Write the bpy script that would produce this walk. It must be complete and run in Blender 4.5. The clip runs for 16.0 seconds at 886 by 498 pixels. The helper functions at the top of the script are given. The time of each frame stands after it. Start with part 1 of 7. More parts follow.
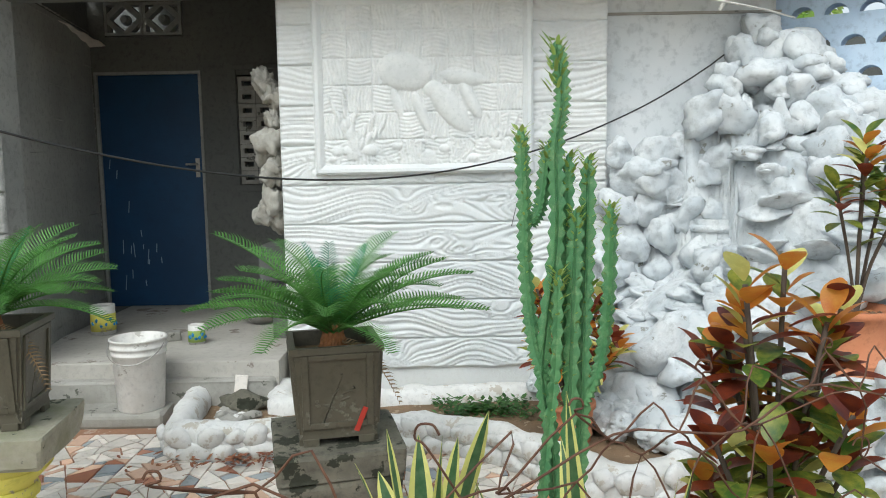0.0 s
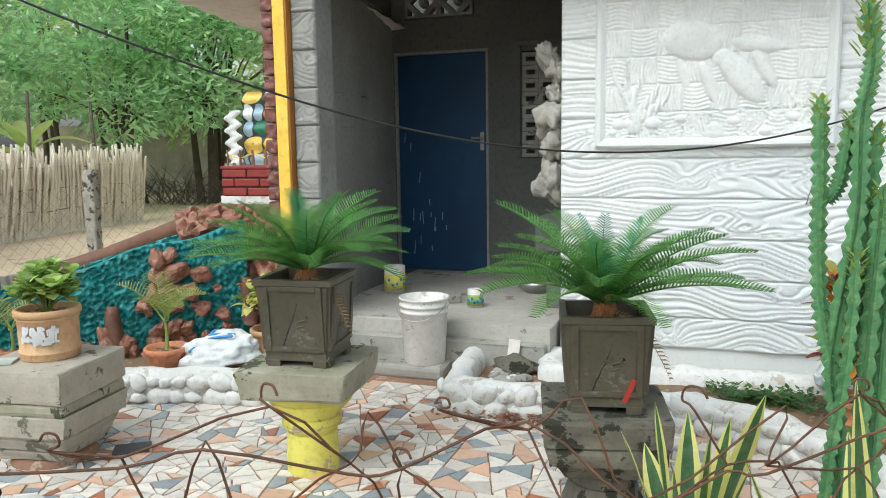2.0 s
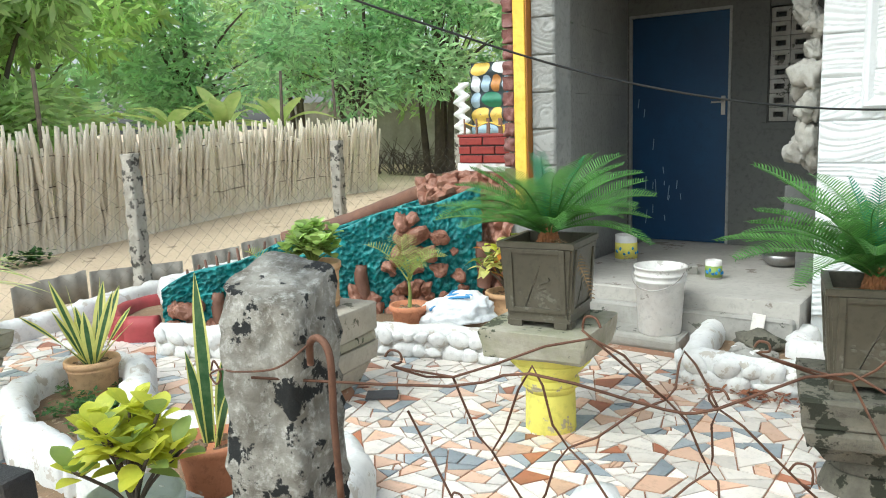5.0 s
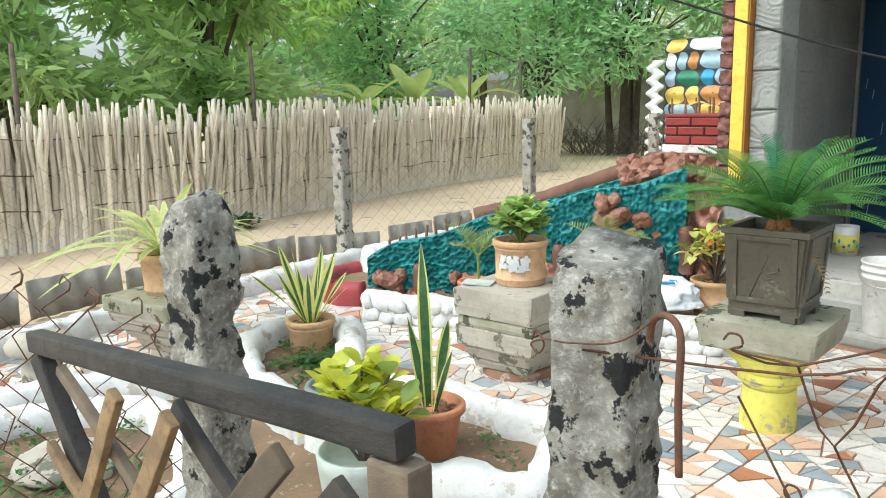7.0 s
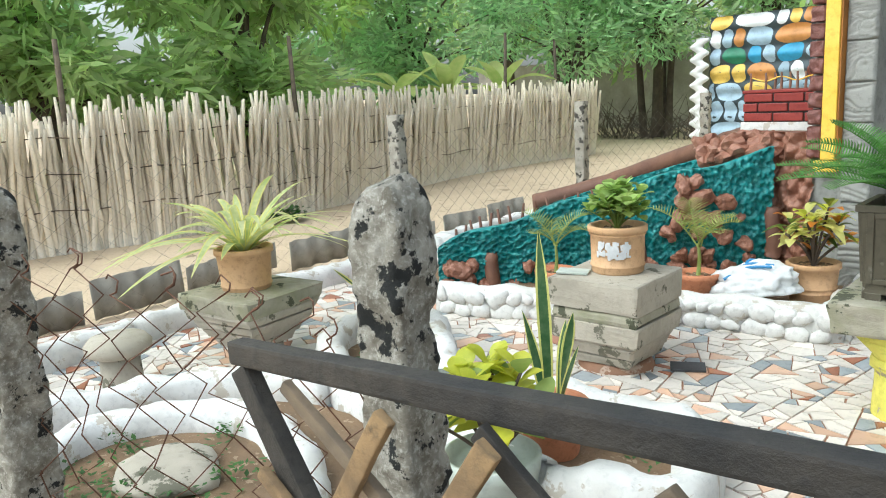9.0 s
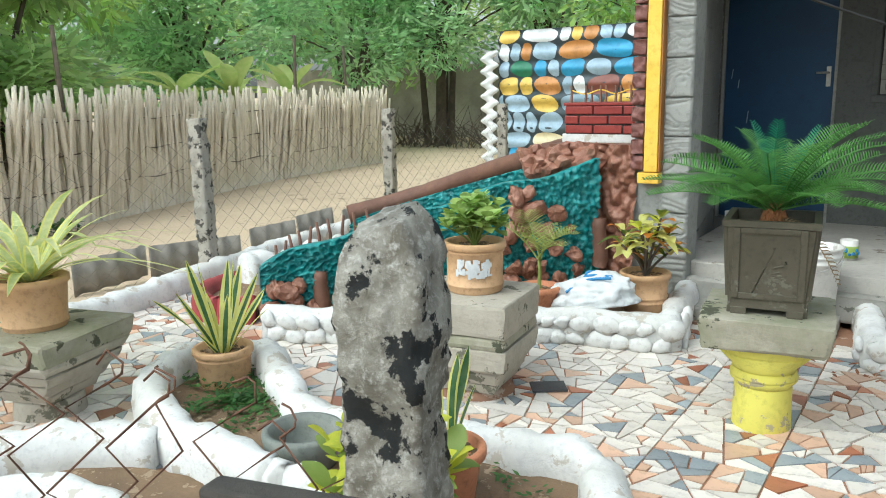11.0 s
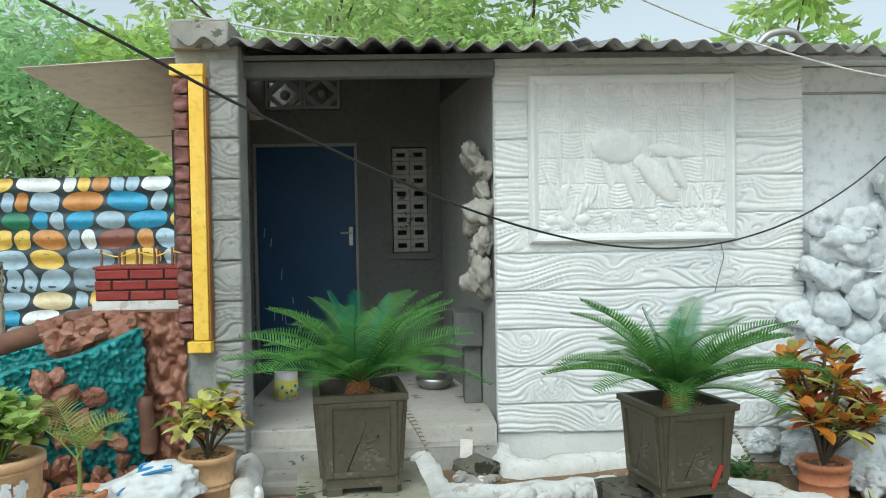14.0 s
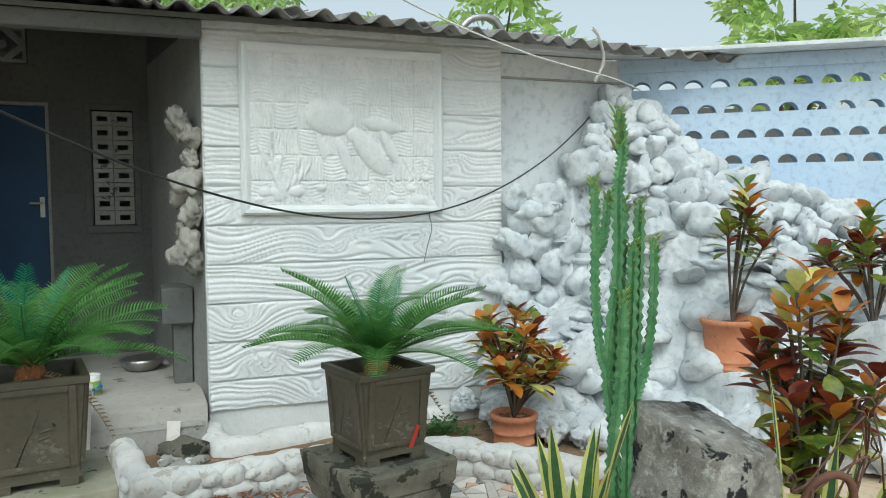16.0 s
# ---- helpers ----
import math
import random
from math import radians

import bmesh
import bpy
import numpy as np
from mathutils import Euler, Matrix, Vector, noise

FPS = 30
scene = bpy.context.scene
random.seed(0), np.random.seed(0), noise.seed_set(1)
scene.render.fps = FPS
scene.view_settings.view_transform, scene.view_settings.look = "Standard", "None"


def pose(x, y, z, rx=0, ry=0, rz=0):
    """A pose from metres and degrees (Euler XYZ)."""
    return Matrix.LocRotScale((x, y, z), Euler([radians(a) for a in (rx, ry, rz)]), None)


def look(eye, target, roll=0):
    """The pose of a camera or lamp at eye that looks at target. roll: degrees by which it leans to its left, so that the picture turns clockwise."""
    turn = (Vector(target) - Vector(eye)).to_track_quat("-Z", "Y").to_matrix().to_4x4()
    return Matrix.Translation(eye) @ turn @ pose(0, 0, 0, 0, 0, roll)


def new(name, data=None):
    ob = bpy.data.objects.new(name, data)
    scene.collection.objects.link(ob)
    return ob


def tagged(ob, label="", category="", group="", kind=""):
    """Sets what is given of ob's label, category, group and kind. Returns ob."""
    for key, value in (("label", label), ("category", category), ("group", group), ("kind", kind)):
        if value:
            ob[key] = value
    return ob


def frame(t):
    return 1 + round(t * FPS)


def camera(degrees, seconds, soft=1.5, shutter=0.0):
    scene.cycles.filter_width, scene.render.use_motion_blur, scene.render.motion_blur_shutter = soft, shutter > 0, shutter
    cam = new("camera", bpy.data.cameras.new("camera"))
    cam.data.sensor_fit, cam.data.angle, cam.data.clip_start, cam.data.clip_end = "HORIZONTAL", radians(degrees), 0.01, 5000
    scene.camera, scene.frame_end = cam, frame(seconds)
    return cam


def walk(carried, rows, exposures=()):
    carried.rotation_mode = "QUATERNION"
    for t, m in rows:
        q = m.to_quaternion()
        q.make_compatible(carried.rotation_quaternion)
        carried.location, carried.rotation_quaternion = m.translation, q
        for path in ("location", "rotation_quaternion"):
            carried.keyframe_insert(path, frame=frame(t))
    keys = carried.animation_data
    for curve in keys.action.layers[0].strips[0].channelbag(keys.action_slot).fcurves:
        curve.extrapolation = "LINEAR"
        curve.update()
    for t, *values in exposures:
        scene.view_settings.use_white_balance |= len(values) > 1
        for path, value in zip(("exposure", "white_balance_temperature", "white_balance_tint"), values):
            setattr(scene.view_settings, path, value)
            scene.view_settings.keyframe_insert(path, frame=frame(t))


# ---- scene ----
cam = camera(59.3, 16.0, soft=1.0)
EXPOSURES = [(0, -0.02, 6150, 3), (3, 0.26, 6120, 2), (6, 0.48, 6080, 1), (8, 0.44, 6080, 1), (10.5, 0.27, 6020, 0), (11.5, 0.26, 6000, -1), (13.5, 0.02, 5980, -3), (16, -0.20, 5980, -3)]
PATH = [
    (0, (-0.019, 1.414, 1.492), (-0.024, 3.402, 1.276), -1.0),
    (0.5, (-0.011, 1.42, 1.47), (-0.205, 3.398, 1.243), -0.9),
    (1, (-0.012, 1.408, 1.476), (-0.389, 3.353, 1.204), -0.8),
    (1.5, (-0.016, 1.377, 1.485), (-0.566, 3.28, 1.212), -0.6),
    (2, (-0.012, 1.351, 1.483), (-0.7, 3.21, 1.215), -0.9),
    (2.5, (-0.004, 1.326, 1.479), (-0.835, 3.125, 1.213), -1.1),
    (3, (-0.008, 1.313, 1.474), (-0.922, 3.072, 1.207), -1.1),
    (5.5, (-0.124, 1.229, 1.453), (-1.385, 2.742, 1.104), -1.8),
    (6, (-0.148, 1.192, 1.453), (-1.513, 2.606, 1.081), -1.5),
    (6.5, (-0.187, 1.161, 1.455), (-1.628, 2.495, 1.073), -2.0),
    (7, (-0.247, 1.115, 1.457), (-1.729, 2.408, 1.09), -1.3),
    (7.5, (-0.311, 1.048, 1.457), (-1.817, 2.31, 1.087), -1.4),
    (8, (-0.396, 0.984, 1.448), (-1.949, 2.186, 1.07), -2.4),
    (10.5, (-1.053, 0.956, 1.427), (-2.29, 2.471, 1.008), -2.0),
    (11, (-1.166, 1.004, 1.434), (-2.253, 2.635, 1.039), -1.1),
    (11.5, (-1.236, 1.143, 1.459), (-2.168, 2.881, 1.124), -2.6),
    (12, (-1.318, 1.21, 1.461), (-1.834, 3.117, 1.153), -1.3),
    (12.5, (-1.458, 1.243, 1.488), (-1.618, 3.223, 1.254), -2.0),
    (13, (-1.521, 1.262, 1.501), (-1.546, 3.257, 1.351), -1.3),
    (13.5, (-1.538, 1.263, 1.528), (-1.502, 3.261, 1.464), -1.0),
    (14, (-1.528, 1.26, 1.527), (-1.465, 3.258, 1.482), -1.0),
    (14.5, (-1.5, 1.253, 1.517), (-1.332, 3.244, 1.431), -1.4),
    (15, (-1.471, 1.248, 1.511), (-1.142, 3.218, 1.417), -1.1),
    (15.5, (-1.432, 1.252, 1.51), (-0.93, 3.185, 1.4), -0.7),
    (16, (-1.391, 1.267, 1.502), (-0.672, 3.13, 1.385), -0.5),
]
walk(cam, [(t, look(eye, target, roll)) for t, eye, target, roll in PATH], EXPOSURES)

# ---- light ----
world = bpy.data.worlds.new("sky")
scene.world = world
world.use_nodes = True
wn = world.node_tree.nodes
wsky = wn.new("ShaderNodeTexSky")
wsky.sky_type, wsky.sun_disc = "NISHITA", False
wsky.sun_elevation, wsky.sun_rotation = radians(52), radians(200)
wsky.air_density, wsky.dust_density, wsky.ozone_density = 1.0, 4.0, 1.0
wn["Background"].inputs["Strength"].default_value = 0.15
haze = wn.new("ShaderNodeHueSaturation")
haze.inputs["Saturation"].default_value, haze.inputs["Value"].default_value = 0.30, 1.45
world.node_tree.links.new(wsky.outputs["Color"], haze.inputs["Color"])
world.node_tree.links.new(haze.outputs["Color"], wn["Background"].inputs["Color"])
sun = new("sun", bpy.data.lights.new("sun", "SUN"))
sun.data.energy, sun.data.angle, sun.data.color = 0.55, radians(40), (1.0, 0.96, 0.9)
sun.matrix_world = look((-2.0, -6.0, 10.0), (0.2, 0.0, 0.0))


# ---- materials ----
def material(name, colour, second=None, rough=0.8, grain=18.0, patch=2.5, mix=0.5, bump=0.25, metal=0.0, spots=None, spot_at=0.62,
             spot_scale=5.0, random_by="", random_amount=0.25, third=None):
    """A procedural surface: two tones mixed by coarse patches and fine grain, spots on top, and fine relief."""
    m = bpy.data.materials.new(name)
    m.use_nodes = True
    nt = m.node_tree
    b = nt.nodes["Principled BSDF"]
    tc = nt.nodes.new("ShaderNodeTexCoord")

    def noise_node(scale, detail, rough_n=0.6):
        n = nt.nodes.new("ShaderNodeTexNoise")
        n.inputs["Scale"].default_value, n.inputs["Detail"].default_value, n.inputs["Roughness"].default_value = scale, detail, rough_n
        nt.links.new(tc.outputs["Object"], n.inputs["Vector"])
        return n

    def ramp(src, a, c):
        r = nt.nodes.new("ShaderNodeMapRange")
        r.inputs["From Min"].default_value, r.inputs["From Max"].default_value = a, c
        nt.links.new(src, r.inputs["Value"])
        return r.outputs["Result"]

    def blend(fac, a, c):
        n = nt.nodes.new("ShaderNodeMix")
        n.data_type = "RGBA"
        if hasattr(fac, "links"):
            nt.links.new(fac, n.inputs[0])
        else:
            n.inputs[0].default_value = fac
        for sock, v in ((n.inputs[6], a), (n.inputs[7], c)):
            if hasattr(v, "links"):
                nt.links.new(v, sock)
            else:
                sock.default_value = (*v, 1)
        return n.outputs[2]

    second = second or tuple(c * 0.75 for c in colour)
    big, fine = noise_node(patch, 5), noise_node(grain, 8, 0.7)
    col = blend(ramp(big.outputs["Fac"], 0.5 - mix * 0.17, 0.5 + mix * 0.17), colour, second)
    dark = tuple(c * 0.7 for c in colour)
    col = blend(ramp(fine.outputs["Fac"], 0.5, 0.74), col, third or dark)
    if spots:
        s = noise_node(spot_scale, 6, 0.65)
        col = blend(ramp(s.outputs["Fac"], 0.5 + (spot_at - 0.5) * 0.72, 0.525 + (spot_at - 0.5) * 0.72), col, spots)
    if random_by:
        g = nt.nodes.new("ShaderNodeObjectInfo" if random_by == "object" else "ShaderNodeNewGeometry")
        h = nt.nodes.new("ShaderNodeHueSaturation")
        r = nt.nodes.new("ShaderNodeMapRange")
        r.inputs["To Min"].default_value, r.inputs["To Max"].default_value = 1 - random_amount, 1 + random_amount
        nt.links.new(g.outputs["Random" if random_by == "object" else "Random Per Island"], r.inputs["Value"])
        nt.links.new(r.outputs["Result"], h.inputs["Value"])
        nt.links.new(col, h.inputs["Color"])
        col = h.outputs["Color"]
    nt.links.new(col, b.inputs["Base Color"])
    b.inputs["Roughness"].default_value, b.inputs["Metallic"].default_value = rough, metal
    if bump:
        bp = nt.nodes.new("ShaderNodeBump")
        bp.inputs["Strength"].default_value, bp.inputs["Distance"].default_value = bump, 0.01
        nt.links.new(fine.outputs["Fac"], bp.inputs["Height"])
        nt.links.new(bp.outputs["Normal"], b.inputs["Normal"])
    return m


M_WHITE = material("white_limewash", (0.75, 0.76, 0.75), (0.64, 0.67, 0.68), 0.85, 34, 1.2, 0.8, 0.5, third=(0.64, 0.65, 0.64))
M_BORDER = material("white_border_paint", (0.75, 0.75, 0.74), (0.62, 0.61, 0.58), 0.85, 30, 3, 0.7, 0.7, spots=(0.50, 0.46, 0.40), spot_at=0.61, spot_scale=9)
# grey grain and dark spots paint crevice shade onto the whitewash
M_ROCK_WHITE = material("whitewash_rock_crevice_shade", (0.66, 0.68, 0.69), (0.50, 0.54, 0.57), 0.92, 22, 5, 0.8, 1.0, third=(0.36, 0.38, 0.39), spots=(0.26, 0.26, 0.24), spot_at=0.70, spot_scale=10)
M_BLUE_WALL = material("pale_blue_paint", (0.44, 0.57, 0.74), (0.55, 0.67, 0.80), 0.8, 20, 1.3, 0.8, 0.2)
M_SMOOTH = material("pale_grey_plaster", (0.62, 0.66, 0.68), (0.72, 0.74, 0.75), 0.85, 14, 1.1, 0.8, 0.2)
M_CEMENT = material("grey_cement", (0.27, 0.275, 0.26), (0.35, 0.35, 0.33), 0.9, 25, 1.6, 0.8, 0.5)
# cement inside the porch: its shade is put into the colour
M_CEMENT_SHADE = material("shaded_cement", (0.115, 0.12, 0.115), (0.15, 0.15, 0.14), 0.92, 25, 1.4, 0.8, 0.4)
M_FLOOR = material("porch_screed", (0.47, 0.45, 0.41), (0.36, 0.34, 0.30), 0.9, 22, 1.5, 0.9, 0.3, spots=(0.22, 0.19, 0.16), spot_at=0.66)
M_CURB = material("old_concrete", (0.38, 0.37, 0.34), (0.26, 0.25, 0.22), 0.92, 26, 3, 0.8, 0.6, spots=(0.12, 0.12, 0.10), spot_at=0.65, spot_scale=9)
M_DOOR = material("dark_blue_door_paint", (0.005, 0.050, 0.125), (0.004, 0.036, 0.095), 0.55, 12, 2, 0.8, 0.12)
M_SCRATCH = material("pale_scratch", (0.30, 0.40, 0.52), None, 0.8, 30, 5)
M_STEEL = material("worn_steel", (0.5, 0.5, 0.5), (0.35, 0.33, 0.3), 0.4, 30, 6, metal=0.9)
M_YELLOW = material("yellow_gloss_paint", (0.80, 0.49, 0.05), (0.86, 0.58, 0.10), 0.5, 20, 3, 0.6, 0.15)
M_ORANGE_EDGE = material("orange_brown_line", (0.42, 0.17, 0.03), None, 0.6)
M_BROWN_STONE = material("brown_varnished_stone", (0.15, 0.055, 0.045), (0.24, 0.10, 0.085), 0.45, 40, 12, 0.9, 0.9)
M_ROOF = material("weathered_fibre_cement", (0.30, 0.30, 0.29), (0.17, 0.16, 0.15), 0.92, 30, 2.2, 0.9, 0.5, spots=(0.09, 0.085, 0.08), spot_at=0.6)
M_CANOPY = material("beige_sheet", (0.72, 0.66, 0.60), (0.64, 0.58, 0.52), 0.7, 8, 1, 0.8, 0.1)
M_SAND = material("sandy_earth", (0.64, 0.51, 0.36), (0.55, 0.43, 0.30), 0.95, 40, 1.2, 0.9, 0.6, third=(0.36, 0.27, 0.19), spots=(0.30, 0.23, 0.15), spot_at=0.67, spot_scale=3)
M_SOIL = material("damp_soil", (0.26, 0.17, 0.10), (0.17, 0.115, 0.07), 0.95, 60, 5, 0.9, 1.0, spots=(0.36, 0.27, 0.18), spot_at=0.62, spot_scale=20)
M_GROUT = material("reddish_grout", (0.34, 0.17, 0.10), (0.25, 0.14, 0.09), 0.8, 30, 2, 0.9, 0.3, spots=(0.44, 0.33, 0.26), spot_at=0.6)
M_TILE_WHITE = material("broken_white_tile", (0.74, 0.70, 0.65), (0.66, 0.60, 0.54), 0.28, 30, 2, 0.8, 0.03, random_by="object", random_amount=0.14, spots=(0.45, 0.32, 0.23), spot_at=0.70, spot_scale=4)
M_TILE_PEACH = material("broken_peach_tile", (0.68, 0.44, 0.31), (0.60, 0.40, 0.29), 0.3, 30, 2, 0.8, 0.03, random_by="object", random_amount=0.2)
M_TILE_GREY = material("broken_blue_grey_tile", (0.26, 0.30, 0.33), (0.34, 0.37, 0.39), 0.3, 30, 3, 0.8, 0.03, random_by="object", random_amount=0.25)
M_TILE_RED = material("broken_red_tile", (0.40, 0.15, 0.08), (0.33, 0.14, 0.08), 0.35, 30, 3, 0.8, 0.05, random_by="object", random_amount=0.25)
M_POT = material("olive_brown_pot_glaze", (0.072, 0.063, 0.042), (0.10, 0.088, 0.062), 0.5, 30, 3, 0.9, 0.15, spots=(0.15, 0.14, 0.11), spot_at=0.66, spot_scale=4)
M_CHALK = material("chalky_stain", (0.20, 0.19, 0.15), (0.11, 0.10, 0.075), 0.9, 40, 8)
M_SLAB = material("mossy_concrete", (0.40, 0.37, 0.30), (0.26, 0.26, 0.17), 0.95, 28, 6, 0.9, 0.8, spots=(0.075, 0.08, 0.05), spot_at=0.60, spot_scale=7)
M_SLAB_DARK = material("black_mossy_concrete", (0.10, 0.095, 0.075), (0.19, 0.175, 0.135), 0.95, 26, 6, 0.9, 1.0, spots=(0.03, 0.032, 0.02), spot_at=0.55, spot_scale=8)
M_SLAB_PALE = material("pale_concrete", (0.46, 0.42, 0.35), (0.36, 0.33, 0.27), 0.95, 28, 4, 0.9, 0.6, spots=(0.14, 0.135, 0.10), spot_at=0.60, spot_scale=6)
M_YELLOW_COL = material("chipped_lemon_paint", (0.72, 0.66, 0.13), (0.66, 0.58, 0.12), 0.75, 20, 4, 0.9, 0.4, spots=(0.40, 0.35, 0.22), spot_at=0.61, spot_scale=9)
M_RED_PAINT = material("red_floor_paint", (0.34, 0.045, 0.05), (0.26, 0.04, 0.04), 0.6, 20, 4, 0.8, 0.3)
M_TERRA = material("terracotta", (0.52, 0.20, 0.10), (0.60, 0.26, 0.14), 0.8, 30, 4, 0.8, 0.3, spots=(0.60, 0.42, 0.32), spot_at=0.70)
M_TERRA_TAN = material("tan_clay", (0.55, 0.33, 0.17), (0.62, 0.40, 0.23), 0.75, 30, 3, 0.8, 0.2)
M_TEAL = material("teal_foam_paint", (0.012, 0.27, 0.27), (0.006, 0.16, 0.17), 0.45, 30, 14, 0.9, 0.5, third=(0.10, 0.42, 0.38))
M_ROCK_BROWN = material("brown_painted_rock", (0.21, 0.085, 0.05), (0.32, 0.15, 0.10), 0.42, 24, 7, 0.9, 0.9, third=(0.45, 0.25, 0.18))
M_BRICK = material("red_painted_brick", (0.23, 0.022, 0.018), (0.28, 0.035, 0.025), 0.5, 30, 6, 0.8, 0.3)
M_MORTAR = material("black_mortar", (0.03, 0.022, 0.022), None, 0.7)
M_LOG = material("brown_cement_log", (0.20, 0.095, 0.06), (0.13, 0.06, 0.04), 0.6, 18, 6, 0.9, 0.8)
M_BAMBOO = material("dry_bamboo", (0.82, 0.74, 0.61), (0.68, 0.60, 0.47), 0.85, 40, 3, 0.9, 0.3, random_by="object", random_amount=0.26)
M_OLD_WALL = material("stained_block_wall", (0.40, 0.37, 0.32), (0.22, 0.20, 0.17), 0.95, 12, 1.0, 0.9, 0.4)
M_SHEET = material("weathered_edging_sheet", (0.36, 0.34, 0.30), (0.22, 0.20, 0.17), 0.95, 26, 3, 0.9, 0.5)
M_POST = material("lichen_post", (0.40, 0.385, 0.34), (0.17, 0.155, 0.125), 0.95, 75, 20, 0.8, 1.0, third=(0.66, 0.65, 0.61), spots=(0.018, 0.020, 0.020), spot_at=0.585, spot_scale=15)
M_FARPOST = material("speckled_concrete_post", (0.46, 0.43, 0.37), (0.32, 0.30, 0.26), 0.95, 20, 6, 0.9, 0.6, spots=(0.08, 0.075, 0.065), spot_at=0.56, spot_scale=14)
M_RUST = material("rusty_wire", (0.12, 0.06, 0.04), (0.18, 0.09, 0.055), 0.75, 60, 20, 0.9, 0.3, metal=0.4)
M_WIRE_GREY = material("galvanised_wire", (0.30, 0.28, 0.25), (0.20, 0.15, 0.11), 0.6, 60, 20, metal=0.5)
M_BLACK_WOOD = material("charred_rail", (0.020, 0.020, 0.021), (0.062, 0.054, 0.045), 0.7, 30, 6, 0.9, 0.8)
M_OLD_WOOD = material("weathered_timber", (0.17, 0.13, 0.09), (0.075, 0.062, 0.048), 0.85, 30, 8, 0.9, 0.7, random_by="object", random_amount=0.3)
M_TAN_WOOD = material("bare_timber", (0.36, 0.24, 0.12), (0.20, 0.135, 0.075), 0.85, 40, 12, 0.9, 0.7, third=(0.11, 0.08, 0.05))
M_BUCKET = material("scuffed_white_plastic", (0.72, 0.71, 0.68), (0.60, 0.58, 0.54), 0.5, 30, 5, 0.8, 0.1, spots=(0.40, 0.38, 0.34), spot_at=0.68, spot_scale=8)
M_CABLE = material("black_cable", (0.018, 0.018, 0.018), None, 0.5)
M_ROPE = material("white_rope", (0.65, 0.64, 0.60), None, 0.8)
M_DARK = material("deep_shadow_cavity", (0.01, 0.01, 0.01), None, 0.9)
M_BARK = material("grey_brown_bark", (0.13, 0.10, 0.075), (0.075, 0.06, 0.05), 0.95, 20, 5, 0.9, 1.0)
M_CROWN_BASE = material("cycad_heart", (0.30, 0.12, 0.045), (0.20, 0.09, 0.04), 0.9, 40, 20)
M_PLASTIC_BAG = material("white_sack", (0.74, 0.75, 0.76), (0.62, 0.65, 0.67), 0.5, 20, 5, 0.8, 0.2)
M_BAG_BLUE = material("blue_sack_print", (0.03, 0.25, 0.55), None, 0.5)
M_BOAT = material("pale_green_ceramic", (0.50, 0.55, 0.50), (0.42, 0.47, 0.43), 0.5, 20, 4, 0.8, 0.2)
M_STONE_JAR = material("dark_stone_jar", (0.16, 0.18, 0.165), (0.24, 0.25, 0.22), 0.8, 30, 5, 0.9, 0.4)


def leaf_material(name, colour, second, rough=0.45, random_amount=0.3, patch=6.0, through_light=0.45):
    m = material(name, colour, second, rough, 40, patch, 0.8, 0.1, third=tuple(c * 1.1 for c in colour), random_by="island", random_amount=random_amount)
    b = m.node_tree.nodes["Principled BSDF"]
    b.inputs["Subsurface Weight"].default_value = 0.0
    t = m.node_tree.nodes.new("ShaderNodeBsdfTranslucent")
    mixer = m.node_tree.nodes.new("ShaderNodeMixShader")
    mixer.inputs[0].default_value = through_light
    src = b.inputs["Base Color"].links[0].from_socket
    m.node_tree.links.new(src, t.inputs["Color"])
    m.node_tree.links.new(b.outputs[0], mixer.inputs[1])
    m.node_tree.links.new(t.outputs[0], mixer.inputs[2])
    m.node_tree.links.new(mixer.outputs[0], m.node_tree.nodes["Material Output"].inputs["Surface"])
    return m


M_CYCAD = leaf_material("cycad_green", (0.065, 0.20, 0.042), (0.12, 0.29, 0.065), 0.4)
M_CYCAD_NEW = leaf_material("young_frond_green", (0.02, 0.20, 0.11), (0.03, 0.24, 0.13), 0.4)
M_SANS_GREEN = leaf_material("snake_plant_green", (0.05, 0.13, 0.05), (0.10, 0.19, 0.085), 0.4, 0.2, 30)
M_SANS_YELLOW = leaf_material("snake_plant_margin", (0.76, 0.74, 0.26), (0.66, 0.66, 0.20), 0.45, 0.15)
M_SPIDER = leaf_material("spider_plant_cream", (0.68, 0.70, 0.40), (0.36, 0.48, 0.16), 0.45, 0.3)
M_CROTON_RED = leaf_material("croton_crimson", (0.13, 0.028, 0.02), (0.30, 0.06, 0.022), 0.35, 0.4, 14)
M_CROTON_ORANGE = leaf_material("croton_orange", (0.68, 0.32, 0.05), (0.60, 0.17, 0.03), 0.35, 0.35, 20)
M_CROTON_GREEN = leaf_material("croton_green", (0.07, 0.16, 0.03), (0.38, 0.40, 0.06), 0.35, 0.4, 16)
M_LIME = leaf_material("lime_leaf", (0.72, 0.72, 0.09), (0.55, 0.62, 0.07), 0.45, 0.25)
M_HERB = leaf_material("soft_green_leaf", (0.25, 0.37, 0.09), (0.36, 0.45, 0.13), 0.5, 0.35)
M_WEED = leaf_material("weed_green", (0.05, 0.14, 0.035), (0.09, 0.20, 0.05), 0.5, 0.4)
M_TREE = leaf_material("neem_green", (0.38, 0.56, 0.22), (0.58, 0.70, 0.32), 0.5, 0.35, 1.5, 0.6)
M_TREE_BLUE = leaf_material("feathery_green", (0.36, 0.60, 0.32), (0.56, 0.72, 0.40), 0.55, 0.35, 1.0, 0.6)
M_TREE_LIGHT = leaf_material("bright_leaf_green", (0.42, 0.62, 0.20), (0.58, 0.70, 0.28), 0.5, 0.35, 1.5, 0.6)
M_BANANA = leaf_material("banana_leaf", (0.44, 0.56, 0.18), (0.56, 0.62, 0.24), 0.5, 0.3)
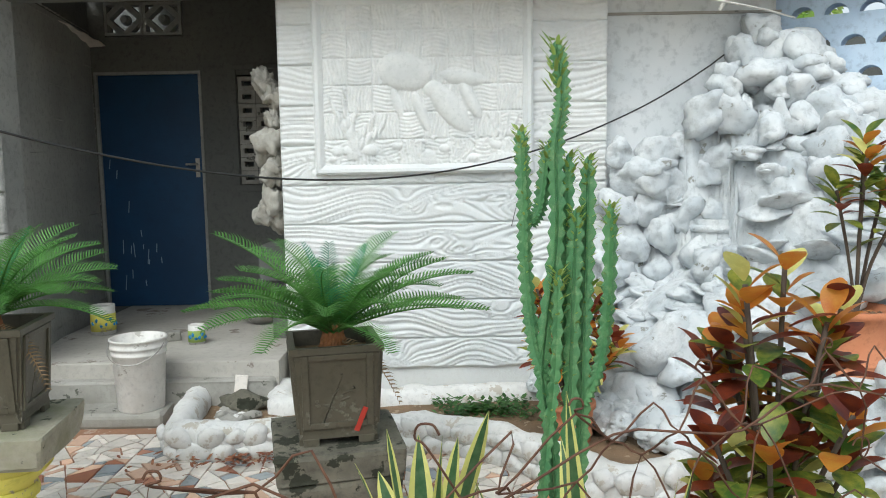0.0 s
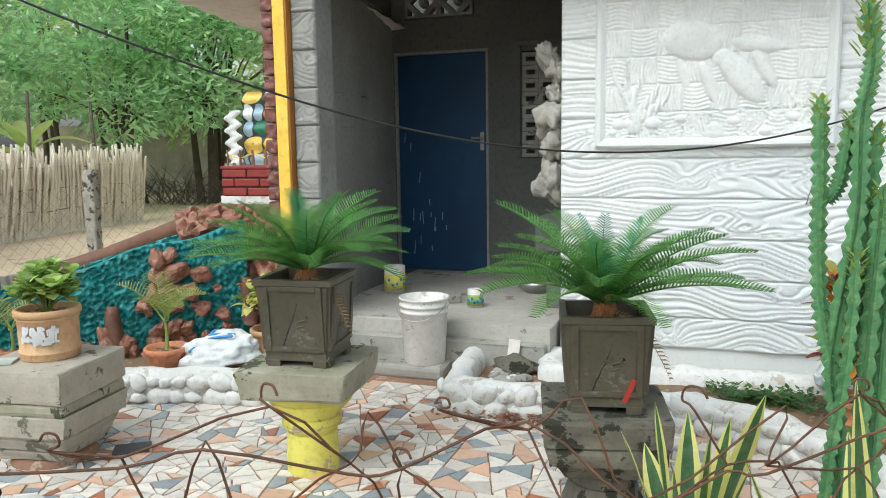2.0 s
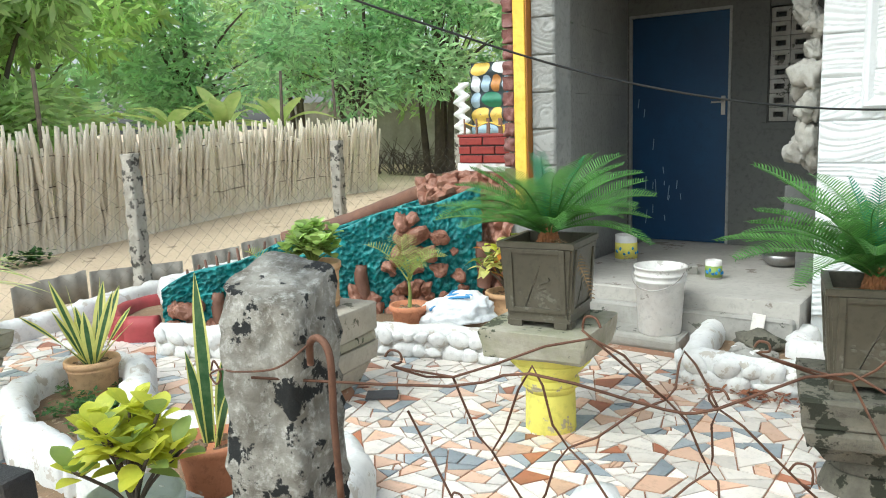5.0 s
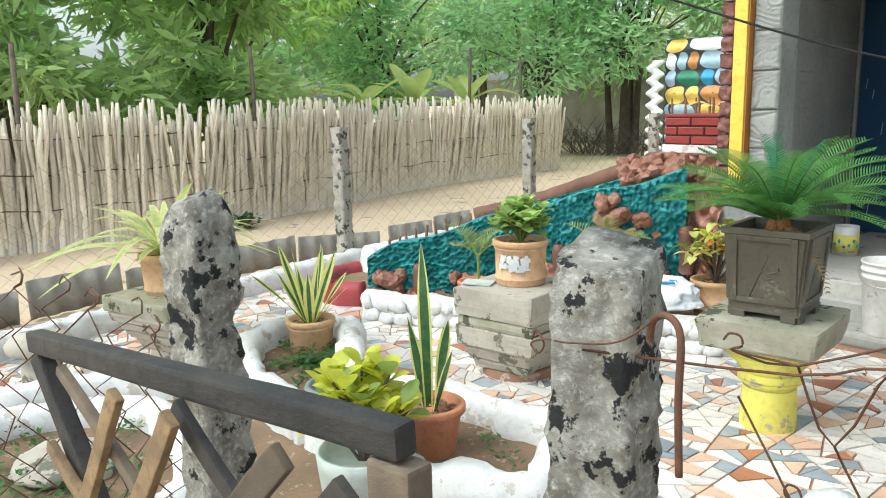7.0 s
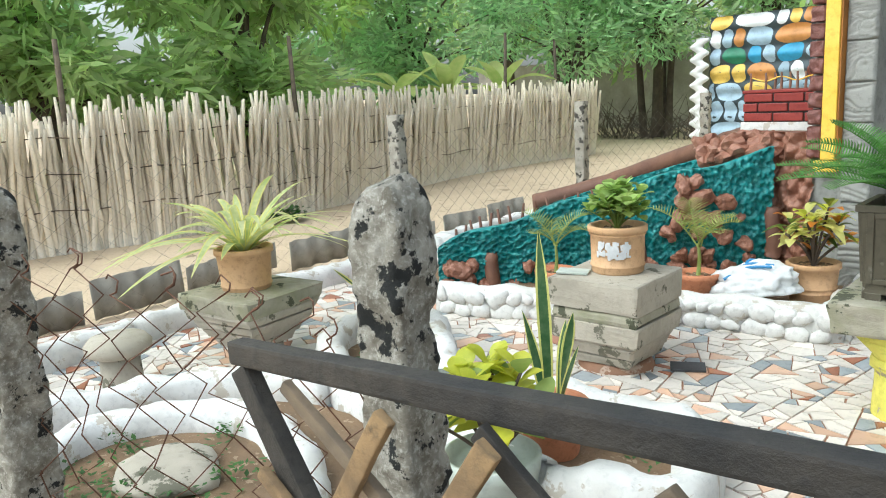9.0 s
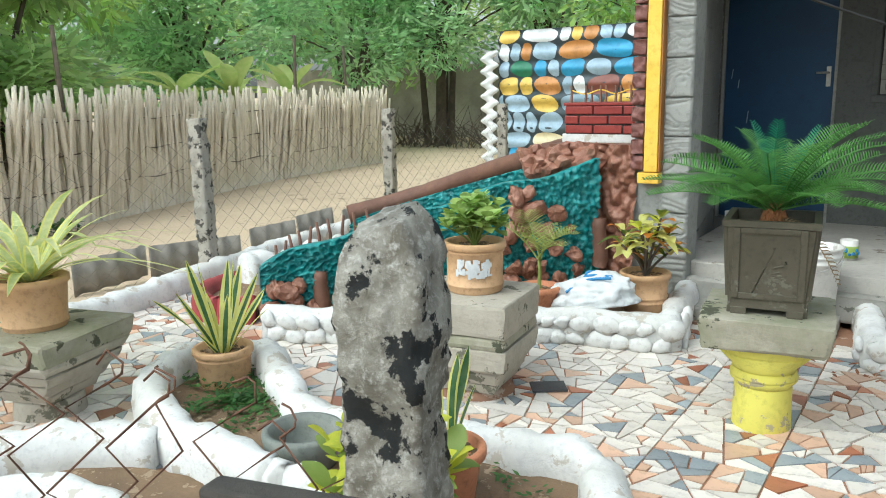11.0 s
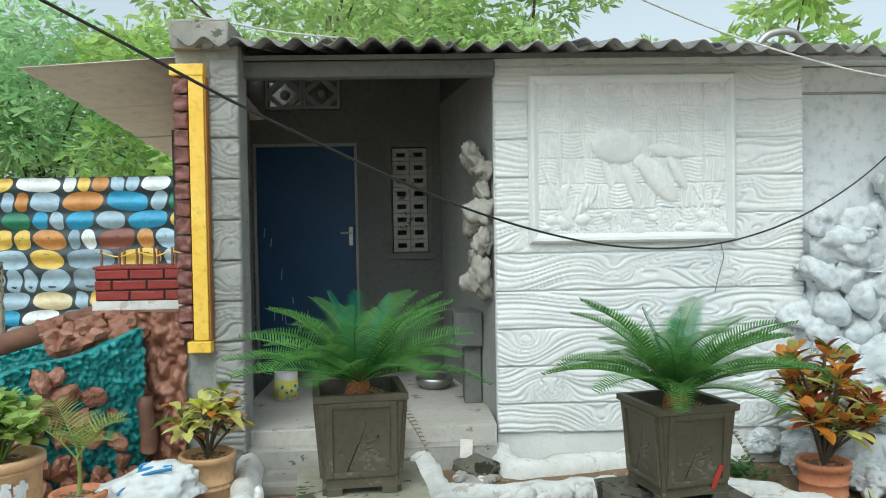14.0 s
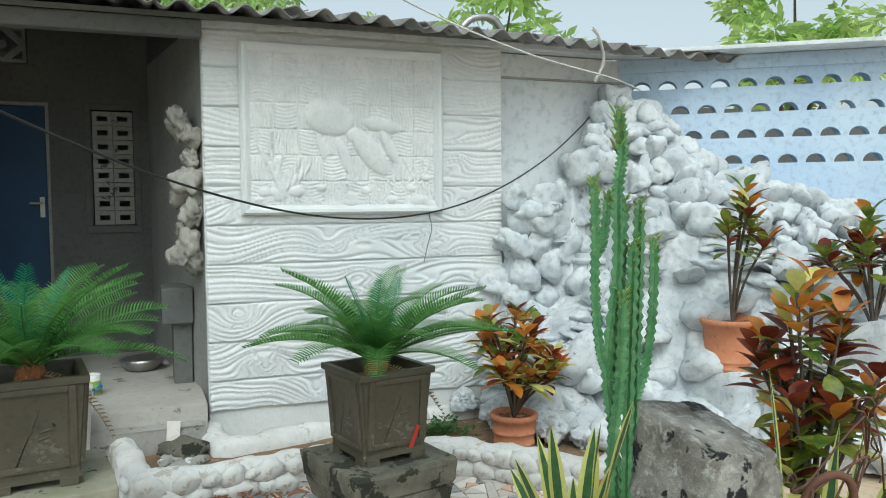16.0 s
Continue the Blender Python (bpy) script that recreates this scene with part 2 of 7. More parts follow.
M_CACTUS = material("cactus_green", (0.055, 0.18, 0.075), (0.10, 0.25, 0.10), 0.55, 30, 6, 0.9, 0.2, third=(0.20, 0.34, 0.16))
M_PALM = leaf_material("parlour_palm", (0.30, 0.38, 0.10), (0.42, 0.46, 0.14), 0.5, 0.25)


# ---- building helpers ----
def thing(name, label, category, at=(0, 0, 0), turn=0.0, group="", kind=""):
    e = new(name)
    e.empty_display_size = 0.1
    e.matrix_world = pose(*at, 0, 0, turn)
    return tagged(e, label, category, group, kind)


def mesh_of(name, bm, mats, smooth=True):
    me = bpy.data.meshes.new(name)
    bm.to_mesh(me)
    bm.free()
    for m in (mats if isinstance(mats, (list, tuple)) else [mats]):
        me.materials.append(m)
    if smooth:
        me.polygons.foreach_set("use_smooth", [True] * len(me.polygons))
    return me


def part(name, bm, mats, parent=None, label="", smooth=False, kind=""):
    ob = new(name, bm if isinstance(bm, bpy.types.Mesh) else mesh_of(name, bm, mats, smooth))
    ob.parent = parent
    if label:
        ob["label"] = label
    if kind:
        ob["kind"] = kind
    return ob


def single(name, bm, mats, label, category, at=None, smooth=False, group="", kind=""):
    ob = part(name, bm, mats, None, "", smooth)
    if at is not None:
        ob.matrix_world = at
    return tagged(ob, label, category, group, kind)


def add_box(bm, size, at=(0, 0, 0), turn=(0, 0, 0), bevel=0.0, taper=1.0, mat=0, jitter=0.0):
    """A box with its middle at a place; taper scales the bottom face."""
    got = bmesh.ops.create_cube(bm, size=1.0)
    vs = got["verts"]
    for v in vs:
        k = taper if v.co.z < 0 else 1.0
        v.co = Vector((v.co.x * size[0] * k, v.co.y * size[1] * k, v.co.z * size[2]))
    fs = set(f for v in vs for f in v.link_faces)
    if bevel:
        es = set(e for v in vs for e in v.link_edges)
        r = bmesh.ops.bevel(bm, geom=list(es), offset=bevel, segments=2, affect="EDGES", profile=0.6)
        vs = list(set(v for f in r["faces"] for v in f.verts) | set(v for v in vs if v.is_valid))
        fs = set(f for v in vs for f in v.link_faces)
    m = pose(*at, *turn)
    for v in vs:
        v.co = m @ (v.co + Vector([random.uniform(-jitter, jitter) for _ in range(3)]))
    for f in fs:
        f.material_index = mat
    return vs


def box(size, at=(0, 0, 0), turn=(0, 0, 0), bevel=0.0, taper=1.0, jitter=0.0):
    bm = bmesh.new()
    add_box(bm, size, at, turn, bevel, taper, 0, jitter)
    return bm


def span(a, b, bevel=0.0):
    """A box between two opposite corners."""
    return box([abs(b[i] - a[i]) for i in range(3)], [(a[i] + b[i]) / 2 for i in range(3)], bevel=bevel)


def lathe(profile, seg=28, bm=None, at=(0, 0, 0), mat=0, wobble=0.0):
    """Turns (radius, height) pairs about z; a zero radius closes an end."""
    bm = bm or bmesh.new()
    rings = []
    for r, z in profile:
        if r <= 1e-6:
            rings.append([bm.verts.new((at[0], at[1], at[2] + z))])
        else:
            rings.append([bm.verts.new((at[0] + r * math.cos(2 * math.pi * i / seg) * (1 + wobble * math.sin(3.1 * i + 9 * z)),
                                        at[1] + r * math.sin(2 * math.pi * i / seg), at[2] + z)) for i in range(seg)])
    for a, b in zip(rings, rings[1:]):
        for i in range(seg):
            j = (i + 1) % seg
            q = ([a[0]] if len(a) == 1 else [a[i], a[j]]) + ([b[0]] if len(b) == 1 else [b[j], b[i]])
            if len(set(q)) >= 3:
                bm.faces.new(q).material_index = mat
    return bm


def tube(bm, pts, radii, seg=6, mat=0, cap=True):
    """A round bar along points, with a radius or one for each."""
    pts = [Vector(p) for p in pts]
    radii = radii if isinstance(radii, (list, tuple)) else [radii] * len(pts)
    rings, up = [], Vector((0.31, 0.17, 0.93)).normalized()
    for i, p in enumerate(pts):
        d = (pts[min(i + 1, len(pts) - 1)] - pts[max(i - 1, 0)]).normalized()
        s = d.cross(up)
        s = s.normalized() if s.length > 1e-3 else d.orthogonal().normalized()
        t = d.cross(s)
        rings.append([bm.verts.new(p + radii[i] * (math.cos(2 * math.pi * k / seg) * s + math.sin(2 * math.pi * k / seg) * t)) for k in range(seg)])
    for a, b in zip(rings, rings[1:]):
        for k in range(seg):
            j = (k + 1) % seg
            bm.faces.new((a[k], a[j], b[j], b[k])).material_index = mat
    if cap:
        for ring in (rings[0], rings[-1]):
            try:
                bm.faces.new(ring).material_index = mat
            except ValueError:
                pass
    return bm


def rock(bm, at, size, seed, sub=2, rough=0.28, pits=0.0, mat=0, turn=0.0, cuts=0):
    """A lumpy stone: a ball pushed about by noise at two scales; cuts: how many flat faces are broken off it."""
    rq = random.Random(seed * 13.7 + 1)
    planes = [(Vector((rq.gauss(0, 1), rq.gauss(0, 1), rq.gauss(0, 1))).normalized(), rq.uniform(0.58, 0.86)) for _ in range(cuts)]
    got = bmesh.ops.create_icosphere(bm, subdivisions=sub, radius=1.0)
    m = pose(*at, 0, 0, turn)
    for v in got["verts"]:
        d = v.co.normalized()
        n = noise.noise(d * 1.1 + Vector((seed * 3.7, seed * 1.3, 0)))
        n2 = noise.noise(d * 3.3 + Vector((seed, 0, seed * 2.1)))
        n3 = noise.noise(d * 8.0 + Vector((seed, seed, 0))) if pits else 0
        k = 1 + rough * 1.3 * n + rough * 0.45 * n2 - pits * max(0, n3)
        for w, o in planes:
            q = d.dot(w)
            if q > o:
                k *= o / q
        v.co = m @ Vector((d.x * size[0] * k, d.y * size[1] * k, d.z * size[2] * k))
    for f in set(f for v in got["verts"] for f in v.link_faces):
        f.material_index = mat
    return bm


def bar(a, b, w, t, bevel=0.006):
    """A timber from a to b, w deep and t thick."""
    a, b = Vector(a), Vector(b)
    d = b - a
    bm = box((d.length, t, w), (d.length / 2, 0, 0), bevel=bevel)
    bmesh.ops.subdivide_edges(bm, edges=[e for e in bm.edges if e.calc_length() > d.length * 0.6], cuts=7)
    for v in bm.verts:
        v.co += 0.004 * noise.noise_vector(v.co * 9 + a * 5)
    m = Matrix.Translation(a) @ Matrix.Rotation(math.atan2(d.y, d.x), 4, "Z") @ Matrix.Rotation(-math.atan2(d.z, math.hypot(d.x, d.y)), 4, "Y")
    bm.transform(m)
    return bm


def poly_len(pts):
    return [0.0] + list(np.cumsum([math.dist(a, b) for a, b in zip(pts, pts[1:])]))


def along(pts, s):
    ls = poly_len(pts)
    s = max(0.0, min(s, ls[-1] - 1e-6))
    for i in range(len(pts) - 1):
        if s <= ls[i + 1]:
            k = (s - ls[i]) / max(ls[i + 1] - ls[i], 1e-9)
            a, b = pts[i], pts[i + 1]
            return tuple(a[j] + (b[j] - a[j]) * k for j in range(len(a))), math.atan2(b[1] - a[1], b[0] - a[0])


def smooth_line(pts, n=6, loop=False):
    """A Catmull-Rom line through points."""
    p = [Vector(q) for q in pts]
    out, N = [], len(p)
    for i in range(N if loop else N - 1):
        a, b, c, d = ((p[(i + k) % N] if loop else p[max(0, min(N - 1, i + k))]) for k in (-1, 0, 1, 2))
        for j in range(n):
            t = j / n
            out.append(0.5 * ((2 * b) + (c - a) * t + (2 * a - 5 * b + 4 * c - d) * t * t + (3 * b - a - 3 * c + d) * t ** 3))
    if not loop:
        out.append(p[-1])
    return [tuple(q) for q in out]


# ---- ground ----
def ground_sheet():
    bm = bmesh.new()
    xs = np.concatenate([np.linspace(-400, -30, 8), np.linspace(-25, 12, 75), np.linspace(20, 400, 8)])
    ys = np.concatenate([np.linspace(-400, -10, 7), np.linspace(-6, 30, 73), np.linspace(40, 600, 8)])
    rows = [[bm.verts.new((x, y, -0.03 + (0.03 * noise.noise(Vector((x * 0.6, y * 0.6, 0))) if x < -6.2 else -0.01))) for x in xs] for y in ys]
    for a, b in zip(rows, rows[1:]):
        for i in range(len(xs) - 1):
            bm.faces.new((a[i], a[i + 1], b[i + 1], b[i]))
    return bm


single("ground", ground_sheet(), M_SAND, "bare sandy earth with faint tracks round the yard", "ground", smooth=True, kind="structure")

# ---- house: walls, porch, roof ----
WALL_Y, PORCH_Z = 6.30, 0.31
PLANKS = [0.20, 0.394, 0.639, 0.884, 1.129, 1.374, 1.619, 1.864, 2.109, 2.354, 2.58]


def grain(u, v, seed, width):
    """Wood figure as a height: contour lines that run along the plank and close into knots."""
    rng = np.random.RandomState(seed)
    f = v * 1.0
    for k in range(4):
        f = f + 0.050 / (k + 1) * np.sin(u * rng.uniform(2.0, 4.5) * (k + 1) + rng.uniform(0, 6.3) + v * rng.uniform(-6, 6))
    for k in range(max(1, int(width * 2.2))):
        uk, vk = rng.uniform(0.1, max(0.15, width - 0.1)), rng.uniform(0.07, 0.17)
        a, b = rng.uniform(0.07, 0.16), rng.uniform(0.04, 0.07)
        f = f + rng.choice([-1, 1]) * rng.uniform(0.07, 0.13) * np.exp(-((u - uk) / a) ** 2 - ((v - vk) / b) ** 2)
    f = f + 0.006 * np.sin(f * 61 + seed) + 0.003 * np.sin(f * 143 + 2 * seed)
    s = np.abs(np.sin(math.pi * f / 0.034))
    fade = 0.78 + 0.22 * np.sin(u * 3.1 + seed) * np.sin(v * 14 + seed * 2 + u * 2)
    return -0.0145 * fade * (1 - np.clip(s * 1.5, 0, 1)) ** 1.2 + 0.004 * np.sin(u * 9 + seed) * np.sin(v * 21 + seed) + 0.003 * np.sin(math.pi * f / 0.034) ** 2


def relief_plank(width, height, seed, step=0.008):
    """One moulded plank in its own plane: x along, z up, the face towards -y, with edges turned back."""
    nu, nv = max(3, int(width / step)), max(3, int(height / step))
    u, v = np.meshgrid(np.linspace(0, width, nu), np.linspace(0, height, nv))
    h = grain(u, v, seed, width)
    edge = np.minimum(np.minimum(v, height - v), np.minimum(u, width - u))
    h = h + np.where(edge < 0.009, -0.022 * (1 - edge / 0.009) ** 2, 0)
    verts = np.stack([u, -0.02 - h, v], -1).reshape(-1, 3)
    idx = np.arange(nu * nv).reshape(nv, nu)
    faces = np.stack([idx[:-1, :-1], idx[:-1, 1:], idx[1:, 1:], idx[1:, :-1]], -1).reshape(-1, 4)
    me = bpy.data.meshes.new("plank")
    me.from_pydata(verts.tolist(), [], faces.tolist())
    me.polygons.foreach_set("use_smooth", [True] * len(me.polygons))
    return me


def plank_wall(parent, origin, turn, width, levels, mat, seed, step=0.008):
    for i, (a, b) in enumerate(zip(levels, levels[1:])):
        me = relief_plank(width, b - a, seed + i, step)
        me.materials.append(mat)
        ob = part("plank", me, mat, parent)
        ob.matrix_world = pose(origin[0], origin[1], a, 0, 0, turn)


wall_front = single("wall_front", span((-1.03, WALL_Y, 0), (1.0, WALL_Y + 0.2, 2.60)), M_WHITE, "white-painted cement wall moulded like carved planks", "wall", kind="structure")
plank_wall(wall_front, (-1.03, WALL_Y), 0, 2.03, PLANKS, M_WHITE, 11)
wall_smooth = single("wall_plaster", span((1.0, WALL_Y + 0.12, 0), (2.15, WALL_Y + 0.3, 2.58)), M_SMOOTH, "smooth pale grey plastered wall with a scored line", "wall", kind="structure")
part("trim", span((1.0, WALL_Y + 0.10, 2.40), (2.15, WALL_Y + 0.12, 2.415)), M_CURB, wall_smooth)
part("trim", span((1.0, WALL_Y + 0.10, 1.50), (2.15, WALL_Y + 0.117, 1.56), 0.004), M_SMOOTH, wall_smooth)

# the wall that closes the porch at the back, cut for the door, the vent and the block window
DOOR_Y = 8.087
wall_porch = single("wall_porch_back", bmesh.new(), M_CEMENT_SHADE, "bare cement wall at the back of the porch, its shade put into the colour", "wall", kind="structure")
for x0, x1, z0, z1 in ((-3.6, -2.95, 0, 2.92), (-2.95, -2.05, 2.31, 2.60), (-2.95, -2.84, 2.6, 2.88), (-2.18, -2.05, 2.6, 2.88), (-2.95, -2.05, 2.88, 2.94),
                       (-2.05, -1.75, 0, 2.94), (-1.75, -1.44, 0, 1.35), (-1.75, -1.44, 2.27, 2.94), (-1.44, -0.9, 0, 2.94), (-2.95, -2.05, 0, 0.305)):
    part("wall_panel", span((x0, DOOR_Y, z0), (x1, DOOR_Y + 0.18, z1)), M_CEMENT_SHADE, wall_porch)
# added wall that closes the room behind; dark colour stands for no light
single("wall_room_back", span((-3.6, 9.6, 0), (-0.9, 9.7, 3.2)), M_CEMENT_SHADE, "added cement wall closing the room behind, coloured dark as if unlit", "wall", kind="structure")


def slanted_wall(name, a, b, thick, z0, z1, mat, label):
    d = Vector((b[0] - a[0], b[1] - a[1], 0))
    bm = box((d.length, thick, z1 - z0), (d.length / 2, thick / 2, (z0 + z1) / 2))
    return single(name, bm, mat, label, "wall", pose(a[0], a[1], 0, 0, 0, math.degrees(math.atan2(d.y, d.x))), kind="structure")


wall_left = slanted_wall("wall_porch_left", (-2.62, 6.0), (-2.97, DOOR_Y), 0.16, 0, 2.62, M_CEMENT, "grey cement porch wall moulded like rough planks")
plank_wall(wall_left, (-2.97, DOOR_Y - 0.01), math.degrees(math.atan2(6.0 - DOOR_Y, -2.62 + 2.97)), 2.08, PLANKS + [2.64], M_CEMENT, 61, 0.014)
wall_right = slanted_wall("wall_porch_right", (-1.32, DOOR_Y), (-1.02, 6.32), 0.16, 0, 2.64, M_CEMENT, "rough grey cement porch side wall")

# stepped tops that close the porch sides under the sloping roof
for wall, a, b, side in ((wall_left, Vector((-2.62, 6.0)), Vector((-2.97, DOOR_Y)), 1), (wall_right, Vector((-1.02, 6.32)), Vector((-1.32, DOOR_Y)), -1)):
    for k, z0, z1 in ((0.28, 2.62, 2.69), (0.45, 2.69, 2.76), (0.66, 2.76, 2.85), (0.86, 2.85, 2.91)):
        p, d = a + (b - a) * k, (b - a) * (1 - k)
        ob = part("wall_panel", box((d.length, 0.15, z1 - z0), (d.length / 2, side * 0.08, (z0 + z1) / 2)), M_CEMENT_SHADE, wall)
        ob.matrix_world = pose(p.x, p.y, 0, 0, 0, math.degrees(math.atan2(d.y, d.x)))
# added side walls close the room behind, darkened by colour
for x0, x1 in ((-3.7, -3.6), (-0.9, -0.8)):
    single("wall_room_side", span((x0, DOOR_Y + 0.18, 0), (x1, 9.7, 3.15)), M_CEMENT_SHADE, "added cement side wall closing the room behind, coloured dark as if unlit", "wall", kind="structure")

# the pier beside the porch, with its moulded front
pier = single("wall_pier", span((-2.96, 5.985, 0), (-2.59, 6.2, 2.66)), M_CEMENT, "grey cement pier moulded like stacked timber", "wall", kind="structure")
plank_wall(pier, (-2.764, 5.98), 0, 0.176, [0.05] + PLANKS[1:], M_CEMENT, 90)
part("parapet", box((0.34, 0.5, 0.17), (-2.80, 6.16, 2.72), bevel=0.015, jitter=0.006), M_CURB, pier, "dark stained concrete stub")
strip = thing("trim_pier", "yellow painted band beside a brown stone strip on the pier", "trim", kind="structure")
part("yellow_band", span((-2.866, 5.90, 0.905), (-2.778, 5.98, 2.50), 0.006), M_YELLOW, strip)
part("yellow_band", span((-2.905, 5.895, 0.83), (-2.766, 5.98, 0.90), 0.008), M_YELLOW, strip)
part("yellow_band", span((-2.975, 5.895, 2.47), (-2.774, 5.98, 2.54), 0.008), M_YELLOW, strip)
part("brown_line", span((-2.776, 5.91, 0.905), (-2.766, 5.984, 2.465), 0.003), M_ORANGE_EDGE, strip)
for i in range(15):
    z = 0.915 + i * 0.104
    bm = bmesh.new()
    add_box(bm, (0.088, 0.07, 0.094), bevel=0.012)
    bmesh.ops.subdivide_edges(bm, edges=bm.edges[:], cuts=3, use_grid_fill=True)
    for v in bm.verts:
        if v.co.y < 0:
            v.co.y += 0.028 * noise.noise(v.co * 28 + Vector((i * 7.1, 0, 0)))
    ob = part("stone", bm, M_BROWN_STONE, strip, smooth=True)
    ob.matrix_world = pose(-2.916, 5.945, z + 0.045)

# porch floor and its step
floor = single("floor_porch", box((1.72, 2.3, 0.20), (-1.915, 7.25, 0.21), bevel=0.012, jitter=0.004), M_FLOOR, "worn grey screed porch floor", "floor", kind="structure")
part("step_face", box((1.56, 0.12, 0.17), (-1.85, 6.05, 0.13), bevel=0.02, jitter=0.006), M_CURB, floor, "rough broken step edge")
part("step_face", box((0.9, 0.28, 0.09), (-2.12, 5.90, 0.045), bevel=0.02, jitter=0.006), M_CURB, floor)
part("room_floor", span((-3.6, 8.27, 0.2), (-0.9, 9.6, 0.3)), M_FLOOR, floor)

# door
door = thing("door_1", "dark blue painted flush door, scratched and shut", "door", (0, 0, 0), kind="structure")
leaf_o = part("door_leaf", span((-2.925, DOOR_Y + 0.01, 0.315), (-2.075, DOOR_Y + 0.05, 2.285), 0.004), M_DOOR, door)
for a, b in (((-2.95, DOOR_Y - 0.015, 0.305), (-2.927, DOOR_Y + 0.1, 2.31)), ((-2.073, DOOR_Y - 0.015, 0.305), (-2.05, DOOR_Y + 0.1, 2.31)), ((-2.95, DOOR_Y - 0.017, 2.287), (-2.05, DOOR_Y + 0.1, 2.312))):
    part("door_frame", span(a, b, 0.003), M_CEMENT, door)
handle = bmesh.new()
add_box(handle, (0.035, 0.008, 0.16), (-2.115, DOOR_Y + 0.004, 1.50), bevel=0.003)
tube(handle, [(-2.115, DOOR_Y, 1.53), (-2.115, DOOR_Y - 0.045, 1.53), (-2.20, DOOR_Y - 0.05, 1.53)], 0.009, 8)
part("door_handle", handle, M_STEEL, door, "steel lever handle")
rs = random.Random(5)
for i in range(16):
    z, x = rs.choice([0.55, 0.7, 0.85, 0.95, 1.2, 1.5]) + rs.uniform(-0.05, 0.05), rs.uniform(-2.88, -2.45)
    part("scratch", box((0.006, 0.003, rs.uniform(0.04, 0.13)), (x, DOOR_Y + 0.009, z), (0, rs.uniform(-8, 8), 0)), M_SCRATCH, door)

# vent block over the door and the pierced block window
vent = thing("window_vent", "two pierced cement vent blocks over the door", "vent", kind="structure")


def star_vent(cx, w, h):
    """A vent block: a frame with a diamond and a boss, open at the corners."""
    bm = bmesh.new()
    for s in (-1, 1):
        add_box(bm, (w, 0.09, 0.024), (cx, DOOR_Y + 0.03, 2.745 + s * (h / 2 - 0.012)))
        add_box(bm, (0.024, 0.088, h - 0.05), (cx + s * (w / 2 - 0.012), DOOR_Y + 0.03, 2.745))
        for q in (-1, 1):
            add_box(bm, (0.17, 0.08, 0.045), (cx + s * 0.075, DOOR_Y + 0.03, 2.745 + q * 0.065), (0, s * q * 42, 0))
    bmesh.ops.create_cone(bm, cap_ends=True, segments=12, radius1=0.045, radius2=0.03, depth=0.08, matrix=pose(cx, DOOR_Y + 0.03, 2.745, 90))
    return bm


for cx in (-2.672, -2.348):
    part("vent_block", star_vent(cx, 0.32, 0.27), M_CEMENT, vent)
win = thing("window_block", "window of pierced cement blocks in a cement surround", "window", kind="structure")
for r in range(8):
    for c in range(2):
        cx, cz = -1.668 + c * 0.15, 1.41 + r * 0.113
        bm = bmesh.new()
        for s in (-1, 1):
            add_box(bm, (0.146, 0.09, 0.034), (cx, DOOR_Y + 0.03, cz + s * 0.038), bevel=0.003)
            add_box(bm, (0.034, 0.086, 0.044), (cx + s * 0.056, DOOR_Y + 0.03, cz))
        part("pierced_block", bm, M_CURB, win)
for a, b in (((-1.80, DOOR_Y - 0.03, 1.29), (-1.39, DOOR_Y + 0.1, 1.345)), ((-1.80, DOOR_Y - 0.025, 2.315), (-1.39, DOOR_Y + 0.1, 2.36)), ((-1.80, DOOR_Y - 0.02, 1.345), (-1.755, DOOR_Y + 0.1, 2.315)), ((-1.435, DOOR_Y - 0.02, 1.345), (-1.39, DOOR_Y + 0.1, 2.315))):
    part("window_frame", span(a, b, 0.004), M_CEMENT_SHADE, win)

# roof: corrugated sheets that lap, over a beam, with a ceiling below
roof = thing("roof", "weathered grey corrugated fibre-cement roof with ragged eaves", "roof", kind="structure")


def sheet(width, length, pitch=0.177, amp=0.027, thick=0.008, step=10):
    n = max(4, int(width / pitch * step))
    bm = bmesh.new()
    cols = []
    for i in range(n + 1):
        x = width * i / n
        z = amp * math.cos(2 * math.pi * x / pitch)
        cols.append([bm.verts.new((x, y, z + dz)) for y in (0, length) for dz in (0, -thick)])
    for a, b in zip(cols, cols[1:]):
        for i, j in ((0, 2), (3, 1), (1, 0), (2, 3)):
            bm.faces.new((a[i], a[j], b[j], b[i]))
    for c in (cols[0], cols[-1]):
        bm.faces.new((c[0], c[1], c[3], c[2]))
    return bm


rs = random.Random(3)
for i in range(7):
    ob = part("roof_sheet", sheet(0.885, 3.9), M_ROOF, roof, smooth=True)
    x = -2.93 + i * 0.80
    ob.matrix_world = pose(x, 5.88 + rs.uniform(-0.05, 0.04), 2.665 - 0.021 * (x + 2.9) + (0.012 if i % 2 else 0), 10.5, 1.2 + rs.uniform(-0.5, 0.5), 0)
# roof underside and beam: porch shade painted as dark cement colour
ceil = single("ceiling_porch", box((5.2, 3.7, 0.03), (-0.35, 1.75, 0), (0, 0, 0)), M_CEMENT_SHADE, "underside of the porch roof with its shade put into the colour", "ceiling", pose(0, 6.2, 2.63, 10.5, 0, 0), kind="structure")
part("beam", span((-2.9, 6.14, 2.50), (-1.03, 6.24, 2.60), 0.01), M_CEMENT_SHADE, roof)
part("fascia", span((-1.03, 6.24, 2.585), (2.2, 6.40, 2.64), 0.004), M_SMOOTH, roof)

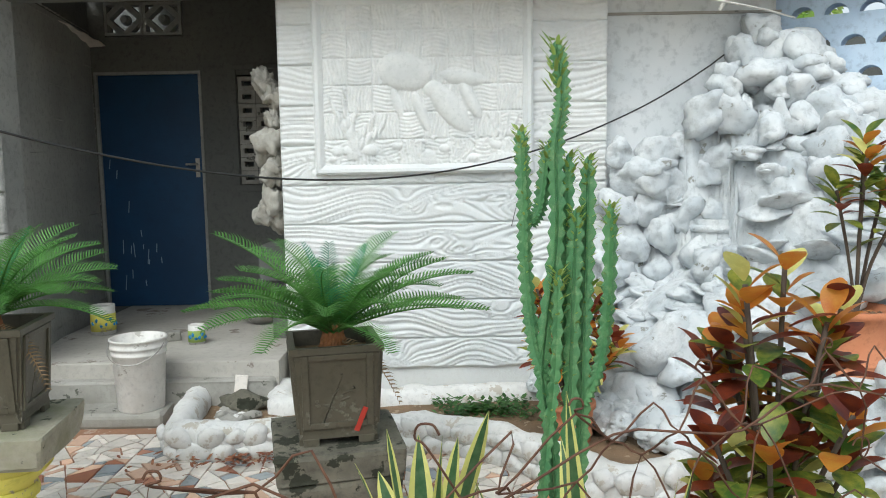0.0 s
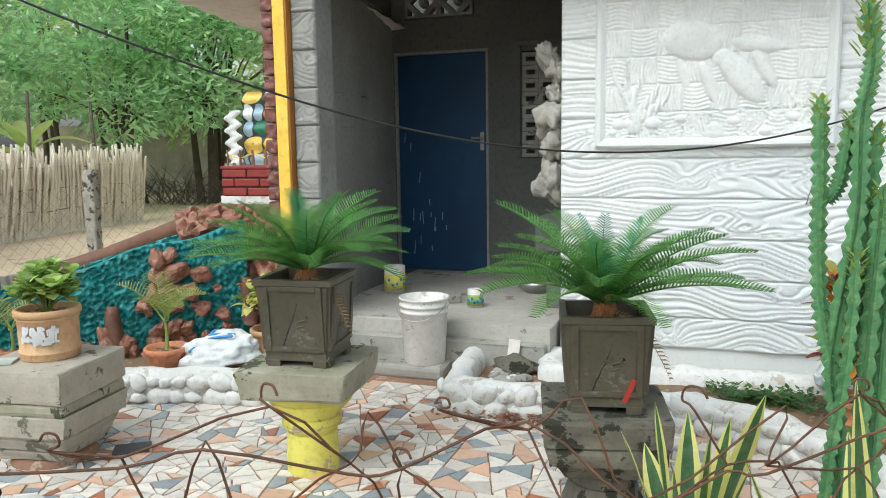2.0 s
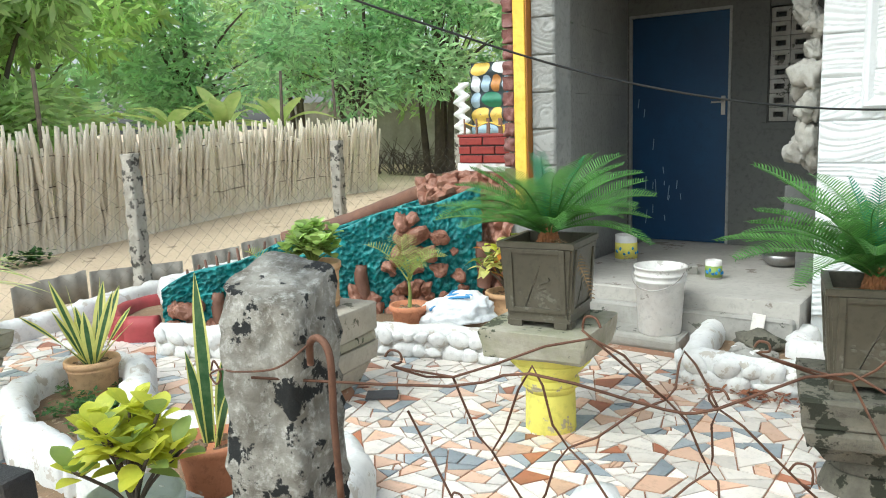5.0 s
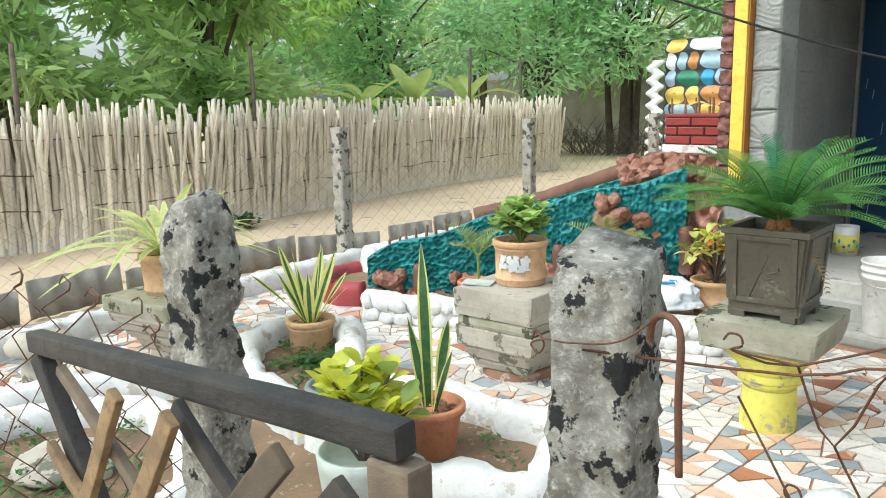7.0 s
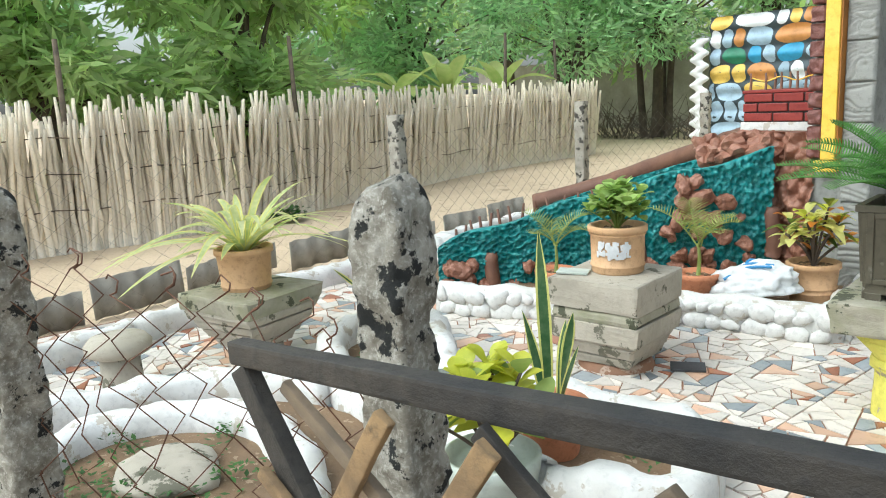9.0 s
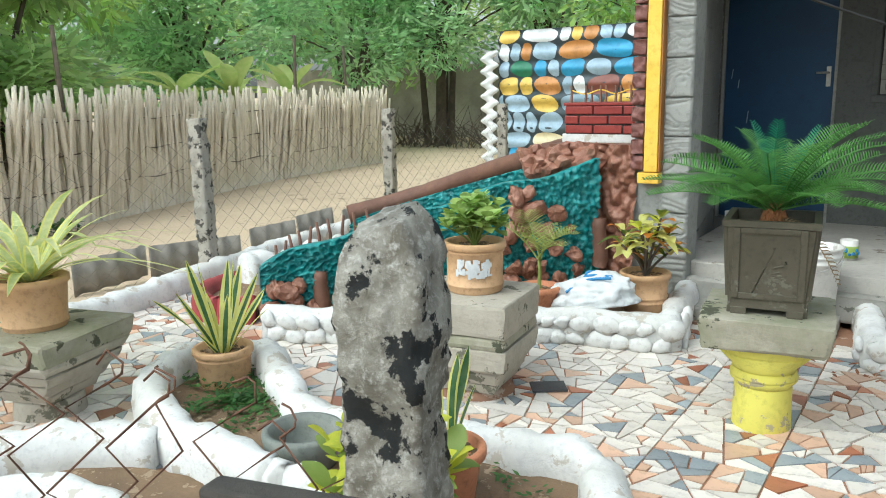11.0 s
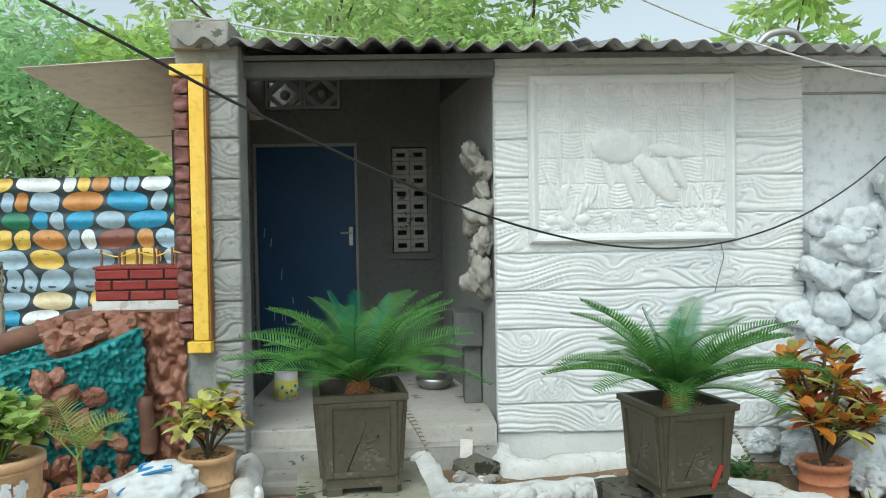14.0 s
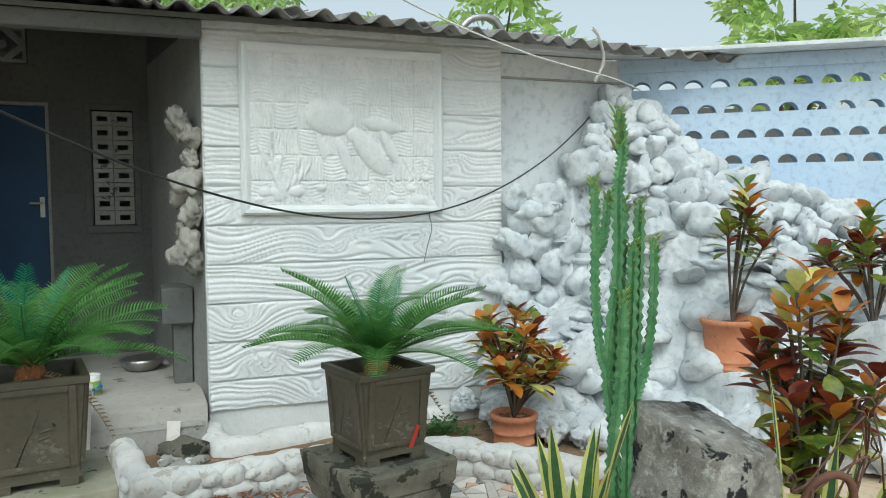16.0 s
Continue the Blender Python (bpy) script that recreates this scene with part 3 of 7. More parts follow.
# pale blue yard wall at the right, with pierced vents
BLUE_A, BLUE_B = Vector((2.05, 6.44, 0)), Vector((5.4, 4.05, 0))
blue_dir = (BLUE_B - BLUE_A).normalized()
blue_len = (BLUE_B - BLUE_A).length
blue_m = pose(BLUE_A.x, BLUE_A.y, 0, 0, 0, math.degrees(math.atan2(blue_dir.y, blue_dir.x)))
wall_blue = single("wall_blue", box((blue_len, 0.14, 1.72), (blue_len / 2, 0.07, 0.86)), M_BLUE_WALL, "pale blue washed yard wall with rows of pierced vents", "wall", blue_m, kind="structure")


def pierced_row(z0, z1, pitch, shift):
    """A course of wall with half-round and triangular openings left between its webs."""
    bm = bmesh.new()
    n = int(blue_len / pitch)
    for i in range(n):
        x0 = i * pitch + shift
        hole, zc = pitch * 0.36, (z0 + z1) / 2 - 0.035
        arch = [(hole * math.cos(math.pi * k / 8), zc + hole * 0.95 * math.sin(math.pi * k / 8)) for k in range(9)]
        cxm = x0 + pitch / 2
        front = [bm.verts.new((cxm + a, 0, b)) for a, b in arch]
        back = [bm.verts.new((cxm + a, 0.14, b)) for a, b in arch]
        for rows, yy in ((front, 0), (back, 0.14)):
            c = [bm.verts.new(p) for p in ((x0 + pitch, yy, z0), (x0 + pitch, yy, zc), (x0 + pitch, yy, z1), (x0, yy, z1), (x0, yy, zc), (x0, yy, z0))]
            bm.faces.new([c[1], c[2], rows[4], rows[3], rows[2], rows[1], rows[0]])
            bm.faces.new([c[2], c[3], rows[4]])
            bm.faces.new([c[3], c[4], rows[8], rows[7], rows[6], rows[5], rows[4]])
            bm.faces.new([c[0], c[1], rows[0], rows[8], c[4], c[5]])
        for k in range(9):
            j = (k + 1) % 9
            bm.faces.new((front[k], front[j], back[j], back[k]))
    return bm


for i, (z0, z1) in enumerate(((1.72, 1.91), (1.91, 2.10), (2.10, 2.29), (2.29, 2.48))):
    ob = part("pierced_course", pierced_row(z0, z1, 0.19, -0.095 if i % 2 else 0.0), M_BLUE_WALL, wall_blue)
ob = part("top_course", box((blue_len, 0.18, 0.10), (blue_len / 2, 0.07, 2.53)), M_BLUE_WALL, wall_blue)
ob = part("eave_sheet", box((blue_len, 0.5, 0.03), (blue_len / 2, 0.0, 2.60), bevel=0.006), M_SMOOTH, wall_blue, "thin grey eave sheet")
# backing for the vents; the shade in the holes is its dark colour
single("wall_beyond", span((2.6, 7.4, 0), (8, 7.5, 2.4)), M_CEMENT_SHADE, "wall behind the pierced vents with shade put into its colour", "wall", kind="structure")

# beige canopy at the far side of the pier
canopy = thing("canopy", "beige ribbed sheet canopy hung beside the pier", "canopy", kind="structure")
for i in range(4):
    ob = part("canopy_sheet", sheet(1.10, 1.22, 0.25, 0.006, 0.006, 6), M_CANOPY, canopy, smooth=True)
    ob.matrix_world = pose(-4.06, 6.32 + 1.06 * i, 2.625 - 0.092 * 1.06 * i + 0.008 * (i % 2), -5.3, -3.2, 0) @ pose(0, 1.10, 0, 0, 0, -90) @ Matrix.Diagonal((1, 1.0, 1, 1))
for x in (-3.02,):
    part("batten", bar((x, 6.34, 2.55 + (x + 4.15) * 0.055), (x, 10.45, 2.17 + (x + 4.15) * 0.055), 0.06, 0.05), M_OLD_WOOD, canopy)


# ---- garden: borders, soil, pedestals ----
def border(name, pts, width, height, label, mat=None, pebbles=0.0, loop=False, seed=1, side=-1, lump=0.02):
    """A lumpy cast border along a line; pebbles: the spacing of the rounded stones set in its outer face."""
    line = smooth_line([(*p, 0) for p in pts], 8, loop)
    if loop:
        line = line + [line[0]]
    base = thing(name, label, "border")
    bm = bmesh.new()
    prof = [(-0.5, -0.3), (-0.53, 0.35), (-0.47, 0.82), (-0.25, 1.0), (0.1, 1.03), (0.36, 0.93), (0.5, 0.62), (0.5, -0.3)]
    rings, total = [], poly_len(line)[-1]
    n = max(6, int(total / 0.035))
    for i in range(n + 1):
        p, ang = along(line, total * i / n)
        p2, ang2 = along(line, min(total, total * i / n + 0.05))
        nx, ny = -math.sin((ang + ang2) / 2), math.cos((ang + ang2) / 2)
        ring = []
        for a, z in prof:
            q = Vector((p[0] + nx * a * width, p[1] + ny * a * width, z * height))
            w = noise.noise(q * 7 + Vector((seed * 5, 0, 0))) * lump + noise.noise(q * 22) * lump * 0.3
            ring.append(bm.verts.new(q + Vector((nx * w * (1 if a > 0 else -1), ny * w * (1 if a > 0 else -1), w if z > 0.5 else 0))))
        rings.append(ring)
    for a, b in zip(rings, rings[1:]):
        for k in range(len(prof) - 1):
            bm.faces.new((a[k], b[k], b[k + 1], a[k + 1]))
    if not loop:
        bm.faces.new(rings[0])
        bm.faces.new(rings[-1])
    bmesh.ops.recalc_face_normals(bm, faces=bm.faces[:])
    part("core", bm, mat or M_BORDER, base, smooth=True)
    if pebbles:
        rs2 = random.Random(seed)
        for row in range(2):
            s = 0.62 + rs2.uniform(0, 0.05)
            while s < total:
                p, ang = along(line, s)
                r = rs2.uniform(0.36, 0.8) * pebbles
                bm = bmesh.new()
                rock(bm, (0, 0, 0), (r, 0.026, min(r * rs2.uniform(0.6, 0.95), height * 0.31)), seed * 31 + s * 7 + row, 2, 0.34)
                nx, ny = -math.sin(ang), math.cos(ang)
                ob = part("stone", bm, M_BORDER, base, smooth=True)
                ob.matrix_world = pose(p[0] + side * nx * width * 0.52, p[1] + side * ny * width * 0.52, height * (0.26 + 0.44 * row), 0, rs2.uniform(-25, 25), math.degrees(ang))
                s += r * 1.7
    return base


L1 = [(-2.58, 6.0), (-2.46, 5.28), (-2.47, 5.10), (-3.15, 4.93), (-3.85, 4.52), (-4.25, 4.25), (-4.55, 4.18)]
M1 = [(-1.53, 6.02), (-1.45, 5.46), (-1.37, 5.32), (-0.95, 5.34), (-0.35, 5.40), (0.10, 5.30), (0.42, 5.02), (0.74, 4.66), (1.05, 4.80)]
MI = [(-1.04, 6.22), (-1.0, 5.90), (-0.92, 5.82), (-0.3, 5.98), (0.85, 6.05)]
F1 = [(-4.22, 3.64), (-4.02, 3.64), (-3.56, 3.36), (-3.22, 3.17), (-2.66, 3.34), (-2.16, 3.40), (-2.02, 3.20), (-1.94, 2.96), (-2.25, 2.76), (-2.65, 2.78), (-3.11, 2.76), (-3.60, 2.80), (-3.98, 2.94), (-4.24, 3.15), (-4.36, 3.44)]
F2 = [(-4.42, 1.2), (-4.38, 1.62), (-4.32, 1.95), (-4.18, 2.35), (-3.94, 2.62), (-3.70, 2.76)]
F3 = [(-3.84, 1.52), (-4.00, 1.86), (-3.66, 2.30), (-3.12, 2.26), (-2.74, 2.02), (-2.84, 1.66), (-3.2, 1.42), (-3.55, 1.36)]
F4 = [(-5.18, 1.0), (-5.31, 1.76), (-5.60, 2.9), (-5.84, 4.2), (-6.08, 5.31), (-6.35, 6.6), (-6.3, 7.4)]
border("planter_border", L1, 0.15, 0.20, "whitewashed low planter wall faced with rounded stones", pebbles=0.11, seed=2, side=1)
border("planter_border", M1, 0.15, 0.19, "whitewashed planter wall set with flat rounded stones", pebbles=0.12, seed=4, side=-1)
border("planter_border", MI, 0.16, 0.16, "whitewashed low ledge at the foot of the wall", seed=6)
border("planter_border", F1, 0.15, 0.20, "curving whitewashed planter wall round damp soil", seed=8, lump=0.03)
border("planter_border", F2, 0.17, 0.17, "thick whitewashed kerb between planters", seed=9, lump=0.03)
border("planter_border", F3, 0.15, 0.16, "ring of whitewashed kerb round weeds", loop=True, seed=10, lump=0.025)
border("planter_border", F4, 0.18, 0.16, "long whitewashed kerb along the yard fence", seed=11, lump=0.03)
border("planter_border", [(-1.22, 3.62), (-0.9, 3.35), (-0.4, 3.2)], 0.2, 0.17, "whitewashed kerb stub beside the path", seed=12, lump=0.03)
border("planter_border", [(-4.83, 4.33), (-5.05, 4.20), (-5.32, 4.30), (-5.5, 4.62), (-5.45, 4.95)], 0.12, 0.18, "red painted brick planter kerb", M_RED_PAINT, seed=13, lump=0.008)


def soil(name, pts, z, label, seed=1):
    """A patch of soil within an outline, with an uneven top."""
    c = Vector((sum(p[0] for p in pts) / len(pts), sum(p[1] for p in pts) / len(pts), 0))
    bm = bmesh.new()
    rings = []
    for k in (1.0, 0.8, 0.55, 0.3):
        rings.append([bm.verts.new((c.x + (p[0] - c.x) * k, c.y + (p[1] - c.y) * k, z + 0.03 * noise.noise(Vector((p[0] * 3 * k, p[1] * 3, seed))) + 0.02 * (1 - k))) for p in pts])
    n = len(pts)
    for a, b in zip(rings, rings[1:]):
        for i in range(n):
            j = (i + 1) % n
            bm.faces.new((a[i], a[j], b[j], b[i]))
    bm.faces.new(rings[-1])
    bmesh.ops.recalc_face_normals(bm, faces=bm.faces[:])
    ob = single(name, bm, M_SOIL, label, "soil", smooth=True, kind="structure")
    return ob


SOILS = [
    ("soil_l", [(-2.56, 6.0), (-2.46, 5.15), (-3.2, 4.95), (-3.9, 4.55), (-4.6, 4.34), (-4.75, 4.4), (-4.2, 5.0), (-3.2, 6.1)], 0.10),
    ("soil_m", [(-1.50, 6.0), (-1.42, 5.40), (-0.9, 5.36), (-0.3, 5.40), (0.10, 5.30), (0.42, 5.02), (0.74, 4.68), (1.05, 4.82), (1.2, 5.7), (0.9, 6.1), (-0.9, 6.1)], 0.07),
    ("soil_f", [(-4.2, 3.6), (-4.0, 3.62), (-3.56, 3.34), (-3.22, 3.15), (-2.66, 3.32), (-2.16, 3.38), (-2.04, 3.2), (-1.98, 3.0), (-2.2, 2.78), (-2.65, 2.80), (-3.11, 2.78), (-3.60, 2.82), (-3.96, 2.96), (-4.22, 3.17), (-4.34, 3.44)], 0.075),
    ("soil_w", [(x, y) for x, y in F3], 0.05),
    ("soil_front", [(-4.4, 0.9), (-4.35, 1.9), (-3.9, 2.62), (-3.1, 2.8), (-2.2, 2.8), (-1.85, 2.95), (-1.2, 3.6), (-0.4, 3.15), (1.6, 3.0), (2.6, 3.4), (2.6, 0.6), (-1.0, 1.2)], 0.035),
    ("soil_red", [(-4.83, 4.35), (-5.05, 4.25), (-5.32, 4.35), (-5.45, 4.62), (-5.4, 4.95), (-5.0, 4.9)], 0.10),
]
for nm, pts, z in SOILS:
    soil(nm, pts, z, "damp brown soil with crumbs and bits of gravel", len(pts))


def pedestal_slabs(name, at, turn, layers, mats, label):
    """A stack of slabs: (half-width at top, half-width at bottom, z0, z1, round?, material index)."""
    e = thing(name, label, "pedestal", at, turn)
    for i, (w1, w0, z0, z1, rnd, mi) in enumerate(layers):
        if rnd:
            bm = lathe([(0, z0), (w0, z0), (w0 * 1.0, z0 + 0.01), (w1, z1 - 0.008), (w1 * 0.98, z1), (0, z1)], 28, wobble=0.01)
        else:
            bm = box((w1 * 2, w1 * 2, z1 - z0), (0, 0, (z0 + z1) / 2), bevel=min(0.016, (z1 - z0) * 0.3), taper=w0 / w1, jitter=0.005)
            bmesh.ops.subdivide_edges(bm, edges=bm.edges[:], cuts=2, use_grid_fill=True)
            for v in bm.verts:
                v.co += 0.007 * noise.noise_vector(v.co * 13 + Vector((i, z0 * 9, at[0])))
        part("column" if rnd else "slab", bm, mats[mi], e, smooth=bool(rnd))
    return e


A_AT, B_AT, C_AT, D_AT = (-1.778, 4.358, 0), (-0.470, 4.45, 0), (-3.05, 4.09, 0), (-4.60, 2.83, 0)
pedestal_slabs("pedestal_yellow", A_AT, 8, [(0.115, 0.12, 0, 0.20, True, 1), (0.135, 0.115, 0.20, 0.235, True, 1), (0.13, 0.135, 0.235, 0.27, True, 1), (0.19, 0.125, 0.27, 0.355, True, 1), (0.20, 0.19, 0.355, 0.40, True, 1), (0.255, 0.235, 0.40, 0.53, False, 0)],
               [M_SLAB, M_YELLOW_COL], "lemon yellow column pedestal with a mossy concrete slab")
pedestal_slabs("pedestal_dark", B_AT, 13, [(0.14, 0.17, 0, 0.10, True, 0), (0.12, 0.13, 0.10, 0.16, True, 0), (0.20, 0.15, 0.16, 0.23, False, 0), (0.24, 0.22, 0.23, 0.315, False, 0), (0.255, 0.24, 0.315, 0.43, False, 0)],
               [M_SLAB_DARK], "black mossy concrete pedestal of stacked slabs")
pedestal_slabs("pedestal_pale", C_AT, 9, [(0.18, 0.20, 0, 0.05, True, 1), (0.19, 0.165, 0.05, 0.11, False, 0), (0.22, 0.195, 0.11, 0.18, False, 0), (0.245, 0.24, 0.18, 0.29, False, 0), (0.235, 0.24, 0.29, 0.35, False, 2), (0.252, 0.245, 0.35, 0.50, False, 0)],
               [M_SLAB_PALE, M_GROUT, M_SLAB], "pale grey concrete pedestal of stepped slabs")
pedestal_slabs("pedestal_stepped", D_AT, 16, [(0.15, 0.16, 0, 0.10, True, 0), (0.17, 0.14, 0.10, 0.16, False, 0), (0.21, 0.18, 0.16, 0.22, False, 0), (0.245, 0.22, 0.22, 0.275, False, 0), (0.27, 0.25, 0.275, 0.33, False, 0), (0.285, 0.275, 0.33, 0.425, False, 1)],
               [M_SLAB_PALE, M_SLAB], "stepped concrete pedestal with weathered layered slabs")
stool = thing("garden_stool", "low round concrete stool with a thick domed top", "stool", (-4.72, 2.12, 0))
part("seat", lathe([(0, 0.19), (0.13, 0.19), (0.165, 0.21), (0.17, 0.25), (0.14, 0.285), (0, 0.30)], 24), M_SLAB_PALE, stool, smooth=True)
part("stem", lathe([(0, 0), (0.12, 0), (0.105, 0.02), (0.10, 0.19), (0, 0.19)], 20), M_SLAB_PALE, stool, smooth=True)


# ---- pots ----
def square_pot(at, turn, label, red=False):
    """A tapered square pot with a sunk panel and a flower on each side, an open top and notched feet."""
    e = thing("planter_pot", label, "plant pot", at, turn, "square pots on pedestals")
    t, b, h = 0.175, 0.148, 0.36
    bm = bmesh.new()
    ring = lambda r, z: [bm.verts.new((sx * r, sy * r, z)) for sx, sy in ((-1, -1), (1, -1), (1, 1), (-1, 1))]
    rs_ = [ring(b, 0.0), ring(b * 1.0, 0.02), ring(t - 0.004, h - 0.03), ring(t + 0.004, h - 0.025), ring(t + 0.004, h), ring(t - 0.022, h), ring(t - 0.03, h - 0.07)]
    for a, c in zip(rs_, rs_[1:]):
        for i in range(4):
            j = (i + 1) % 4
            bm.faces.new((a[i], a[j], c[j], c[i]))
    bm.faces.new(rs_[0][::-1])
    bmesh.ops.bevel(bm, geom=[ed for ed in bm.edges if abs(ed.verts[0].co.z - ed.verts[1].co.z) > 0.2], offset=0.012, segments=3, affect="EDGES")
    part("body", bm, M_POT, e)
    bm = bmesh.new()
    add_box(bm, (2 * t - 0.05, 2 * t - 0.05, 0.02), (0, 0, h - 0.07))
    part("potting_soil", bm, M_SOIL, e)
    lean = math.degrees(math.atan2(t - b, h))
    for k in range(4):
        side = pose(0, 0, 0, 0, 0, 90 * k) @ pose(0, -(t + b) / 2 - 0.002, h * 0.52, lean, 0, 0)
        bm = bmesh.new()
        for sx in (-1, 1):
            add_box(bm, (0.026, 0.012, 0.29), (sx * 0.122, 0, 0), bevel=0.003)
        for z in (-0.135, 0.135):
            add_box(bm, (0.218, 0.012, 0.022), (0, 0, z), bevel=0.003)
        ob = part("panel_rim", bm, M_POT, e)
        ob.matrix_local = side
        bm = bmesh.new()
        for q in range(5):
            ang = math.radians(90 + q * 72)
            rock(bm, (0.038 * math.cos(ang), 0.0, 0.038 * math.sin(ang)), (0.007, 0.003, 0.028), q, 1, 0.1)
            bmesh.ops.rotate(bm, cent=(0.038 * math.cos(ang), 0, 0.038 * math.sin(ang)), matrix=Matrix.Rotation(math.pi / 2 - ang, 3, "Y"), verts=bm.verts[-42:])
        ob = part("moulded_flower", bm, M_POT, e, smooth=True)
        ob.matrix_local = side @ pose(0, 0.004, -0.02)
        bm = bmesh.new()
        rs3 = random.Random(k + int(at[0] * 100))
        for q in range(26):
            rock(bm, (rs3.gauss(0, 0.03), 0.004, -0.06 + rs3.gauss(0, 0.022)), (rs3.uniform(0.004, 0.014), 0.003, rs3.uniform(0.004, 0.013)), q, 1, 0.4)
        ob = part("chalk_stain", bm, M_CHALK, e, kind="stuff")
        ob.matrix_local = side
        for sx in (-1, 1):
            bm = box((0.06, 0.018, 0.03), (sx * 0.105, -b + 0.006, -0.012), bevel=0.003)
            ob = part("foot", bm, M_POT, e)
            ob.matrix_local = pose(0, 0, 0, 0, 0, 90 * k)
    if red:
        ob = part("red_smear", box((0.02, 0.004, 0.10), (0.085, -b - 0.012, 0.07), (lean, 22, 0), 0.001), M_BRICK_BRIGHT, e, "smear of red paint")
    return e


M_BRICK_BRIGHT = material("red_smear_paint", (0.55, 0.05, 0.03), None, 0.6)
POT_Z = 0.027
square_pot((A_AT[0], A_AT[1], 0.53 + POT_Z), 8, "olive brown square pot with moulded flower panels on the yellow pedestal")
square_pot((B_AT[0], B_AT[1], 0.43 + POT_Z), 13, "olive brown square pot with a red smear on the dark pedestal", red=True)


def round_pot(name, at, r1, r0, h, mat, label, bands=(0.3, 0.7), lip=0.012, fill=M_SOIL, group=""):
    e = thing(name, label, "plant pot", at, 0, group)
    prof = [(0, 0), (r0 * 0.96, 0), (r0, 0.008)]
    for k in bands:
        r = r0 + (r1 - r0) * k
        prof += [(r - 0.001, h * k - 0.008), (r + 0.005, h * k - 0.003), (r + 0.005, h * k + 0.003), (r, h * k + 0.008)]
    prof += [(r1, h - 0.035), (r1 + lip, h - 0.03), (r1 + lip, h - 0.004), (r1 + lip - 0.004, h), (r1 - 0.012, h), (r1 - 0.018, h - 0.03), (0, h - 0.03)]
    part("body", lathe(prof, 32), mat, e, smooth=True)
    bm = bmesh.new()
    for i in range(60):
        a, q = random.uniform(0, 6.28), random.uniform(0, 1) ** 0.5 * (r1 - 0.025)
        rock(bm, (q * math.cos(a), q * math.sin(a), h - 0.03), (0.014, 0.014, 0.008), i, 1, 0.4)
    part("potting_soil", bm, fill, e, kind="stuff")
    return e


# ---- fences ----
def rough_post(name, at, w, h, mat, label, lean=(0, 0), cap=True, seed=1, sub=9):
    """A rough square concrete post with a worn top."""
    bm = bmesh.new()
    n, rows = 4, int(h / 0.016)
    rings = []
    for i in range(rows + 1):
        z = h * i / rows
        k = 1.0 if not cap or z <= h - 0.085 else 1.0 - 0.34 * ((z - (h - 0.085)) / 0.085) ** 2 * (0.8 + 0.6 * math.sin(seed * 2.1))
        ring = []
        for q in range(40):
            a = 2 * math.pi * (q + 0.5) / 40
            c, s = math.cos(a), math.sin(a)
            m = max(abs(c), abs(s)) ** 0.96
            p = Vector((w / 2 * k * c / m, w / 2 * k * s / m, z))
            d = noise.noise(p * 16 + Vector((seed * 9, 0, 0))) * 0.011 + noise.noise(p * 45 + Vector((0, seed, 0))) * 0.008 + noise.noise(p * 110) * 0.0055 - 0.012 * max(0, noise.noise(p * 9 + Vector((seed * 3, 1, 4))) - 0.15) * 2
            tilt = 0.35 * (p.x * math.cos(seed) + p.y * math.sin(seed)) * max(0.0, (z - h + 0.12) / 0.12) if cap else 0.0
            ring.append(bm.verts.new(p + Vector((c, s, 0)) * d + Vector((0, 0, tilt))))
        rings.append(ring)
    for a, b in zip(rings, rings[1:]):
        for q in range(40):
            j = (q + 1) % 40
            bm.faces.new((a[q], a[j], b[j], b[q]))
    bm.faces.new(rings[-1])
    return single(name, bm, mat, label, "post", pose(*at, lean[0], lean[1], 12), smooth=True)


rough_post("fence_post", (-1.752, 1.768, -0.02), 0.118, 1.305, M_POST, "weathered concrete fence post blotched with black lichen", (0, 0), seed=1)
rough_post("fence_post", (-0.866, 1.915, -0.02), 0.116, 1.285, M_POST, "lichen-blotched concrete fence post with rusty hooks", (0, 1), seed=2)
rough_post("fence_post", (-2.62, 1.28, -0.02), 0.112, 1.30, M_POST, "weathered concrete fence post at the torn netting", (0, 0), seed=3)
for i, (x, y) in enumerate(((-6.15, 5.07), (-6.42, 7.86), (-6.3, 10.2))):
    rough_post("yard_post", (x, y, -0.03), 0.12, 1.30, M_FARPOST, "thin speckled concrete post of the yard fence", cap=False, seed=10 + i)


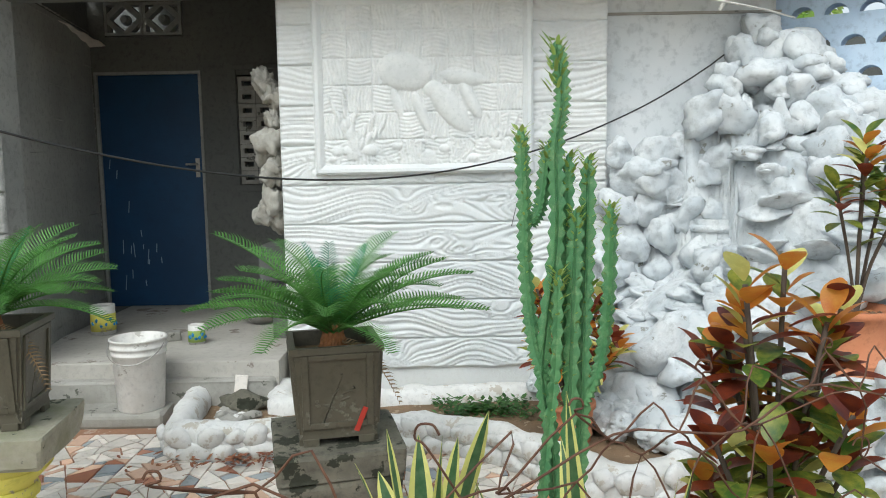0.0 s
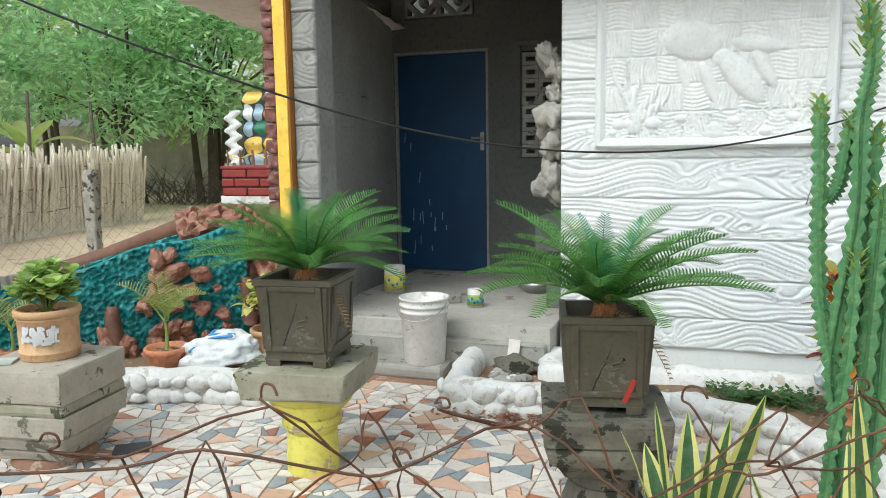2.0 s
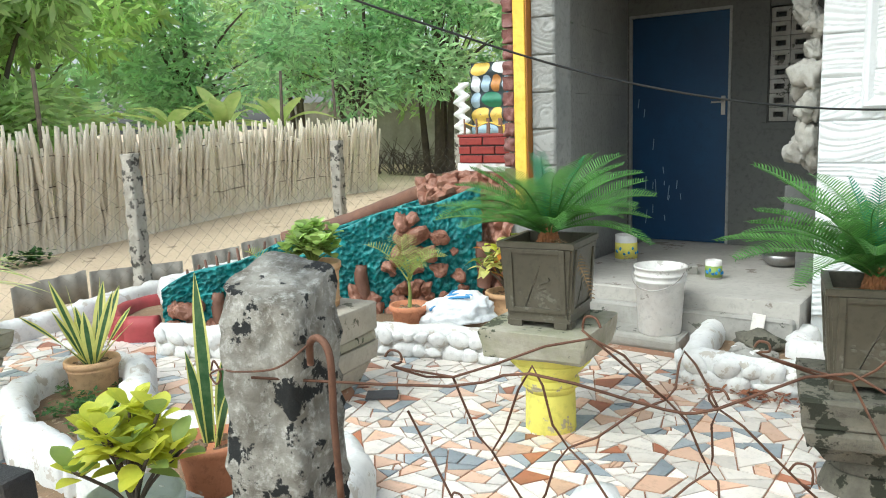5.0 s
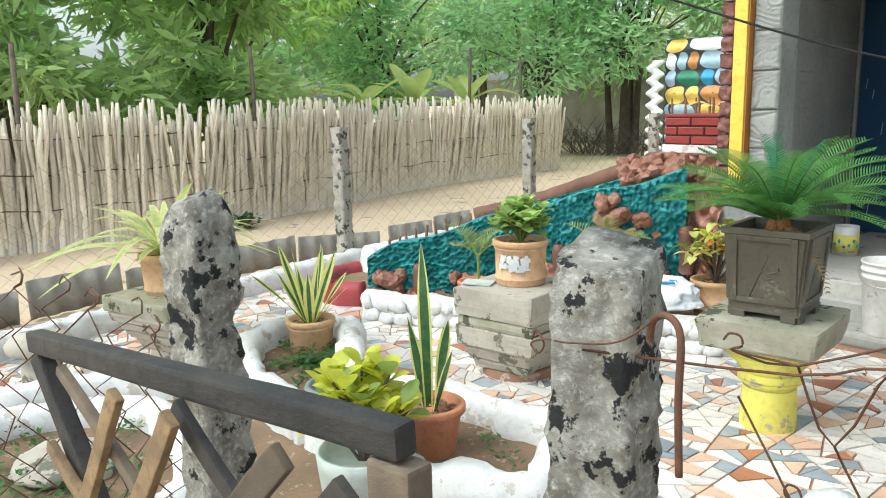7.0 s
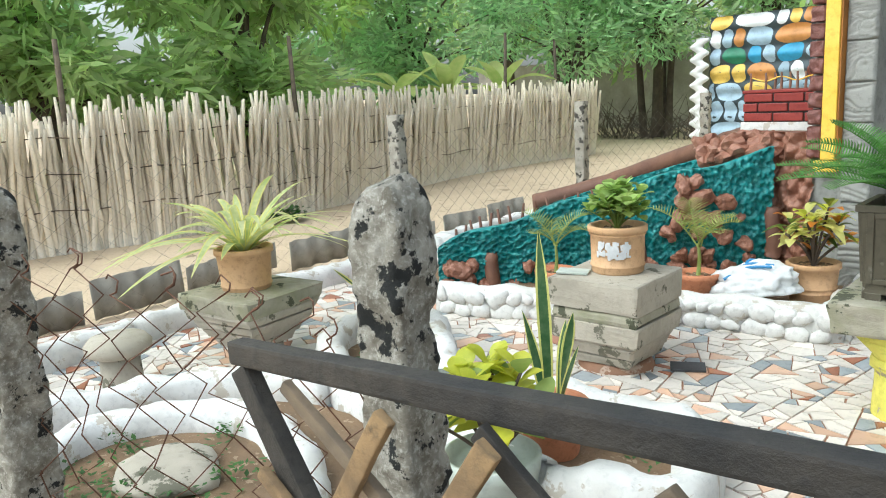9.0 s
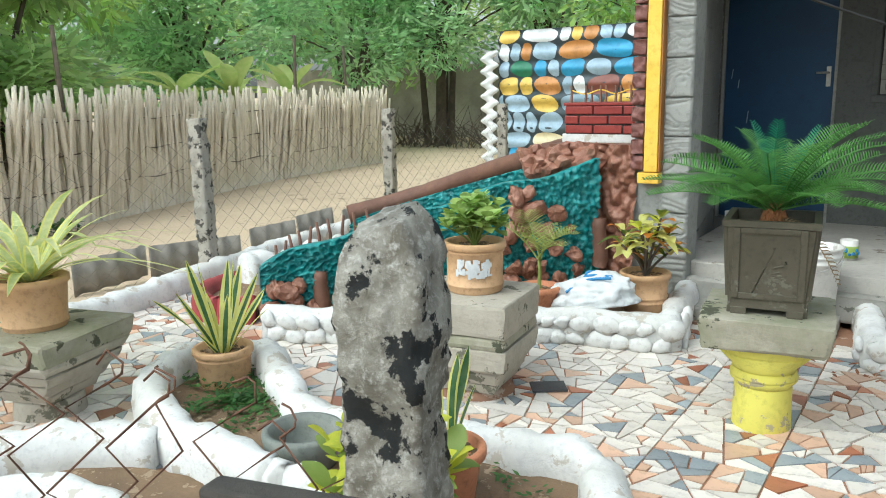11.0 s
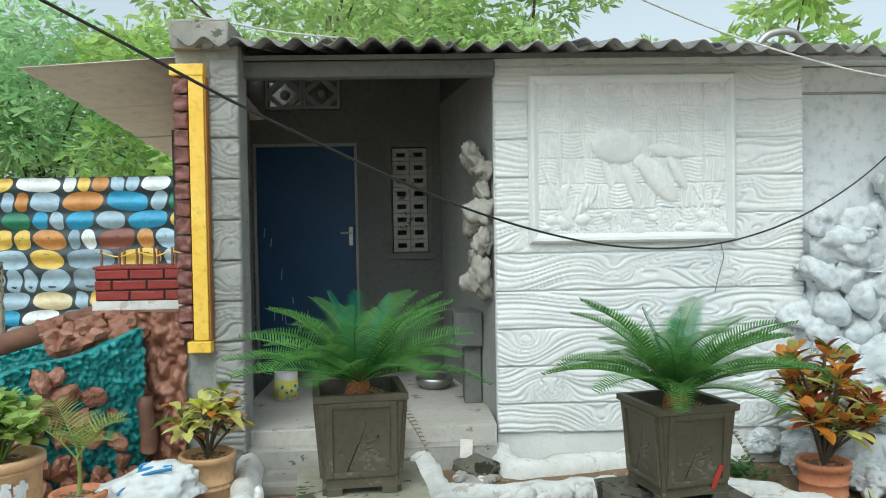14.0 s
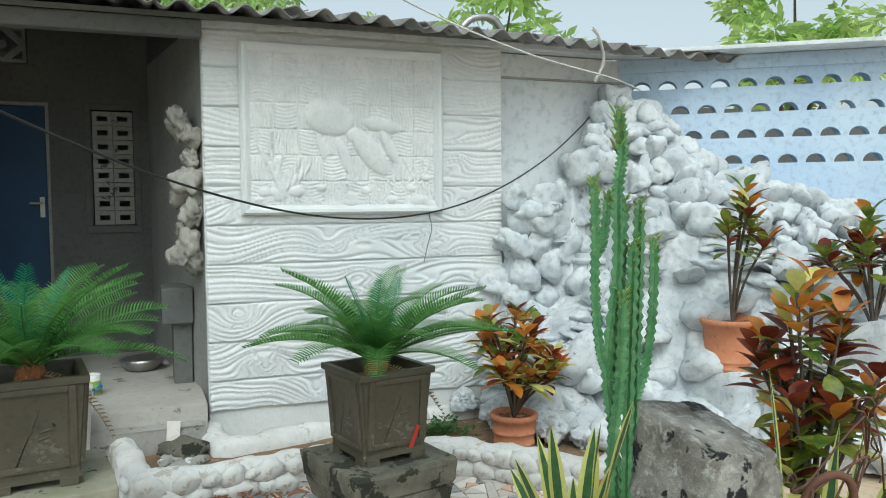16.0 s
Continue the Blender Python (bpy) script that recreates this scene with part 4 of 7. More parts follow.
def netting(name, a, b, height, cell, r, mat, label, wild=0.0, seed=1, z0=0.0, top=None, hooks=False):
    """Woven wire netting between two ground points: zigzag wires that hook into one another; wild: how torn and bent."""
    rs4 = random.Random(seed)
    e = thing(name, label, "wire netting")
    a, b = Vector((*a, 0)), Vector((*b, 0))
    L = (b - a).length
    d = (b - a).normalized()
    nrm = Vector((-d.y, d.x, 0))
    n = int(L / cell)
    bm = bmesh.new()
    for i in range(n + 1):
        pts = []
        hh = (top(i / n) if top else height)
        rows = int(hh / (cell * 0.8))
        for k in range(rows + 1):
            s = (i + (1.0 if (k + i) % 2 else 0.0)) * cell
            z = z0 + k * cell * 0.8
            q = Vector((s * 0.7, z * 1.7, seed))
            off = wild * noise.noise_vector(q * 2.5)
            pts.append(a + d * (s + off.x) + nrm * (off.y * 1.2 + rs4.uniform(-0.004, 0.004)) + d * rs4.gauss(0, wild * 0.10) + Vector((0, 0, z + off.z * 0.8 + rs4.gauss(0, wild * 0.10))))
        if hooks and pts:
            t = pts[-1]
            for g in range(5):
                w = g / 4 * rs4.uniform(3.0, 5.0)
                pts.append(t + d * (0.022 * math.sin(w)) + Vector((0, 0, 0.022 * (1 - math.cos(w)))) + nrm * 0.004 * g)
        tube(bm, pts, r, 4, cap=False)
    part("netting", bm, mat, e, smooth=True)
    return e


for (a, b) in (((-6.1, 1.2), (-6.15, 5.07)), ((-6.15, 5.07), (-6.42, 7.86)), ((-6.42, 7.86), (-6.3, 10.2))):
    netting("wire_netting", a, b, 1.1, 0.085, 0.0016, M_WIRE_GREY, "thin grey chain-link netting between yard posts", 0.01, 3)
torn = netting("torn_netting", (-2.62, 1.30), (-1.80, 1.74), 1.15, 0.062, 0.0021, M_RUST, "torn rusty chain-link netting", 0.075, 5, top=lambda k: 1.16 - 0.22 * k, hooks=True)
torn2 = thing("torn_netting", "sagging rusty chain-link with bent wire ends", "wire netting")
rs = random.Random(31)
NET_STEP, NET_ROWS = 0.105, (1.18, 1.125, 1.06, 0.985, 0.90, 0.80)
net_at = {}
for i in range(20):
    for j, z in enumerate(NET_ROWS):
        x = -0.70 + NET_STEP * (i + 0.5 * (j % 2)) + rs.gauss(0, 0.020)
        net_at[i, j] = Vector((x, 1.90 + 0.50 * (x + 0.80) + rs.gauss(0, 0.02), z + 0.02 * math.sin(i * 0.7 + j) + rs.gauss(0, 0.016)))


def curl(p, d, size):
    """A wire end bent round into an open hook."""
    return [p + d * (size * math.sin(w)) + Vector((0, 0, size * (1 - math.cos(w)))) for w in (1.2, 2.4, 3.6, 4.6)]


for j in range(len(NET_ROWS) - 1):
    line = []
    for i in range(19):
        if rs.random() < 0.12:
            continue
        line += [net_at[i, j], net_at[i + (j % 2), j + 1]]
        last = i == 18
        if rs.random() < 0.22 or last:
            d = Vector((rs.choice((-1, 1)), 0.2, 0))
            line += curl(line[-1], d, rs.uniform(0.008, 0.016))
            bm = bmesh.new()
            tube(bm, smooth_line([tuple(p) for p in line], 3), 0.0016, 5)
            part("bent_wire", bm, M_RUST, torn2, smooth=True)
            line = []
for i in range(0, 19, 2):
    p = net_at[i, 0]
    bm = bmesh.new()
    tube(bm, smooth_line([tuple(q) for q in [net_at[i, 1], p] + curl(p, Vector((rs.choice((-1, 1)), 0.3, 0)), rs.uniform(0.008, 0.015))], 4), 0.0016, 5)
    part("bent_wire", bm, M_RUST, torn2, smooth=True)
bm = bmesh.new()
tube(bm, smooth_line([(-0.84, 1.86, 1.15)] + [tuple(net_at[i, 1] + Vector((0, -0.006, rs.uniform(-0.012, 0.012)))) for i in range(0, 20)], 3), 0.0018, 6)
part("strand", bm, M_RUST, torn2, smooth=True)
# rusty bars and tie wire on the post
bm = bmesh.new()
tube(bm, smooth_line([(-0.755, 1.88, 1.175), (-0.745, 1.872, 1.205), (-0.72, 1.864, 1.215), (-0.702, 1.86, 1.195), (-0.702, 1.86, 1.12), (-0.698, 1.86, 1.03)], 5), 0.0045, 8)
single("rusty_bar", bm, M_RUST, "hooked rusty reinforcing bar hung at the post", "metal bar", smooth=True)
bm = bmesh.new()
tube(bm, smooth_line([(-0.935, 1.872, 1.14), (-0.925, 1.87, 1.155), (-0.91, 1.868, 1.14), (-0.92, 1.868, 1.125), (-0.935, 1.87, 1.135), (-0.90, 1.862, 1.15), (-0.85, 1.845, 1.16), (-0.78, 1.85, 1.175), (-0.745, 1.872, 1.205)], 6), 0.0014, 6)
single("tie_wire", bm, M_RUST, "twisted rusty tie wire round the post", "wire", smooth=True)

# the broken timber gate
gate = thing("timber_gate", "broken timber gate with a charred top rail and crossed slats", "gate")
GL, GR = Vector((-1.728, 1.444, 1.056)), Vector((-0.843, 1.579, 1.112))


part("top_rail", bar(GL + Vector((0, 0, 0.004)), GR + Vector((0, 0, 0.004)), 0.038, 0.035), M_BLACK_WOOD, gate, "charred black top rail")
gd = GR - GL
gu = lambda k, z, off=0.0: GL + gd * k + Vector((gd.y, -gd.x, 0)).normalized() * off + Vector((0, 0, z))
part("stile", bar(gu(0.015, -0.02), gu(0.30, -0.42), 0.044, 0.03), M_BLACK_WOOD, gate)
part("stile", bar(gu(0.985, -0.02), gu(1.01, -1.10), 0.06, 0.04), M_OLD_WOOD, gate)
part("stile", bar(gu(0.06, -0.40), gu(0.05, -1.04), 0.055, 0.04), M_OLD_WOOD, gate)
# broken lattice: (start, its drop, end, its drop, depth, material)
for k, (a, za, b, zb, w, m) in enumerate(((0.17, -0.02, 0.66, -0.33, 0.022, M_OLD_WOOD), (0.41, -0.02, 0.12, -0.41, 0.029, M_TAN_WOOD), (0.60, -0.02, 0.30, -0.41, 0.031, M_TAN_WOOD),
                                          (0.555, -0.02, 0.93, -0.30, 0.027, M_BLACK_WOOD), (0.83, -0.03, 0.42, -0.40, 0.038, M_OLD_WOOD), (0.97, -0.03, 0.66, -0.34, 0.031, M_BLACK_WOOD), (0.08, -0.17, 0.42, -0.36, 0.022, M_TAN_WOOD))):
    off = 0.027 + 0.016 * (k % 3)
    part("slat", bar(gu(a, za, off), gu(b, zb, off), w, 0.015, 0.003), m, gate)
part("bottom_rail", bar(gu(0.05, -0.42), gu(0.97, -0.44), 0.06, 0.04), M_OLD_WOOD, gate)

# edging sheets and bamboo fence
edge_pts = [(-6.15, 1.0), (-6.32, 2.37), (-6.62, 3.7), (-6.60, 4.76), (-6.5, 6.0), (-6.55, 7.4), (-6.3, 9.5)]
s_tot = poly_len(edge_pts)[-1]
rs = random.Random(12)
s = 0.0
while s < s_tot - 0.2:
    w = rs.uniform(0.5, 0.95)
    p, ang = along(edge_pts, s)
    ob = single("edging_sheet", sheet(w, rs.uniform(0.22, 0.32), 0.177, 0.02), M_SHEET, "broken piece of corrugated sheet stood on edge", "sheet", smooth=True, group="edging along the yard")
    ob.matrix_world = pose(p[0], p[1], -0.02, 90 + rs.uniform(-6, 6), rs.uniform(-3, 3), math.degrees(ang))
    s += w + rs.uniform(0.0, 0.12)

bamboo = thing("bamboo_fence", "fence of dry split bamboo stakes bound with wire", "fence")
fence_line = [(-9.6, 0.5), (-9.5, 2.96), (-9.35, 4.08), (-9.6, 5.9), (-11.1, 10.3), (-11.7, 14.6)]
stakes = []
for i in range(5):
    bm = bmesh.new()
    pts = [(0.03 * noise.noise(Vector((i, k * 0.7, 0))), 0.02 * noise.noise(Vector((k * 0.7, i, 3))), 0.2 * k) for k in range(9)]
    tube(bm, pts, [0.031 - 0.0010 * k for k in range(8)] + [0.016], 6)
    stakes.append(mesh_of("stake", bm, M_BAMBOO))
rs = random.Random(21)
s, tot, near, extra = 0.0, poly_len(fence_line)[-1], 0, bmesh.new()
while s < tot:
    p, ang = along(fence_line, s)
    m = pose(p[0] + rs.uniform(-0.03, 0.03), p[1], -0.05, rs.uniform(-5, 5) + 6 * math.sin(s * 1.3) + (6 if s < 5 else 0), rs.uniform(-5, 5), rs.uniform(0, 360)) @ Matrix.Diagonal((rs.uniform(0.8, 1.35), rs.uniform(0.8, 1.3), rs.uniform(0.82, 1.08) * 0.96, 1))
    if near < 290:
        ob = part("stake", rs.choice(stakes), M_BAMBOO, bamboo)
        ob.matrix_world = m
        near += 1
    else:
        k = len(extra.verts)
        extra.from_mesh(rs.choice(stakes))
        extra.verts.ensure_lookup_table()
        bmesh.ops.transform(extra, matrix=m, verts=extra.verts[k:])
    s += rs.uniform(0.012, 0.024)
part("distant_stake", extra, M_BAMBOO, bamboo, kind="stuff", smooth=True)
for z in (0.42, 0.80, 1.18):
    bm = bmesh.new()
    tube(bm, [(along(fence_line, tot * k / 40)[0][0] + 0.05, along(fence_line, tot * k / 40)[0][1], z + 0.02 * math.sin(k * 2.1)) for k in range(41)], 0.007, 5)
    part("binding", bm, M_OLD_WOOD, bamboo)


# ---- the moulded sea panel on the front wall ----
def sea_panel():
    """A framed relief: woven squares, a shell creature with a claw, weed and pebbles."""
    W, H = 1.235, 0.985
    nu, nv = 250, 200
    u, v = np.meshgrid(np.linspace(0, 1, nu), np.linspace(0, 1, nv))
    rng = np.random.RandomState(4)
    cu, cv = np.floor(u * 8).astype(int), np.floor(v * 6).astype(int)
    fu, fv = u * 8 - cu, v * 6 - cv
    kind = (cu + cv) % 2
    jit = rng.rand(10, 10) * 6
    ph = jit[np.clip(cv, 0, 9), np.clip(cu, 0, 9)]
    lines = np.where(kind == 0, fv * 7 + 0.4 * np.sin(fu * 5 + ph), fu * 7 + 0.4 * np.sin(fv * 5 + ph))
    h = 0.0065 * np.abs(np.sin(math.pi * lines)) ** 0.7 + 0.002 * np.sin(fu * 9 + ph) * np.sin(fv * 11)
    joint = np.minimum(np.minimum(fu, 1 - fu) * W / 8, np.minimum(fv, 1 - fv) * H / 6)
    h = h - 0.011 * np.exp(-(joint / 0.004) ** 2)

    def lump(cx, cy, rx, ry, turn, hgt, power=0.5):
        a = math.radians(turn)
        du, dv = (u - cx) * W, (v - cy) * H
        x, y = du * math.cos(a) + dv * math.sin(a), -du * math.sin(a) + dv * math.cos(a)
        q = 1 - (x / rx) ** 2 - (y / ry) ** 2
        return np.where(q > 0, hgt * np.clip(q, 0, 1) ** power, -1)

    shapes = [(0.41, 0.58, 0.17, 0.115, -12, 0.035), (0.70, 0.54, 0.15, 0.045, -8, 0.022), (0.63, 0.36, 0.19, 0.075, -52, 0.034), (0.735, 0.40, 0.13, 0.04, -62, 0.03),
              (0.49, 0.33, 0.13, 0.035, -70, 0.022), (0.37, 0.39, 0.10, 0.028, -72, 0.016), (0.55, 0.47, 0.06, 0.05, 0, 0.024)]
    for k in range(5):
        base, tip = (0.145, 0.08), (0.05 + 0.062 * k, 0.36 + 0.1 * math.sin(k * 1.1 + 0.6))
        for q in range(7):
            t = q / 6
            shapes.append((base[0] + (tip[0] - base[0]) * t + 0.015 * math.sin(t * 5 + k), base[1] + (tip[1] - base[1]) * t, 0.024 * (1.25 - t), 0.045, 8 * (2 - k), 0.017))
    for k in range(4):
        for q in range(4):
            shapes.append((0.90 + 0.02 * (k - 1.5) * (1 + q * 0.5), 0.2 + 0.035 * q, 0.010, 0.025, 10 * (1.5 - k), 0.014))
    for s in shapes:
        h = np.maximum(h, lump(*s))
    low = v < 0.145 + 0.05 * np.sin(u * 4 - 1.5) * (u > 0.3) + 0.06 * np.clip((u - 0.75) / 0.25, 0, 1)
    for k in range(520):
        cx, cy = rng.rand(), rng.rand() * 0.26
        if cy < 0.145 + 0.05 * math.sin(cx * 4 - 1.5) * (cx > 0.3) + 0.06 * max(0, (cx - 0.75) / 0.25):
            big = rng.rand() < 0.05
            r = rng.uniform(0.022, 0.04) if big else rng.uniform(0.006, 0.011)
            i0, i1 = int(max(0, (cx - 0.05) * nu)), int(min(nu, (cx + 0.05) * nu))
            j0, j1 = int(max(0, (cy - 0.06) * nv)), int(min(nv, (cy + 0.06) * nv))
            uu, vv = (u[j0:j1, i0:i1] - cx) * W, (v[j0:j1, i0:i1] - cy) * H
            q = 1 - (uu / (r * 1.4)) ** 2 - (vv / r) ** 2
            h[j0:j1, i0:i1] = np.maximum(h[j0:j1, i0:i1], np.where(q > 0, (0.018 if big else 0.009) * np.clip(q, 0, 1) ** 0.5, -1))
    verts = np.stack([u * W, -h, v * H], -1).reshape(-1, 3)
    idx = np.arange(nu * nv).reshape(nv, nu)
    faces = np.stack([idx[:-1, :-1], idx[:-1, 1:], idx[1:, 1:], idx[1:, :-1]], -1).reshape(-1, 4)
    me = bpy.data.meshes.new("relief")
    me.from_pydata(verts.tolist(), [], faces.tolist())
    me.polygons.foreach_set("use_smooth", [True] * len(me.polygons))
    me.materials.append(M_PANEL)
    return me


M_PANEL = material("greyed_white_relief", (0.76, 0.77, 0.76), (0.62, 0.64, 0.64), 0.88, 45, 5, 0.9, 0.35, third=(0.55, 0.57, 0.56))
panel = thing("wall_relief", "framed white cement relief of a sea creature among weed and pebbles", "wall relief", (-0.81, WALL_Y - 0.012, 1.438))
ob = part("relief", sea_panel(), M_PANEL, panel)
ob.matrix_local = pose(0.055, -0.028, 0.05)
part("backing", span((0.03, -0.024, 0.03), (1.32, 0.0, 1.06)), M_WHITE, panel)


def mitred(length, w, d, at, turn):
    """One side of a picture frame: bevelled inwards, its ends cut at 45 degrees."""
    bm = bmesh.new()
    prof = [(0, 0), (0, -d * 0.7), (w * 0.25, -d), (w * 0.55, -d * 0.95), (w, -d * 0.55), (w, 0)]
    a = [bm.verts.new((z, y, z)) for z, y in prof]
    b = [bm.verts.new((length - z, y, z)) for z, y in prof]
    for i in range(len(prof)):
        j = (i + 1) % len(prof)
        bm.faces.new((a[i], b[i], b[j], a[j]))
    bm.transform(pose(*at) @ Matrix.Rotation(radians(turn), 4, "Y"))
    return bm


part("frame_side", mitred(1.347, 0.062, 0.06, (0, 0, 0), 0), M_WHITE, panel)
part("frame_side", mitred(1.347, 0.062, 0.06, (1.347, 0, 1.085), 180), M_WHITE, panel)
part("frame_side", mitred(1.085, 0.062, 0.058, (1.347, 0, 0), -90), M_WHITE, panel)
part("frame_side", mitred(1.085, 0.062, 0.058, (0, 0, 1.085), 90), M_WHITE, panel)

# ---- white rock cascade in the corner ----
cascade = thing("rock_cascade", "whitewashed rockwork cascade piled in the corner", "rockwork")
BACK = [(0.85, 6.30, 0.45), (1.05, 6.40, 1.25), (1.3, 6.40, 1.60), (1.6, 6.40, 1.75), (1.75, 6.35, 2.15), (2.0, 6.30, 2.30), (2.3, 6.10, 2.02), (2.6, 5.90, 1.75), (3.0, 5.60, 1.55), (3.5, 5.25, 1.3)]
FOOT = [(0.72, 5.62), (0.95, 5.35), (1.15, 5.18), (1.35, 5.02), (1.55, 4.92), (1.8, 4.75), (2.05, 4.55), (2.3, 4.35), (2.7, 4.1), (3.1, 3.9)]


def cascade_at(k, t):
    """A place on the cascade: k along it, t from the back (0) down to the foot (1)."""
    i = min(len(BACK) - 2, int(k * (len(BACK) - 1)))
    f = k * (len(BACK) - 1) - i
    b = [BACK[i][j] + (BACK[i + 1][j] - BACK[i][j]) * f for j in range(3)]
    q = [FOOT[i][j] + (FOOT[i + 1][j] - FOOT[i][j]) * f for j in range(2)]
    fall = (1 - t) ** 0.85
    if 0.1 < k < 0.42:
        fall = (1.0 - 0.25 * t if t < 0.22 else (0.50 - 0.12 * (t - 0.22) if t < 0.5 else 0.465 * (1 - ((t - 0.5) / 0.5) ** 1.3)))
    return Vector((b[0] + (q[0] - b[0]) * t, b[1] + (q[1] - b[1]) * t, b[2] * fall))


bm = bmesh.new()
grid = []
for i in range(141):
    row = []
    for j in range(81):
        p = cascade_at(i / 140, j / 80)
        w = noise.noise(p * 4.5) * 0.10 + abs(noise.noise(p * 10)) * 0.09 + abs(noise.noise(p * 22)) * 0.04
        row.append(bm.verts.new(p + Vector((-0.3, -0.8, 0.5)) * (w - 0.05)))
    grid.append(row)
for a, b in zip(grid, grid[1:]):
    for j in range(80):
        bm.faces.new((a[j], a[j + 1], b[j + 1], b[j]))
part("rock_bed", bm, M_ROCK_WHITE, cascade, smooth=True)
rs = random.Random(31)
for i in range(190):
    k, t = rs.uniform(0.0, 1.0), rs.uniform(0.0, 1.0)
    if 0.21 < k < 0.38 and t < 0.55:
        continue
    p = cascade_at(k, t)
    r = rs.uniform(0.07, 0.18) * (1.2 if t > 0.6 else 0.9)
    bm = bmesh.new()
    rock(bm, (0, 0, 0), (r * rs.uniform(1.0, 1.7), r, r * (rs.uniform(0.28, 0.5) if 0.25 < t < 0.7 else rs.uniform(0.6, 1.0))), i * 1.7, 3, 0.30, 0.26 if rs.random() < 0.6 else 0.06, cuts=9)
    ob = part("rock", bm, M_ROCK_WHITE, cascade, smooth=True)
    ob.matrix_world = pose(p.x, p.y, max(p.z, r * 0.25), rs.uniform(-25, 25), rs.uniform(-25, 25), rs.uniform(0, 360))
for i in range(75):
    p = cascade_at(rs.uniform(0.32, 1.0), rs.uniform(0.0, 0.42))
    r = rs.uniform(0.08, 0.17)
    bm = bmesh.new()
    rock(bm, (0, 0, 0), (r * rs.uniform(0.8, 1.4), r * 0.8, r * rs.uniform(0.6, 1.1)), i * 1.9 + 300, 3, 0.35, 0.25, cuts=8)
    ob = part("rock", bm, M_ROCK_WHITE, cascade, smooth=True)
    ob.matrix_world = pose(p.x - 0.03, p.y - 0.04, p.z, rs.uniform(-35, 35), rs.uniform(-35, 35), rs.uniform(0, 360))
for i in range(20):
    r = rs.uniform(0.105, 0.15)
    bm = bmesh.new()
    rock(bm, (0, 0, 0), (r * rs.uniform(0.9, 1.2), r * 0.8, r * rs.uniform(0.8, 1.15)), i * 2.3 + 70, 4, 0.25, 0.10, cuts=7)
    ob = part("boulder", bm, M_ROCK_WHITE, cascade, smooth=True)
    ob.matrix_world = pose(1.07 + (i % 4) * 0.20 + 0.07 * (i // 4 % 2) + rs.uniform(-0.03, 0.03), 6.20 - rs.uniform(0, 0.06), 0.84 + (i // 4) * 0.175 + rs.uniform(-0.03, 0.03), 0, rs.uniform(-40, 40), 0)
for i in range(16):
    a = -1.1 + i * 0.13
    bm = bmesh.new()
    rock(bm, (0, 0, 0), (0.11, 0.09, 0.08), i + 4.4, 4, 0.35, 0.6, cuts=5)
    ob = part("rock", bm, M_ROCK_WHITE, cascade, smooth=True)
    ob.matrix_world = pose(0.62 + i * 0.02 + 0.1 * math.sin(i * 2.2), 5.95 - 0.045 * i + 0.1 * math.cos(i * 3.1), 0.10 + 0.05 * (i % 3), rs.uniform(-20, 20), 0, rs.uniform(0, 360))
# scallop shell and the little barrel
bm = bmesh.new()
for i in range(25):
    for j in range(9):
        a, r = -1.15 + 2.3 * i / 24, j / 8
        bm.verts.new((0.15 * r * math.sin(a), -0.07 * math.sin(math.pi * min(1, r * 0.9 + 0.1)) - 0.012 * r * math.cos(a * 17), 0.2 * r * math.cos(a) - 0.08))
bm.verts.ensure_lookup_table()
for i in range(24):
    for j in range(8):
        bm.faces.new([bm.verts[q] for q in (i * 9 + j, (i + 1) * 9 + j, (i + 1) * 9 + j + 1, i * 9 + j + 1)])
bmesh.ops.remove_doubles(bm, verts=bm.verts[:], dist=0.0005)
shell = single("stone_shell", bm, M_ROCK_WHITE, "white scallop shell among the boulders", "shell", pose(1.36, 6.16, 1.29, 0, 35, 15), smooth=True)
barrel = thing("small_barrel", "whitewashed little barrel set in the rockwork", "barrel", (1.62, 6.12, 0.83))
for i in range(14):
    a0 = 2 * math.pi * i / 14
    bm = bmesh.new()
    rows = []
    for k in range(7):
        z = 0.31 * k / 6
        r = 0.135 + 0.022 * math.sin(math.pi * k / 6)
        rows.append([bm.verts.new(((r - d) * math.cos(a0 + w), (r - d) * math.sin(a0 + w), z)) for w, d in ((0.012, 0), (2 * math.pi / 14 - 0.012, 0), (2 * math.pi / 14 - 0.012, 0.02), (0.012, 0.02))])
    for a, b in zip(rows, rows[1:]):
        for q in range(4):
            bm.faces.new((a[q], a[(q + 1) % 4], b[(q + 1) % 4], b[q]))
    bm.faces.new(rows[0]), bm.faces.new(rows[-1])
    part("stave", bm, M_ROCK_WHITE, barrel)
part("hoop", lathe([(0.140, 0.235), (0.161, 0.235), (0.158, 0.275), (0.140, 0.275), (0.140, 0.235)], 30), M_ROCK_WHITE, barrel, smooth=True)
for i in range(16):
    a = 2 * math.pi * i / 16
    bm = bmesh.new()
    rock(bm, (0.160 * math.cos(a), 0.160 * math.sin(a), 0.255), (0.008, 0.008, 0.008), i, 1, 0.1)
    part("rivet", bm, M_ROCK_WHITE, barrel, smooth=True)
part("water_lid", lathe([(0, 0.27), (0.138, 0.27), (0.138, 0.30), (0, 0.30)], 24), M_ROCK_WHITE, barrel)
bm = bmesh.new()
tube(bm, [(1.80 + 0.09 * math.cos(a), 6.0, 1.72 + 0.08 * math.sin(a)) for a in np.linspace(2.6, 7.2, 18)], 0.032, 10)
single("stone_spout", bm, M_ROCK_WHITE, "white curled cement spout on the rockwork", "spout", smooth=True)

